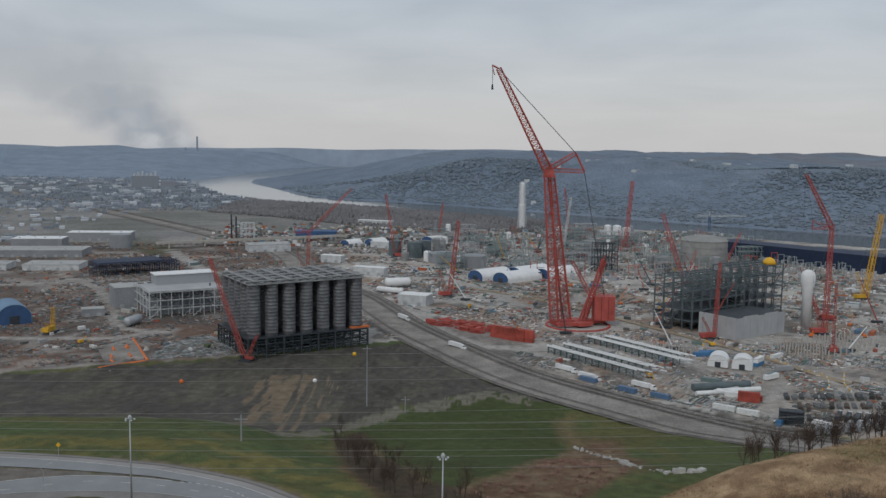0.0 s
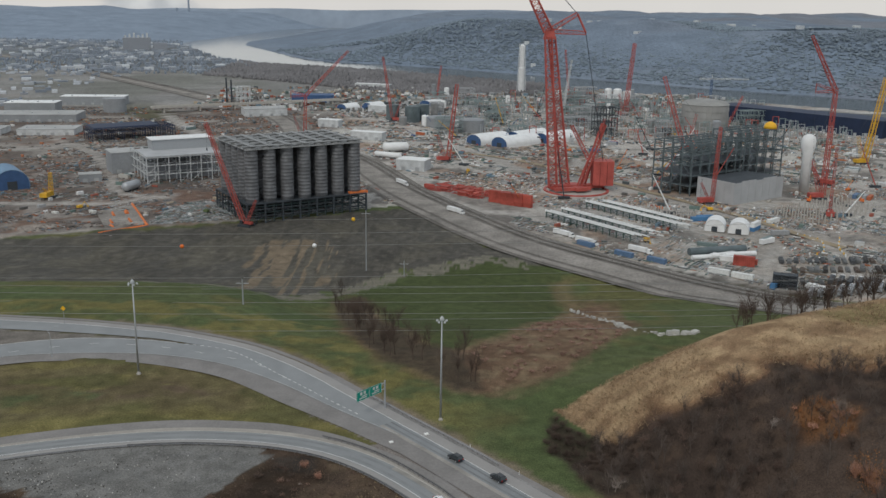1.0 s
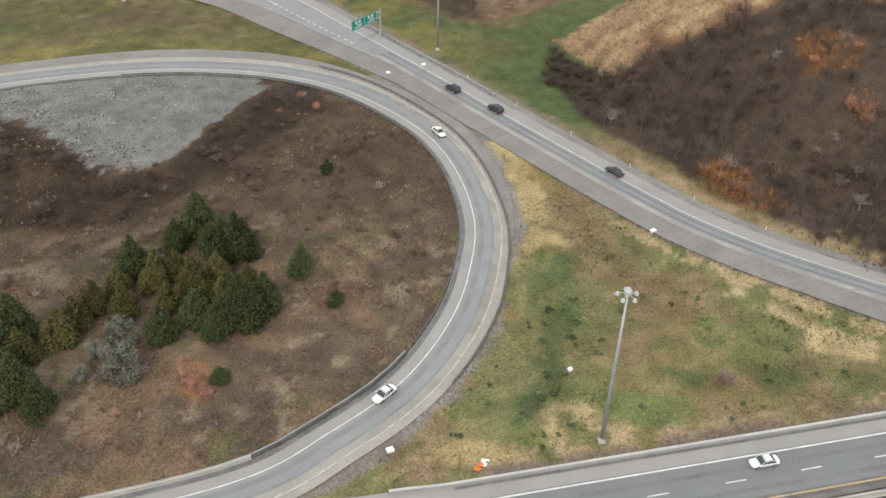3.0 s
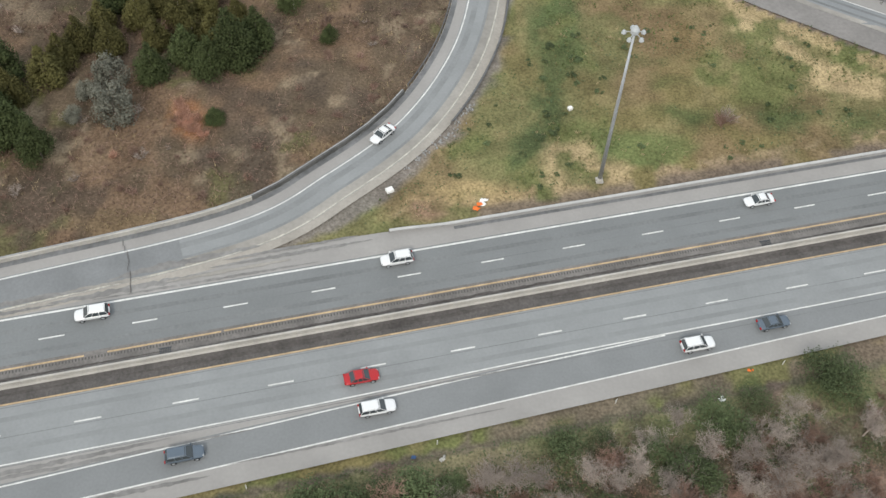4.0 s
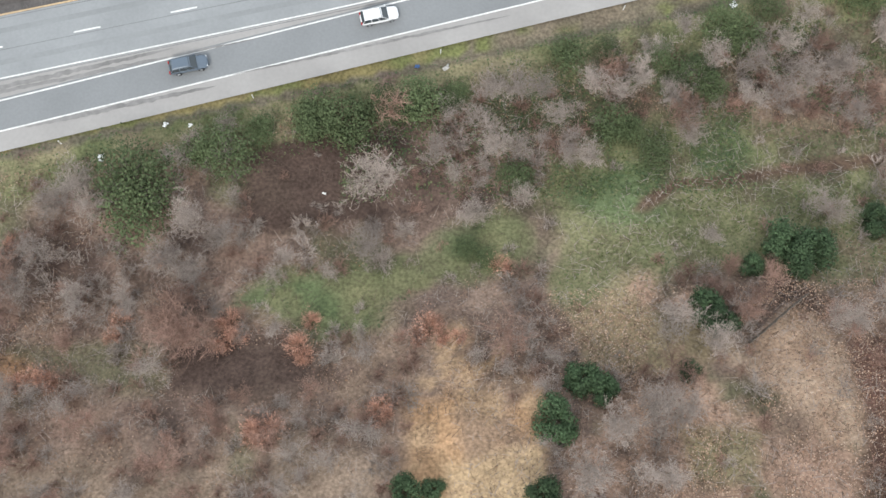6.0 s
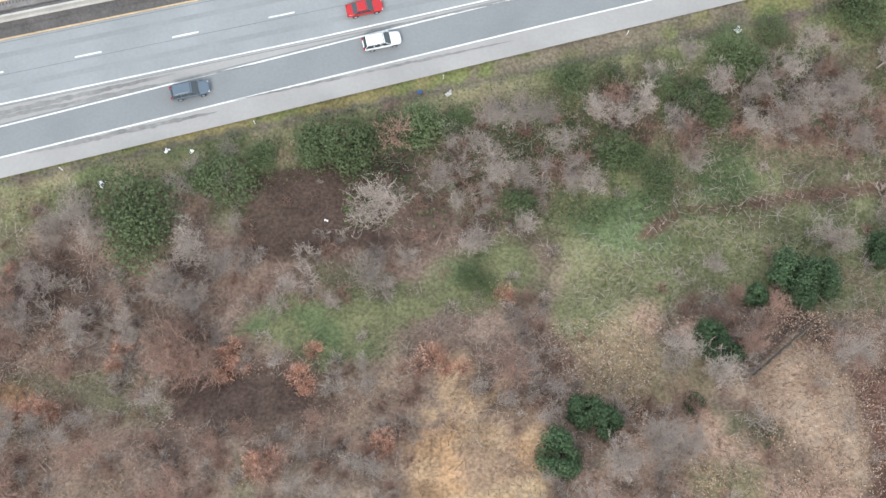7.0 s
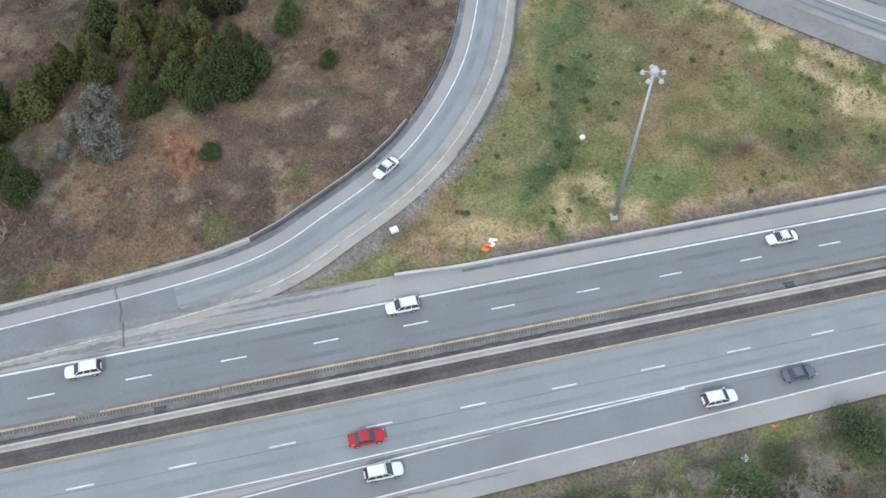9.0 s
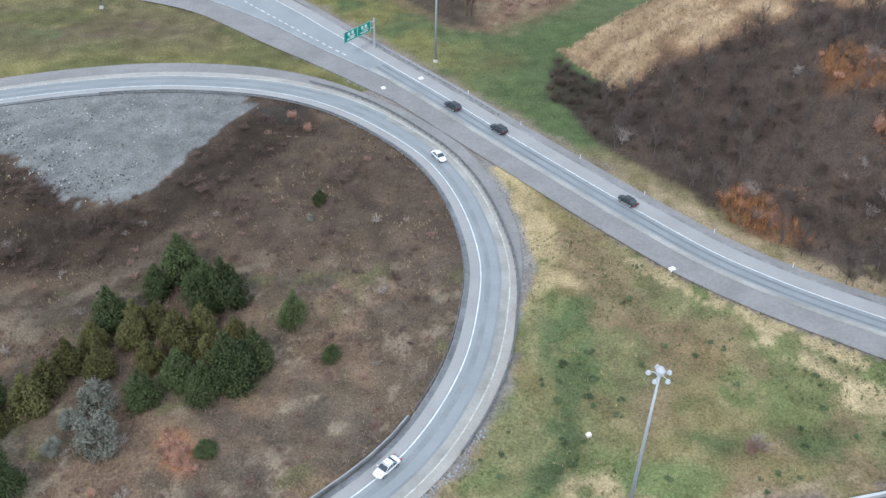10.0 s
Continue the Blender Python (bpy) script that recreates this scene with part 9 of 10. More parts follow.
def vessel(x, y, rad, l, rz, mat, label, legs=True):
    """Horizontal pressure vessel on saddles."""
    r = thing("pressure_vessel", (x, y, ground_z(x, y)), label, "tank", "pressure vessels", rz=rz)
    b = Build()
    z = rad + 0.9
    secs = [(-l / 2 - rad * 0.45, 0.15), (-l / 2 - rad * 0.3, 0.7), (-l / 2, 1.0), (l / 2, 1.0), (l / 2 + rad * 0.3, 0.7), (l / 2 + rad * 0.45, 0.15)]
    n = 16
    b.add([(xx, s * rad * math.cos(2 * math.pi * i / n), z + s * rad * math.sin(2 * math.pi * i / n)) for xx, s in secs for i in range(n)],
          [(j * n + i, j * n + (i + 1) % n, (j + 1) * n + (i + 1) % n, (j + 1) * n + i) for j in range(len(secs) - 1) for i in range(n)] + [tuple(range(n - 1, -1, -1)), tuple(range(5 * n, 6 * n))])
    part("shell", b, M[mat], r, smooth=True)
    for s in (-0.3, 0.3):
        b = Build(); b.box((s * l, 0, -0.3), (0.6, rad * 1.5, 1.3 + rad * 0.3)); part("saddle", b, M["dark_steel"], r)


A = math.atan2
white_rz = A(758 - 730, -167 + 219)
# white framed hall under construction
wf = steel_frame(-219, 730, 7, 5, [7.5, 14.5, 21.0], 8.6, 12.0, white_rz, "site_white", "pale steel-framed hall under construction with a white roof", 0.35, 3, "framed_hall", 0.6, ())
b = Build(); b.box((30.1, 22, 21.2), (60, 44, 0.6)); part("roof", b, M["pale_cladding"], wf)
b = Build(); b.box((36, 40, 21.8), (48, 18, 8.0)); part("upper_storey", b, M["galvan"], wf, "open upper storey")
b = Build(); b.box((36, 40, 29.9), (50, 20, 0.6)); part("upper_roof", b, M["white_metal"], wf)
b = Build(); b.box((30, 35, 0.1), (52, 40, 13.5)); part("core_wall", b, M["wall_grey"], wf)
flat_hall(-257, 790, 26, 22, 17, white_rz, "roof_grey", "wall_grey", "grey clad block beside the framed hall", "plant_building")
# navy framed workshop
nf = steel_frame(-336, 946, 8, 4, [9.0, 12.5], 10.5, 9.0, 0.55, "navy", "long low navy steel frame with a dark roof", 0.6, 4, "framed_workshop", 0.6, ())
b = Build(); b.box((36, 20, 12.6), (68, 34, 1.2), 0, 0.96); part("roof", b, M["navy"], nf)
arch_tent(-322, 716, 25, 34, 15.5, 2.15, "blue_roof", "blue_metal", "arched hangar with a faded blue roof and blue end walls", "hangar", "")
flat_hall(-470, 1118, 44, 120, 8, 0.10, "roof_grey", "wall_grey", "long grey flat-roofed warehouse", vents=8)
flat_hall(-485, 1172, 30, 60, 15, 0.10, "white_metal", "wall_grey", "raised hall with a white ribbed roof", vents=4)
flat_hall(-478, 1000, 34, 62, 6, 0.10, "roof_grey", "site_white", "low pale warehouse with a grey roof", vents=4)
flat_hall(-402, 1008, 36, 58, 6, 0.10, "roof_grey", "site_white", "low pale warehouse with a grey roof", vents=4)
flat_hall(-450, 1290, 26, 84, 11, 0.08, "white_metal", "wall_grey", "long hall with a white roof", vents=3)
tank(-396, 1205, 14, 17, "wall_grey", "round grey storage tank beside the sheds", ribs=5, dome=0.1)
flat_hall(-268, 742, 11, 17, 6, 0.4, "roof_grey", "wall_grey", "small site hut with a grey roof", "site_hut")
vessel(-224, 704, 3.4, 15, 1.25, "galvan", "large grey vessel lying on a transporter")
for x, y, w, l, h, rz in ((-105, 1256, 18, 26, 9, 0.9), (-72, 1262, 20, 26, 10.5, 0.9), (6, 1316, 22, 30, 9, 0.9)):
    arch_tent(x, y, w, l, h, rz, "white_metal", "blue_metal", "white fabric tent with blue ends")
for x, y, l in ((64, 975, 44), (92, 962, 52), (108, 1002, 48), (136, 992, 46)):
    arch_tent(x, y, 22, l, 10.5, 0.75, "white_metal", "blue_metal", "large white fabric tent with dark blue ends")
for x, y in ((193, 602), (207, 596)):
    arch_tent(x, y, 13, 15, 8.2, 1.2, "white_metal", "white_metal", "small white fabric tent")
flat_hall(-163, 1352, 26, 58, 10, 0.06, "blue_metal", "blue_metal", "long blue metal warehouse")
flat_hall(-205, 1190, 32, 52, 9, 0.35, "roof_grey", "site_white", "low pale shed with a flat roof", vents=3)
for x, y, l in ((-112, 1088, 26), (-62, 990, 36), (-62, 1240, 30), (-90, 1560, 60), (40, 1090, 40)):
    flat_hall(x, y, 11, l, 8, -0.35, "white_metal", "site_white", "long white site cabin block", "site_cabin")
flat_hall(-11, 812, 17, 26, 9.0, -0.35, "white_metal", "site_white", "white windowless equipment block", "site_cabin")
vessel(-30, 905, 4.4, 22, 0.25, "white_metal", "white horizontal vessel on a blue cradle")
vessel(-36, 868, 2.6, 26, -0.5, "white_metal", "long white pipe vessel on the ground")
for x, y, rad, h in ((-42, 1150, 8, 19), (-18, 1138, 9, 19), (-6, 1155, 8, 19), (16, 1098, 17, 11), (50, 1062, 14, 13)):
    tank(x, y, rad, h, "grey_steel" if rad < 10 else "wall_grey", "dark teal process tank with scaffolding" if rad < 10 else "wide grey storage tank", ribs=5, dome=0.08)
tank(327, 1110, 27, 29, "tank_concrete", "very large pale concrete storage tank with a domed roof", ribs=4, dome=0.22)
# power block: open frame, clad base, yellow dome and white column
pz = A(722 - 674, 295 - 227)
steel_frame(203, 705, 6, 4, [8, 16, 24, 32, 40], 10.5, 9.5, pz, "grey_steel", "tall open dark grey steel frame of a plant building", 0.45, 6, size=0.8, decks=((8, 0, 1), (16, 0, 1), (24, 0.4, 1)))
steel_frame(252, 742, 5, 3, [9, 18, 27, 36, 45], 11.0, 9.5, pz, "grey_steel", "tall open dark grey steel frame behind cladding", 0.5, 7, size=0.8, decks=((9, 0, 1), (18, 0, 1), (27, 0, 0.6)))
cl = thing("clad_block", (227, 674, ground_z(227, 674)), "grey sheeted lower block of the plant", "building", rz=pz)
for i in range(7):
    b = Build(); b.box((4.2 + 8.5 * i, 0, -0.5), (8.3, 0.4, 17.5 if i % 3 else 16.6)); part("wall_panel", b, M["pale_cladding"], cl)
for i in range(4):
    b = Build(); b.box((0, 4.2 + 8.5 * i, -0.5), (0.4, 8.3, 17.0)); part("wall_panel", b, M["pale_cladding"], cl)
b = Build(); b.box((30, 17, 15), (58, 32, 0.6)); part("roof", b, M["dark_steel"], cl)
dm = thing("dome", (283, 768, SZ + 45), "bright yellow dome on top of the frame", "dome")
b = Build(); b.turn((0, 0, 0), [(5.2, 0), (5.0, 2.2), (3.8, 4.2), (1.8, 5.4), (0.2, 5.8)], 18); part("shell", b, M["ball_yellow"], dm, smooth=True)
cv = thing("process_column", (300, 728, SZ), "fat white process column with a bulbous head", "column")
b = Build(); b.turn((0, 0, 0), [(3.8, 0), (3.8, 30), (5.4, 36), (5.6, 41), (4.4, 44.5), (1.5, 46)], 18); part("shell", b, M["white_metal"], cv, smooth=True)
pcx = thing("process_column", (147, 1505, SZ), "tall slender white process column wrapped in scaffolding", "column")
b = Build(); b.turn((0, 0, 0), [(4.8, 0), (4.8, 40), (4.0, 42), (4.0, 74), (2.0, 77)], 14); part("shell", b, M["white_metal"], pcx)
b = Build(); b.lattice((0, 0, 0), (0, 0, 78), 13, 9, 18, 0.3); part("scaffold", b, M["site_white"], pcx)
# long navy halls by the river
flat_hall(452, 1130, 40, 210, 19, -0.85, "navy", "navy", "very long dark navy hall by the river")
flat_hall(560, 1040, 34, 110, 17, -0.75, "white_metal", "navy", "long navy hall with a white roof by the river")
# steel stacks far left
for x, y, h in ((-276, 1309, 36), (-270, 1312, 33)):
    b = Build(); b.tube((x, y, SZ), (x, y, SZ + h), 1.3, 1.1, 10); solo("chimney", b, M["dark_steel"], "slim dark steel chimney", "chimney", "chimneys")
steel_frame(-264, 1312, 3, 2, [8, 16, 24], 6, 6, 0, "site_white", "pale open scaffold beside the steel chimneys", 0.6, 9)
steel_frame(188, 1020, 3, 3, [8, 16, 24, 32], 7, 7, 0.3, "dark_steel", "dark narrow open steel tower", 0.6, 10)
steel_frame(246, 1330, 4, 2, [8, 16], 8, 8, 0.1, "site_white", "pale open process structure far off", 0.6, 12)
for x, y, rad, h in ((262, 1380, 5, 20), (274, 1372, 6, 20), (290, 1378, 5, 17)):
    tank(x, y, rad, h, "white_metal", "white upright process vessel", ribs=3, dome=0.4)
# road bridge over the rail line
br = thing("road_bridge", (-330, 1205, SZ), "long concrete road bridge across the valley floor", "bridge", rz=A(1300 - 1205, -157 + 330))
b = Build(); b.box((110, 0, 6), (260, 10, 1.4)); part("deck", b, M["concrete"], br)
for i in range(6):
    b = Build(); b.box((-5 + 46 * i, 0, -0.5), (2.0, 8, 6.5)); part("pier", b, M["concrete"], br)
for s in (-1, 1):
    b = Build(); b.box((110, s * 4.9, 7.4), (260, 0.3, 1.1)); part("parapet", b, M["concrete"], br)

# orange-edged foundation, flush with the ground
pad = thing("foundation_pad", (0, 0, 0), "square concrete foundation with orange edging", "foundation")
b = Build(); ribbon(b, spline([(-226, 630), (-198, 572)], 6), spline([(-210, 656), (-182, 596)], 6), 0.3, 6); part("slab", b, M["gravel_track"], pad)
for p, q, w in (((-209, 656), (-181, 596), 1.6), ((-181, 596), (-207, 578), 1.2), ((-214, 628), (-210, 619), 1.5), ((-206, 632), (-203, 625), 2.5), ((-209, 608), (-205, 600), 1.5), ((-198, 612), (-194, 604), 1.5), ((-205, 596), (-201, 590), 1.5)):
    b = Build(); (ax, ay), (bx, by) = p, q
    b.tube((ax, ay, ground_z(ax, ay) + 0.4), (bx, by, ground_z(bx, by) + 0.4), w * 0.6, n=4); part("formwork", b, M["rust_orange"], pad)
# grid of bored piles
pil = thing("pile_field", (262, 612, ground_z(262, 612)), "grid of pale concrete pile heads", "foundation", rz=0.6)
pm = Build(); pm.tube((0, 0, -0.5), (0, 0, 6.0), 0.55, n=8); pme = pm.mesh("pile", M["concrete"])
for i in range(13):
    for j in range(6):
        o = part("pile", pme, None, pil); o.matrix_basis = pose(i * 7.0, j * 7.0, (i * j % 3) * 0.4)
pil2 = thing("pile_field", (150, 640, ground_z(150, 640)), "grid of short pale concrete pile heads", "foundation", rz=-0.55)
for i in range(8):
    for j in range(4):
        o = part("pile", pme, None, pil2); o.matrix_basis = pose(i * 5.0, j * 6.0, -1.5)


# pipe racks: green stands carrying white pipes
def pipe_rack(x, y, l, rz, n, label):
    r = thing("pipe_rack", (x, y, ground_z(x, y) - 0.4), label, "pipe rack", "pipe racks", rz=rz)
    wd = n * 1.1
    for i in range(int(l / 6) + 1):
        b = Build()
        for j in (-1, 1):
            b.box((i * 6, j * wd, 0), (0.45, 0.45, 4.6))
            if i % 2:
                b.bar((i * 6, j * wd, 0.4), (i * 6 - 6, j * wd, 4.2), 0.2)
        for z in (1.2, 3.9):
            b.box((i * 6, 0, z), (0.45, wd * 2, 0.4))
        part("stand", b, M["green_steel"], r)
    for j in (-1, 1):
        b = Build(); b.box((l / 2, j * wd, 4.3), (l, 0.35, 0.4)); part("rail", b, M["green_steel"], r)
    for k in range(n):
        yy = -wd + 0.8 + (2 * wd - 1.6) * k / max(1, n - 1)
        for z, mt, rr in ((1.9, "galvan", 0.22), (4.7, "white_metal", 0.40)):
            b = Build(); b.tube((-2 - 2.5 * (k % 2), yy, z), (l + 2 + 4 * (k * 7 % 3), yy, z), rr, n=8); part("pipe", b, M[mt], r)


rk = A(556 - 621, 130 - 84)
pipe_rack(86, 629, 78, rk, 3, "long rack of white pipes on green stands")
pipe_rack(98, 637, 74, rk, 3, "long rack of white pipes on green stands")
pipe_rack(119, 662, 80, rk, 3, "long rack of white pipes on green stands")
pipe_rack(132, 664, 66, rk, 3, "long rack of white pipes on green stands")


# ---- cranes ----
def crawler_crane(x, y, rz, boom, mast_h, h0=2.5, jib=None, mat="crane_red", label="red lattice crawler crane", w=2.2, body=1.0):
    """Crawler crane facing its +x: boom tip (reach, height), optional luffing jib tip."""
    r = thing("crawler_crane", (x, y, ground_z(x, y)), label, "crane", "site cranes", rz=rz)
    for s in (-1, 1):
        b = Build(); b.box((0, s * 3.2, 0), (9, 1.3, 1.5), 0, 0.95); part("track", b, M["dark_steel"], r)
    b = Build(); b.box((-2.5 * body, 0, 1.6), (10 * body, 4.2 * body, 3.2 * body), 0, 0.95); b.box((-7.5 * body, 0, 1.6), (2.4 * body, 5.6 * body, 3.0 * body)); part("house", b, M[mat], r)
    b = Build(); b.box((2.6, 1.9, 1.8), (2.0, 1.4, 2.2), 0, 0.85); part("cab", b, M["car_glass"], r)
    tip = Vector((boom[0], 0, boom[1]))
    foot = Vector((2, 0, h0))
    n = max(6, int((tip - foot).length / (w * 1.3)))
    b = Build(); b.lattice(foot, tip, w, w * 0.75, n, 0.17 * w / 1.6); part("boom", b, M[mat], r)
    back = Vector((-8, 0, mast_h))
    b = Build(); b.lattice((-1, 0, h0 + 1), back, w * 0.7, w * 0.5, max(4, int(mast_h / 4)), 0.14); part("back_mast", b, M[mat], r)
    b = Build()
    for s in (-0.5, 0.5):
        b.bar(back + Vector((0, s, 0)), tip + Vector((0, s, 0)), 0.09)
        b.bar(back + Vector((0, s, 0)), (-7.5, s, 4.5), 0.09)
    part("pendant_rope", b, M["dark_steel"], r)
    end = tip
    if jib:
        end = Vector((jib[0], 0, jib[1]))
        b = Build(); b.lattice(tip, end, w * 0.9, w * 0.5, max(6, int((end - tip).length / (w * 1.3))), 0.15 * w / 1.6); part("jib", b, M[mat], r)
        st1, st2 = tip + Vector((-15, 0, 5)), tip + Vector((-15, 0, -1))
        b = Build(); b.lattice(tip, st1, w * 0.6, w * 0.4, 5, 0.14); b.lattice(tip, st2, w * 0.6, w * 0.4, 5, 0.14); b.bar(st1, st2, 0.5); part("strut", b, M[mat], r)
        b = Build(); b.bar(st1, end, 0.09); b.bar(st2, back, 0.09); part("jib_rope", b, M["dark_steel"], r)
    b = Build(); b.bar(end, end - Vector((0, 0, end.z * 0.25)), 0.08); b.box((end.x, 0, end.z * 0.75 - 1.6), (0.8, 0.6, 1.8), 0, 0.7); part("hook_block", b, M["dark_steel"], r)
    return r


crawler_crane(-128, 968, 0.15, (4, 47), 26, jib=(48, 92), label="red luffing crane with a raked jib", w=3.0)
crawler_crane(-40, 1142, 2.9, (14, 76), 24, label="slim red lattice crane", w=2.4)
crawler_crane(18, 855, 0.1, (9, 70), 24, label="red lattice crane with an upright boom", w=3.4)
crawler_crane(-117, 598, 2.75, (28, 66), 18, label="red crawler crane leaning across the silos", w=2.4, body=0.5)
crawler_crane(256, 1232, 0.3, (10, 92), 28, label="tall upright red lattice crane", w=4.2)
crawler_crane(262, 942, 2.9, (26, 72), 36, label="red crane with a steep twin boom", w=4.0)
crawler_crane(302, 701, 0.0, (3, 82), 30, jib=(-19, 122), label="tall red luffing crane beside the plant frame", w=3.2)
crawler_crane(409, 867, 0.2, (14, 80), 26, mat="crane_yellow", label="tall yellow lattice crane", w=4.2)
crawler_crane(211, 679, 0.2, (4, 57), 16, label="slim red tower crane in front of the frame", w=2.2)
crawler_crane(350, 1101, 0.5, (24, 38), 14, label="small red lattice crane", w=2.0)
crawler_crane(150, 832, 2.7, (22, 36), 44, label="red crane with a heavy back mast", w=3.0)
crawler_crane(285, 640, 1.2, (6, 48), 14, label="slim red lattice crane by the pile field", w=1.8)
crawler_crane(328, 760, 2.4, (20, 28), 20, label="low red crane with a folded boom", w=2.2)
crawler_crane(184, 1290, 0.8, (16, 66), 20, mat="site_white", label="pale grey lattice crane far off", w=2.6)
crawler_crane(210, 1400, 2.4, (12, 74), 20, label="slim red crane far off", w=2.2)
crawler_crane(10, 1330, 0.6, (10, 54), 18, label="slim red crane far off", w=2.2)
crawler_crane(-275, 676, 1.4, (3, 18), 8, mat="crane_yellow", label="short yellow crane beside the hangar", w=2.4)
for x, y, dx, dz, mat in ((172, 640, -14, 26, "white_metal"), (186, 716, 26, 34, "dark_steel"), (104, 690, -6, 34, "dark_steel"), (296, 640, 12, 16, "white_metal"), (238, 880, 14, 28, "white_metal"), (90, 1120, -10, 30, "crane_yellow"), (142, 1080, 8, 24, "white_metal")):
    r = thing("mobile_crane", (x, y, ground_z(x, y)), "mobile crane with a raised telescopic boom", "crane", "mobile cranes")
    b = Build(); b.box((0, 0, 0.6), (9, 2.6, 1.6)); part("chassis", b, M["dark_steel"], r)
    b = Build(); b.tube((0, 0, 2.4), (dx * 0.55, 0, 2.4 + dz * 0.55), 0.55, 0.5, 6); b.tube((dx * 0.55, 0, 2.4 + dz * 0.55), (dx, 0, 2.4 + dz), 0.36, 0.3, 6); part("boom", b, M[mat], r)
tcx = thing("tower_crane", (400, 1340, SZ), "blue tower crane with a long pale jib", "crane")
b = Build(); b.lattice((0, 0, 0), (0, 0, 40), 2.6, 2.6, 16, 0.25); part("mast", b, M["blue_metal"], tcx)
b = Build(); b.lattice((-18, 0, 40), (52, 0, 40), 2.0, 1.4, 24, 0.22); part("jib", b, M["site_white"], tcx)
b = Build(); b.bar((0, 0, 46), (40, 0, 41), 0.12); b.bar((0, 0, 46), (-17, 0, 41), 0.12); b.bar((0, 0, 40), (0, 0, 46), 0.6); part("tie", b, M["site_white"], tcx)


# ---- stores, containers, trucks ----
sr = random.Random(2024)
can = Build()
# corrugated long sides, flat ends and roof, as one shell
prof_ = [(-6.1 + 12.2 * i / 40, 1.25 - (0.09 if i % 4 in (1, 2) else 0.0)) for i in range(41)]
ring_ = prof_ + [(x, -y) for x, y in reversed(prof_)]
nr_ = len(ring_)
can.add([(x, y, z) for z in (0, 2.7) for x, y in ring_], [(i, nr_ + i, nr_ + (i + 1) % nr_, (i + 1) % nr_) for i in range(nr_)] + [tuple(range(nr_)), tuple(range(2 * nr_ - 1, nr_ - 1, -1))])
M["container"] = palette("container_paint", [(0.40, 0.12, 0.06), (0.62, 0.63, 0.62), (0.50, 0.51, 0.51), (0.10, 0.17, 0.28), (0.32, 0.33, 0.34), (0.68, 0.69, 0.68), (0.15, 0.20, 0.20), (0.44, 0.43, 0.40)], 0.6, by="object")
M["container_red"] = material("red_ballast_box", (0.36, 0.075, 0.055), 0.6, var=0.3, scale=0.2, rand=0.2)
can_me = can.mesh("container", M["container"])
can_red = can.mesh("container", M["container_red"])
M["container_blue"] = material("blue_container_paint", (0.07, 0.19, 0.36), 0.6, var=0.2, scale=0.2)
can_white, can_blue = can.mesh("container", M["white_metal"]), can.mesh("container", M["container_blue"])


def container(x, y, rz, z=0.0, me=None, label="steel freight container stored in the yard", s=1.0):
    ob = new("container", me or can_me)
    ob.matrix_basis = Matrix.LocRotScale((x, y, ground_z(x, y) + z), Euler((0, 0, rz)), (s, 1.15, 1.1))
    return tagged(ob, label, "container", "containers")


lying = Build(); lying.lattice((-6, 0, 1.3), (6, 0, 1.3), 2.4, 2.2, 6, 0.24)
for s_ in (-6, 6):
    lying.box((s_, 0, 0), (0.5, 2.6, 0.4))
lying_me = lying.mesh("boom_section", M["crane_red"])
for i in range(52):
    x = sr.uniform(2, 82)
    y = 732 - (x - 2) * 0.8 + sr.uniform(-14, 20)
    a_ = sr.choice((-0.62, -0.62, -0.55, 0.95))
    if i % 4 == 0:
        container(x, y, a_, 0, can_red, "red steel ballast box of the ring crane", sr.uniform(0.4, 0.8))
    else:
        ob = new("boom_section", lying_me)
        ob.matrix_basis = Matrix.LocRotScale((x, y, ground_z(x, y)), Euler((0, 0, a_)), (sr.uniform(0.6, 1.1), 1.2, 1.0))
        tagged(ob, "red lattice crane boom section laid on the ground", "crane part", "boom sections in the yard")
# rows of steel on timbers and concrete blocks along the bend of the site lane
bun = Build()
for k in range(5):
    bun.box((0, -1.1 + 0.55 * k, 0.3), (11, 0.42, 0.5))
    if k < 4:
        bun.box((0.3, -0.85 + 0.55 * k, 0.82), (10, 0.42, 0.45))
for s_ in (-3.5, 0, 3.5):
    bun.box((s_, 0, 0), (0.4, 3.0, 0.3))
M["bundle"] = palette("stored_steel", [(0.06, 0.058, 0.056), (0.11, 0.085, 0.07), (0.16, 0.165, 0.165), (0.09, 0.095, 0.10), (0.28, 0.28, 0.275)], 0.7, by="object")
bun_me = bun.mesh("steel_bundle", M["bundle"])
for x0, x1, y0, n in ((212, 272, 531, 15), (214, 268, 514, 13), (210, 252, 492, 9)):
    for k in range(n):
        x, y = x0 + (x1 - x0) * k / (n - 1) + sr.uniform(-0.5, 0.5), y0 + 3 * k / n + sr.uniform(-1, 1)
        ob = new("steel_bundle", bun_me)
        ob.matrix_basis = Matrix.LocRotScale((x, y, ground_z(x, y)), Euler((0, 0, 1.25 + sr.uniform(-0.08, 0.08))), (sr.uniform(0.8, 1.1), 1.0, sr.uniform(0.8, 1.8)))
        tagged(ob, "bundle of dark steel sections laid on timbers", "steel bundle", "steel bundles in the yard")
blk = Build(); blk.box((0, 0, 0), (2.6, 0.9, 1.0), 0, 0.8)
blk_y, blk_w = blk.mesh("barrier_block", M["crane_yellow"]), blk.mesh("barrier_block", M["site_white"])
k = 0
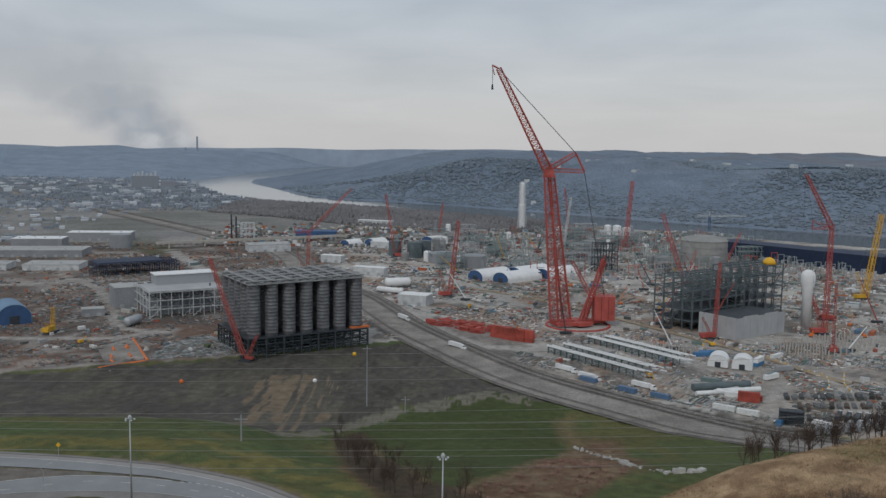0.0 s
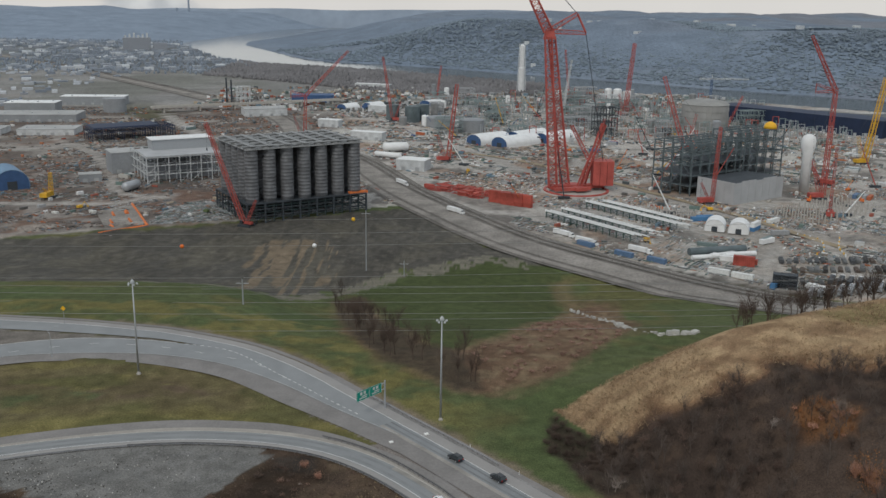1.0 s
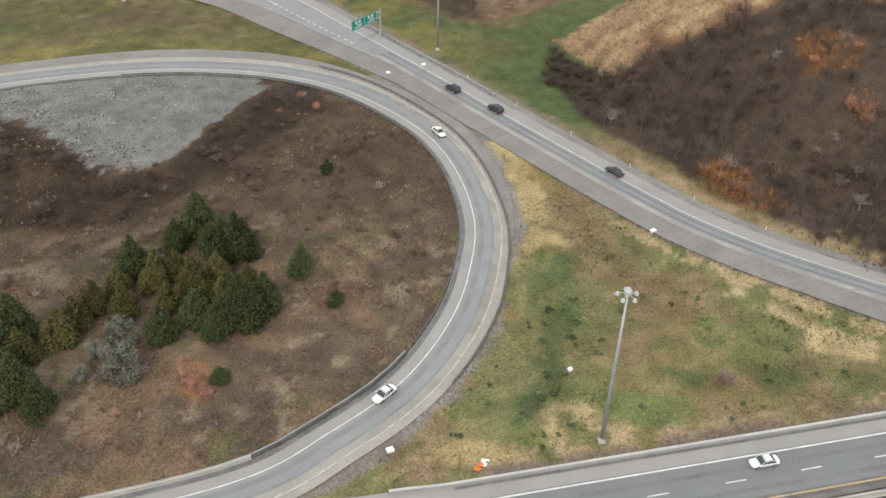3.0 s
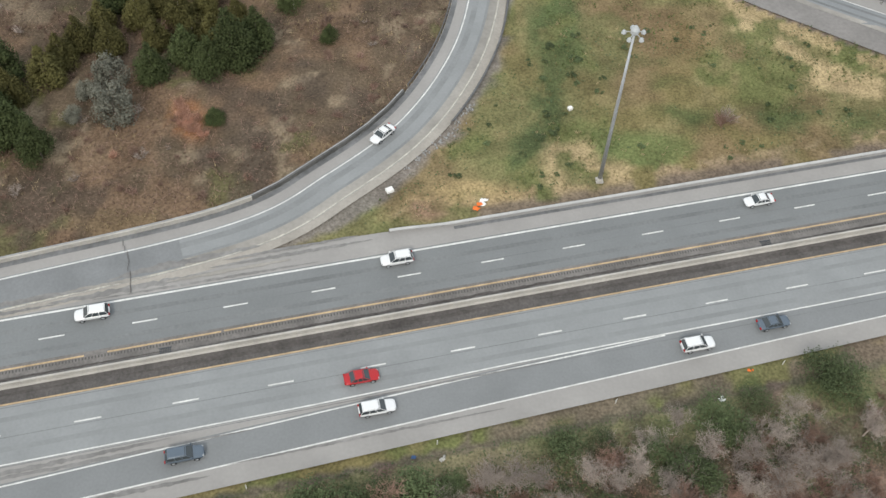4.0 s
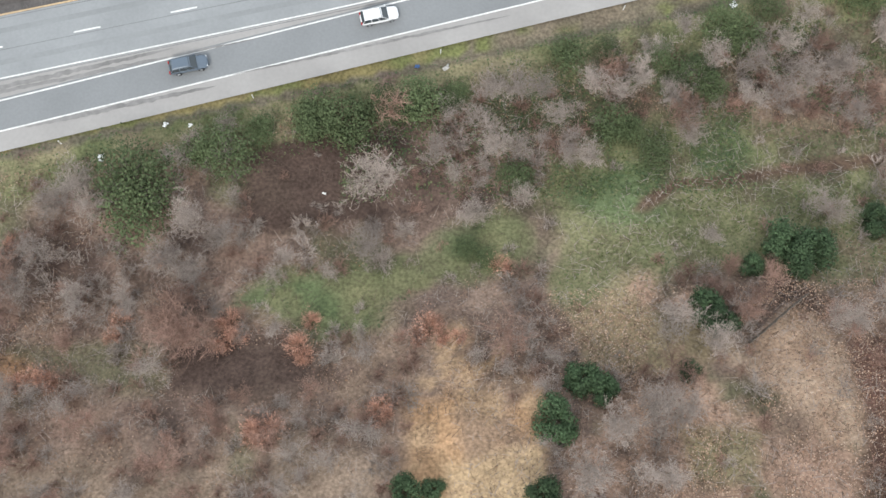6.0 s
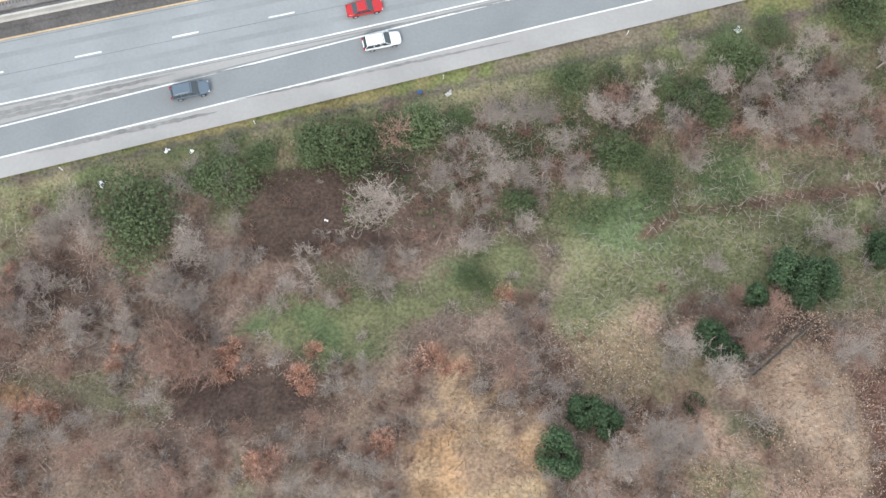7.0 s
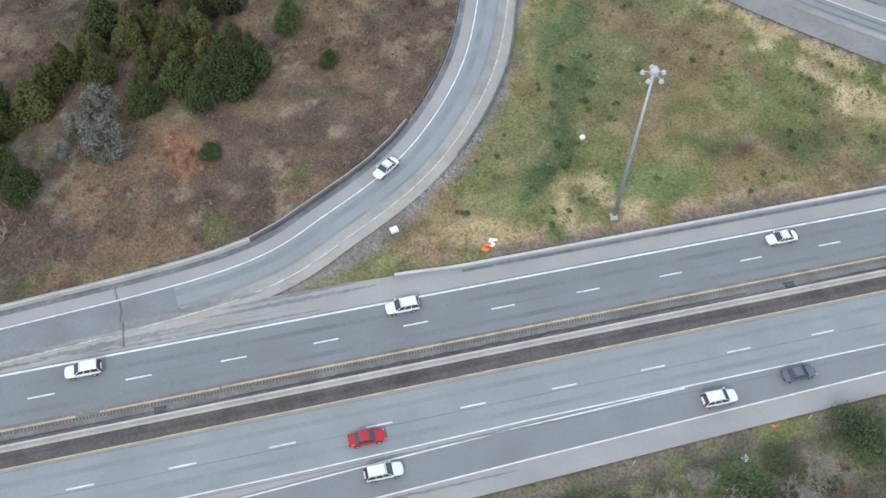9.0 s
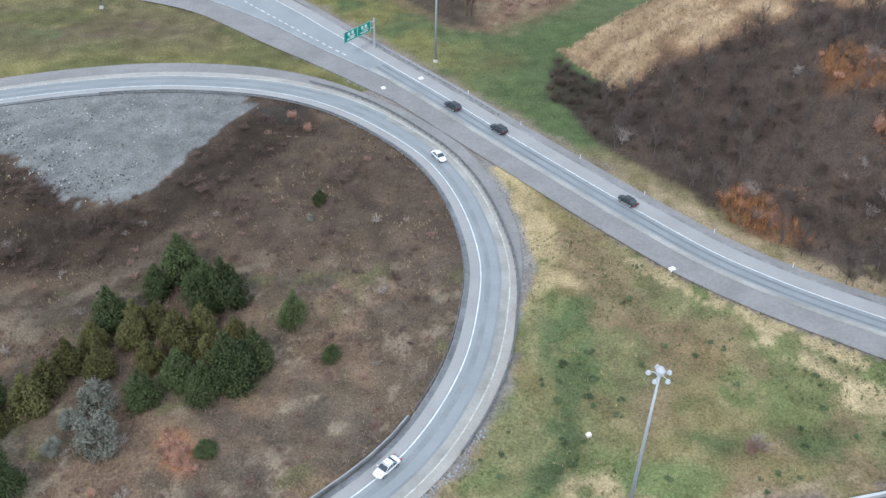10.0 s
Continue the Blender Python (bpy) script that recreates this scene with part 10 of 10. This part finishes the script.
for pts_ in ([(209, 687), (224, 652), (240, 598), (250, 585), (253, 573), (244, 549), (235, 547)], [(268, 582), (259, 561), (256, 544)]):
    for x, y in spline(pts_, 4.2):
        k += 1
        ob = new("barrier_block", blk_y if k % 2 else blk_w)
        ob.matrix_basis = pose(x, y, ground_z(x, y), 0, 0, 70)
        tagged(ob, "yellow concrete barrier block along the site lane" if k % 2 else "white concrete barrier block along the site lane", "barrier block", "barrier blocks along the lane")
for x, y in ((60, 668), (66, 664), (72, 661), (52, 676)):
    for k in range(3):
        container(x, y, -0.62, 2.95 * k, can_red, "red steel ballast box stacked in the yard", 0.9)
for x, y, rz in ((179, 500, -0.6), (168, 508, -0.6), (182, 540, 0.5), (176, 560, -0.5), (232, 590, 0.2), (218, 574, 0.8), (170, 606, -0.5), (164, 612, -0.5), (238, 620, 0.7), (100, 560, -0.85), (120, 540, -0.8), (137, 528, -0.8)):
    container(x, y, rz)
for x, y, a_, z_, me_, lab_ in ((187, 523, -0.35, 0, can_red, "rusty red freight container in the yard"), (187, 523, -0.35, 2.97, can_red, "rusty red freight container stacked on another"), (190, 527, -0.35, 0, can_red, "rusty red freight container in the yard"), (179, 537, -0.3, 0, can_white, "white freight container in the yard"), (182, 532, -0.3, 0, can_white, "white freight container in the yard"), (188, 623, 0.2, 0, can_blue, "blue freight container beside the tents"), (193, 627, 0.2, 0, can_blue, "blue freight container beside the tents"), (219, 600, 0.9, 0, can_blue, "blue freight container in the yard"), (219, 600, 0.9, 2.97, can_white, "white freight container stacked on another"), (217, 571, 0.6, 0, can_white, "white freight container in the yard"), (193, 486, 0.9, 0, can_blue, "blue freight container by the haul road")):
    container(x, y, a_, z_, me_, lab_)
for i in range(24):
    x, y, a_ = sr.uniform(-330, 460), sr.uniform(660, 1250), sr.choice((-0.6, 0.95, 0.4))
    for j in range(sr.randint(2, 5)):
        container(x - 3.4 * j * math.sin(a_), y + 3.4 * j * math.cos(a_), a_, 0, None, s=sr.uniform(0.5, 1.0))


def truck(x, y, rz, label="white articulated lorry parked in the yard", trailer="white_metal"):
    r = thing("truck", (x, y, ground_z(x, y)), label, "truck", "lorries", rz=rz)
    b = Build(); b.box((0, 0, 1.2), (12.5, 2.5, 2.6)); part("trailer", b, M[trailer], r)
    b = Build(); b.box((8.2, 0, 0.7), (2.4, 2.4, 2.7), 0, 0.92); b.box((10.0, 0, 0.7), (1.6, 2.2, 1.4), 0, 0.9); part("cab", b, M["white_metal"], r)
    b = Build(); b.box((9.35, 0, 2.3), (0.3, 2.1, 0.8)); part("windscreen", b, M["car_glass"], r)
    for wx in (-4.5, -3.2, 6.6, 9.6):
        for s in (-1, 1):
            b = Build(); b.tube((wx, s * 0.95, 0.52), (wx, s * 1.25, 0.52), 0.52, n=10); part("wheel", b, M["rubber"], r)


for x, y, rz in ((88, 583, -0.85), (100, 566, -0.85), (214, 476, 2.0), (130, 548, -0.8), (20, 640, -0.9), (-20, 742, -1.05)):
    truck(x, y, rz)
for i in range(13):
    truck(226 + 5.2 * i * 0.9, 492 - 3.2 * i * 0.4, 1.05, "dark flat-bed trailer parked in a row", "dark_steel")
for i in range(9):
    truck(206 + 6 * i, 470 + 1.5 * i, 1.05, "grey flat-bed trailer parked in a row", "wall_grey")
rack = thing("storage_rack", (197, 484, ground_z(197, 484)), "open black storage rack stacked with steel", "rack", rz=-0.35)
for i in range(6):
    b = Build(); b.box((0, 0, 1.5 * i), (13, 5.5, 0.35)); part("shelf", b, M["dark_steel"], rack)
for sx in (-6, -2, 2, 6):
    for sy in (-2.5, 2.5):
        b = Build(); b.box((sx, sy, 0), (0.4, 0.4, 8.2)); part("post", b, M["dark_steel"], rack)
for x, y, l, rad in ((178, 546, 38, 2.4), (186, 540, 30, 1.6), (170, 536, 22, 1.4)):
    b = Build(); b.tube((-l / 2, 0, rad), (l / 2, 0, rad), rad, n=14); o = solo("steel_pipe", b, M["grey_steel" if rad > 2 else "white_metal"], "large steel pipe section lying in the yard", "pipe", "pipe sections"); o.matrix_basis = pose(x, y, ground_z(x, y), 0, 0, 14)
for x, y, mat in ((168, 655, "rust_orange"), (232, 690, "rust_orange"), (204, 654, "ball_yellow"), (330, 690, "rust_orange"), (140, 570, "crane_yellow"), (36, 800, "crane_yellow"), (-240, 640, "crane_yellow"), (-300, 640, "rust_orange"), (290, 690, "ball_orange"), (-150, 630, "leaf_green")):
    r = thing("excavator", (x, y, ground_z(x, y)), "tracked digger standing in the yard", "digger", "diggers", rz=sr.uniform(0, 6))
    for s in (-1, 1):
        b = Build(); b.box((0, s * 1.2, 0), (4.2, 0.7, 0.9), 0, 0.9); part("track", b, M["dark_steel"], r)
    b = Build(); b.box((-0.5, 0, 0.95), (3.6, 2.6, 1.7), 0, 0.92); part("body", b, M[mat], r)
    b = Build(); b.bar((1.2, 0.5, 1.8), (4.0, 0.5, 4.2), 0.4); b.bar((4.0, 0.5, 4.2), (6.2, 0.5, 1.2), 0.32); b.box((6.2, 0.5, 0.1), (1.2, 1.1, 1.1), 0, 0.7); part("arm", b, M[mat], r)

# more plant standing about the steelwork
for i in range(26):
    x, y = sr.uniform(-20, 420), sr.uniform(640, 1150)
    if lane_distance(np.array([x]), np.array([y]))[0] < 3:
        continue
    mt = sr.choice(["rust_orange", "crane_red", "blue_metal", "white_metal", "crane_yellow"])
    r = thing("boom_lift", (x, y, ground_z(x, y)), {"rust_orange": "orange", "crane_red": "red", "blue_metal": "blue", "white_metal": "white", "crane_yellow": "yellow"}[mt] + " boom lift working between the steelwork", "boom lift", "boom lifts", rz=sr.uniform(0, 6.28))
    b = Build(); b.box((0, 0, 0.5), (4.6, 2.4, 1.5), 0, 0.9); part("chassis", b, M[mt], r)
    for sx in (-1, 1):
        for sy in (-1, 1):
            b = Build(); b.tube((sx * 1.5, sy * 1.0, 0.5), (sx * 1.5, sy * 1.35, 0.5), 0.5, n=8); part("wheel", b, M["rubber"], r)
    tip_x, tip_z = sr.uniform(6, 14), sr.uniform(7, 19)
    b = Build(); b.bar((-1, 0, 2), (tip_x, 0, tip_z), 0.42); part("arm", b, M[mt], r)
    b = Build(); b.box((tip_x + 0.8, 0, tip_z - 0.6), (1.6, 2.2, 1.2)); part("basket", b, M["dark_steel"], r)
for i in range(22):
    x, y = sr.uniform(20, 430), sr.uniform(690, 1250)
    if lane_distance(np.array([x]), np.array([y]))[0] < 3:
        continue
    mt = sr.choice(["white_metal", "dark_steel", "galvan", "crane_yellow", "crane_red"])
    dx, dz = sr.choice((-1, 1)) * sr.uniform(5, 22), sr.uniform(16, 38)
    r = thing("mobile_crane", (x, y, ground_z(x, y)), "mobile crane with a raised telescopic boom", "crane", "mobile cranes")
    b = Build(); b.box((0, 0, 0.6), (9, 2.6, 1.6)); part("chassis", b, M["dark_steel"], r)
    b = Build(); b.tube((0, 0, 2.4), (dx * 0.55, 0, 2.4 + dz * 0.55), 0.5, 0.45, 6); b.tube((dx * 0.55, 0, 2.4 + dz * 0.55), (dx, 0, 2.4 + dz), 0.33, 0.28, 6); part("boom", b, M[mt], r)
# strewn stores and vehicles
def strewn(name, n, area, sizes, mat, label, seed, lay=None, stack=False):
    rs = random.Random(seed)
    b = Build()
    nr = np.random.RandomState(seed)
    xs, ys = nr.uniform(area[0], area[1], n * 2), nr.uniform(area[2], area[3], n * 2)
    if lay is not None:
        ok = lay(xs, ys)
        xs, ys = xs[ok], ys[ok]
    xs, ys = xs[:n], ys[:n]
    zs = height(xs, ys)
    clump = fbm(xs, ys, 34, seed % 40, 3)
    turned = fbm(xs, ys, 70, seed % 40 + 5, 2)
    for x, y, z, c, g in zip(xs, ys, zs, clump, turned):
        if c < 0.46:
            continue
        l, w, h = (rs.uniform(*s) for s in sizes)
        b.box((x, y, z - 0.1), (l, w, h), (-0.6 if g > 0.5 else 0.95) + rs.choice((0, 0, 0, 1.57)) + rs.gauss(0, 0.07), rs.choice((1, 1, 0.9)))
    return solo(name, b, M[mat], label, "stores", kind="stuff")


def in_yard(x, y):
    e = np.interp(x, [p[0] for p in YARD_EDGE], [p[1] for p in YARD_EDGE])
    return (y > e + 8) & ~((x > -128) & (x < -30) & (y > 590) & (y < 715))


def off_road(x, y):
    d = np.min([(px - x) ** 2 + (py - y) ** 2 for px, py in SITE_ROAD[::2]], axis=0)
    return in_yard(x, y) & (d > 20 ** 2) & (lane_distance(x, y) > 0.5)


strewn("site_stores", 11000, (-120, 380, 480, 800), ((0.6, 4.2), (0.3, 1.1), (0.2, 0.9)), "clutter", "strewn building stores, crates and parked vehicles", 11, off_road)
strewn("site_stores", 6500, (-340, -120, 560, 800), ((0.6, 3.6), (0.3, 1.0), (0.2, 0.8)), "clutter_mud", "muddy stores, formwork and rubble", 18, off_road)
strewn("site_stores", 7000, (-480, -120, 780, 1250), ((0.8, 5.0), (0.4, 1.5), (0.3, 1.3)), "clutter_mud", "muddy stores, formwork and rubble", 19, off_road)
strewn("site_stores", 420, (-480, -120, 620, 1250), ((2.5, 6.0), (1.2, 2.4), (1.0, 2.4)), "clutter", "vehicles and crates standing in the mud", 20, off_road)
strewn("site_stores", 700, (0, 460, 560, 1250), ((3.0, 8.0), (1.4, 2.6), (1.2, 2.8)), "clutter", "vehicles, cabins and crates between the steelwork", 24, off_road)
strewn("site_stores", 11000, (-120, 520, 780, 1250), ((0.8, 6.0), (0.4, 1.7), (0.3, 1.5)), "clutter", "strewn building stores, crates and cabins", 12, off_road)
strewn("site_stores", 4500, (-320, 480, 1240, 1560), ((2, 9), (1.0, 3.6), (0.8, 4.5)), "clutter", "dense far plant sheds and modules", 13)
strewn("stacked_pipe", 3600, (60, 330, 470, 640), ((3, 10), (0.25, 0.6), (0.3, 0.8)), "stores_grey", "bundles of pipe and steel laid in rows", 14, off_road)
strewn("stacked_pipe", 2200, (-180, -132, 585, 665), ((2, 8), (0.3, 0.8), (0.3, 0.7)), "stores_grey", "bundles of pipe and steel laid in rows", 15, in_yard)
strewn("stacked_pipe", 3400, (-40, 460, 760, 1200), ((3, 14), (0.3, 0.9), (0.3, 1.4)), "stores_grey", "bundles of pipe and steel laid in rows", 16, off_road)
strewn("stacked_pipe", 1600, (-330, -120, 620, 980), ((2, 9), (0.3, 0.9), (0.3, 0.9)), "stores_grey", "bundles of pipe and steel laid in rows", 17, off_road)
# slender steelwork everywhere in the far plant
def posts_field(name, n, area, h, mat, label, seed):
    rs = random.Random(seed)
    b = Build()
    for i in range(n):
        x, y = rs.uniform(area[0], area[1]), rs.uniform(area[2], area[3])
        if bool(off_road(np.array([x]), np.array([y]))[0]):
            k = rs.uniform(*h)
            b.box((x, y, SZ - 0.3), (0.6, 0.6, k))
            if rs.random() < 0.6:
                b.box((x + 3.5, y, SZ + k - 1), (7.5, 0.5, 0.6), 0)
                b.box((x + 7, y, SZ - 0.3), (0.6, 0.6, k))
    return solo(name, b, M[mat], label, "steelwork", kind="stuff")


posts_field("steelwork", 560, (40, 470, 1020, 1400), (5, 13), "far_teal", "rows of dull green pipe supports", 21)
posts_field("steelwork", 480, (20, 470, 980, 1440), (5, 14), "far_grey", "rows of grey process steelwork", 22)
posts_field("steelwork", 60, (60, 420, 950, 1400), (6, 18), "crane_red", "red site steelwork and masts", 23)
for i in range(40):
    x, y = sr.uniform(0, 430), sr.uniform(1010, 1430)
    if 285 < x < 365 and y < 1160:
        continue
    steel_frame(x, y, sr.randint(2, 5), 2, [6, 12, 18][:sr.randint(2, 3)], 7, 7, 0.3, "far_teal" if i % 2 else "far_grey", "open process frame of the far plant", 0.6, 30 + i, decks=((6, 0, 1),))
for i in range(22):
    x, y = sr.uniform(-40, 420), sr.uniform(1050, 1500)
    tank(x, y, sr.uniform(2.5, 5), sr.uniform(8, 20), sr.choice(["white_metal", "silo_roof", "wall_grey"]), "upright pale process vessel of the far plant", ribs=3, dome=0.4)
# ochre berm along the site road
b = Build(); yl = spline([(-63, 950), (76, 872), (190, 692), (250, 580), (262, 560)], 6)
M["ochre"] = material("ochre_barrier", (0.30, 0.245, 0.17), 0.9, var=0.3, scale=0.1)
ribbon(b, offset(yl, 3.2), offset(yl, -3.2), 0.5, 2)
solo("path", b, M["ochre"], "ochre clay walkway through the site", "path", kind="structure")

# ---- far town, plant and woods ----
def town(n, area, hs, ws, mat, seed, label, keep):
    rs = random.Random(seed)
    b = Build()
    k = 0
    while k < n:
        x, y = rs.uniform(area[0], area[1]), rs.uniform(area[2], area[3])
        if keep(x, y):
            w, l, h = rs.uniform(*ws), rs.uniform(*ws), rs.uniform(*hs)
            rz = 0.4 + rs.choice((0, 1.57))
            b.box((x, y, SZ - 0.5), (l, w, h), rz)
            k += 1
    return solo("far_buildings", b, M[mat], label, "buildings", kind="stuff")


def left_bank(x, y):
    d, s = river(np.array([x]), np.array([y]))
    return d[0] > 110 and s[0] > 0


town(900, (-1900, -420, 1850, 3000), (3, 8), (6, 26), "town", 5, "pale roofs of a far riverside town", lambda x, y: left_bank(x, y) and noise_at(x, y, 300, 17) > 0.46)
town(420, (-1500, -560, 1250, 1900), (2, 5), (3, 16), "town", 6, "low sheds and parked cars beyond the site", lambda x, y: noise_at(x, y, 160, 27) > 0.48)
fm = thing("factory", (-770, 2560, SZ), "large pale riverside factory block", "factory", rz=0.3)
b = Build(); b.box((0, 0, 0), (70, 45, 34)); part("main_block", b, M["town"], fm)
for i in range(6):
    b = Build(); b.tube((-28 + 11 * i, -6, 32), (-28 + 11 * i, -6, 40 + 3 * (i % 3)), 2.2, n=8); part("stack", b, M["site_white"], fm)
b = Build(); b.box((58, -10, 0), (36, 30, 20)); part("annexe", b, M["town"], fm)
sm_ = thing("power_station_chimney", (-1105, 4500, 20), "tall slim power-station chimney on the horizon", "chimney")
b = Build(); b.tube((0, 0, 0), (0, 0, 82), 4.5, 3.5, 10); part("shaft", b, M["hazed_far_hills"], sm_)
b = Build(); b.tube((-55, 0, 0), (-55, 0, 30), 5, 4, 10); part("shaft", b, M["hazed_far_hills"], sm_)


def far_woods(name, n, area, keep, seed, label, mat="woods", hs=(4, 8), rs_=(1.6, 2.8)):
    """Crowds of leafless crowns as rough upright clumps."""
    rs = np.random.RandomState(seed)
    x, y = rs.uniform(area[0], area[1], n * 3), rs.uniform(area[2], area[3], n * 3)
    ok = keep(x, y)
    x, y = x[ok][:n], y[ok][:n]
    q = len(x)
    z = height(x, y)
    h, r = rs.uniform(*hs, q), rs.uniform(*rs_, q)
    a = rs.rand(q) * 6.283
    rows = []
    for f, g in ((0.7, -0.1), (1.0, 0.5)):
        for k in range(5):
            w = a + 1.2566 * k
            m = r * f * rs.uniform(0.65, 1.35, q)
            rows.append(np.stack([x + m * np.cos(w), y + m * np.sin(w), z + h * g * rs.uniform(0.85, 1.15, q)], 1))
    rows.append(np.stack([x + rs.normal(0, 0.3, q), y, z + h], 1))
    v = np.stack(rows, 1).reshape(-1, 3)
    f = []
    for k in range(5):
        l = (k + 1) % 5
        f += [(k, l, 5 + l), (k, 5 + l, 5 + k), (5 + k, 5 + l, 10)]
    f = (np.array(f)[None] + 11 * np.arange(q)[:, None, None]).reshape(-1, 3)
    return tagged(new(name, quick_mesh(name, v, f, M[mat], True)), label, "woods", kind="stuff")


def riverside(x, y):
    d, s = river(x, y)
    return (d > 118) & (d < 420) & (s > 0) & (x < 200) & (y > 1480)


def town_woods(x, y):
    d, s = river(x, y)
    return (d > 100) & (s > 0) & (fbm(x, y, 260, 37) > 0.47)


def hill_woods(x, y):
    d, s = river(x, y)
    return (s < 0) & (d > 108) & (y > 1350) & (fbm(x, y, 210, 39) > 0.36)


# bluish distance haze is put into both of these woods colours
M["hill_woods"] = material("hazed_hill_woods", (0.178, 0.222, 0.262), 0.95, var=0.22, scale=0.006, fine=0.1, fine_scale=0.05, island=0.06)
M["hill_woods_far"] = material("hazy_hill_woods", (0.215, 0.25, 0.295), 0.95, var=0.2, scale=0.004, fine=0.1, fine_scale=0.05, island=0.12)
far_woods("bare_woods", 8000, (-420, 240, 1480, 2350), riverside, 31, "leafless grey woods along the river bank")
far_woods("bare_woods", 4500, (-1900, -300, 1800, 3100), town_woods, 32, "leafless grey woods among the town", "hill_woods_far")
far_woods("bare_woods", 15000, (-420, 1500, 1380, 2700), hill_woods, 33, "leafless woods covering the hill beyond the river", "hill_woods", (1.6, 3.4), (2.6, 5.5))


def far_hill(x, y):
    d, s = river(np.array([x]), np.array([y]))
    return s[0] < 0 and d[0] > 120


for i in range(26):
    x, y = sr.uniform(200, 1500), sr.uniform(2000, 2900)
    if far_hill(x, y):
        b = Build(); w = sr.uniform(8, 22); b.box((0, 0, -3), (w, 10, 8)); 
        o = solo("far_house", b, M["site_white"], "pale house among the trees of the far hill", "house", "houses on the far hill"); o.matrix_basis = pose(x, y, ground_z(x, y) + 2, 0, 0, sr.uniform(0, 90))
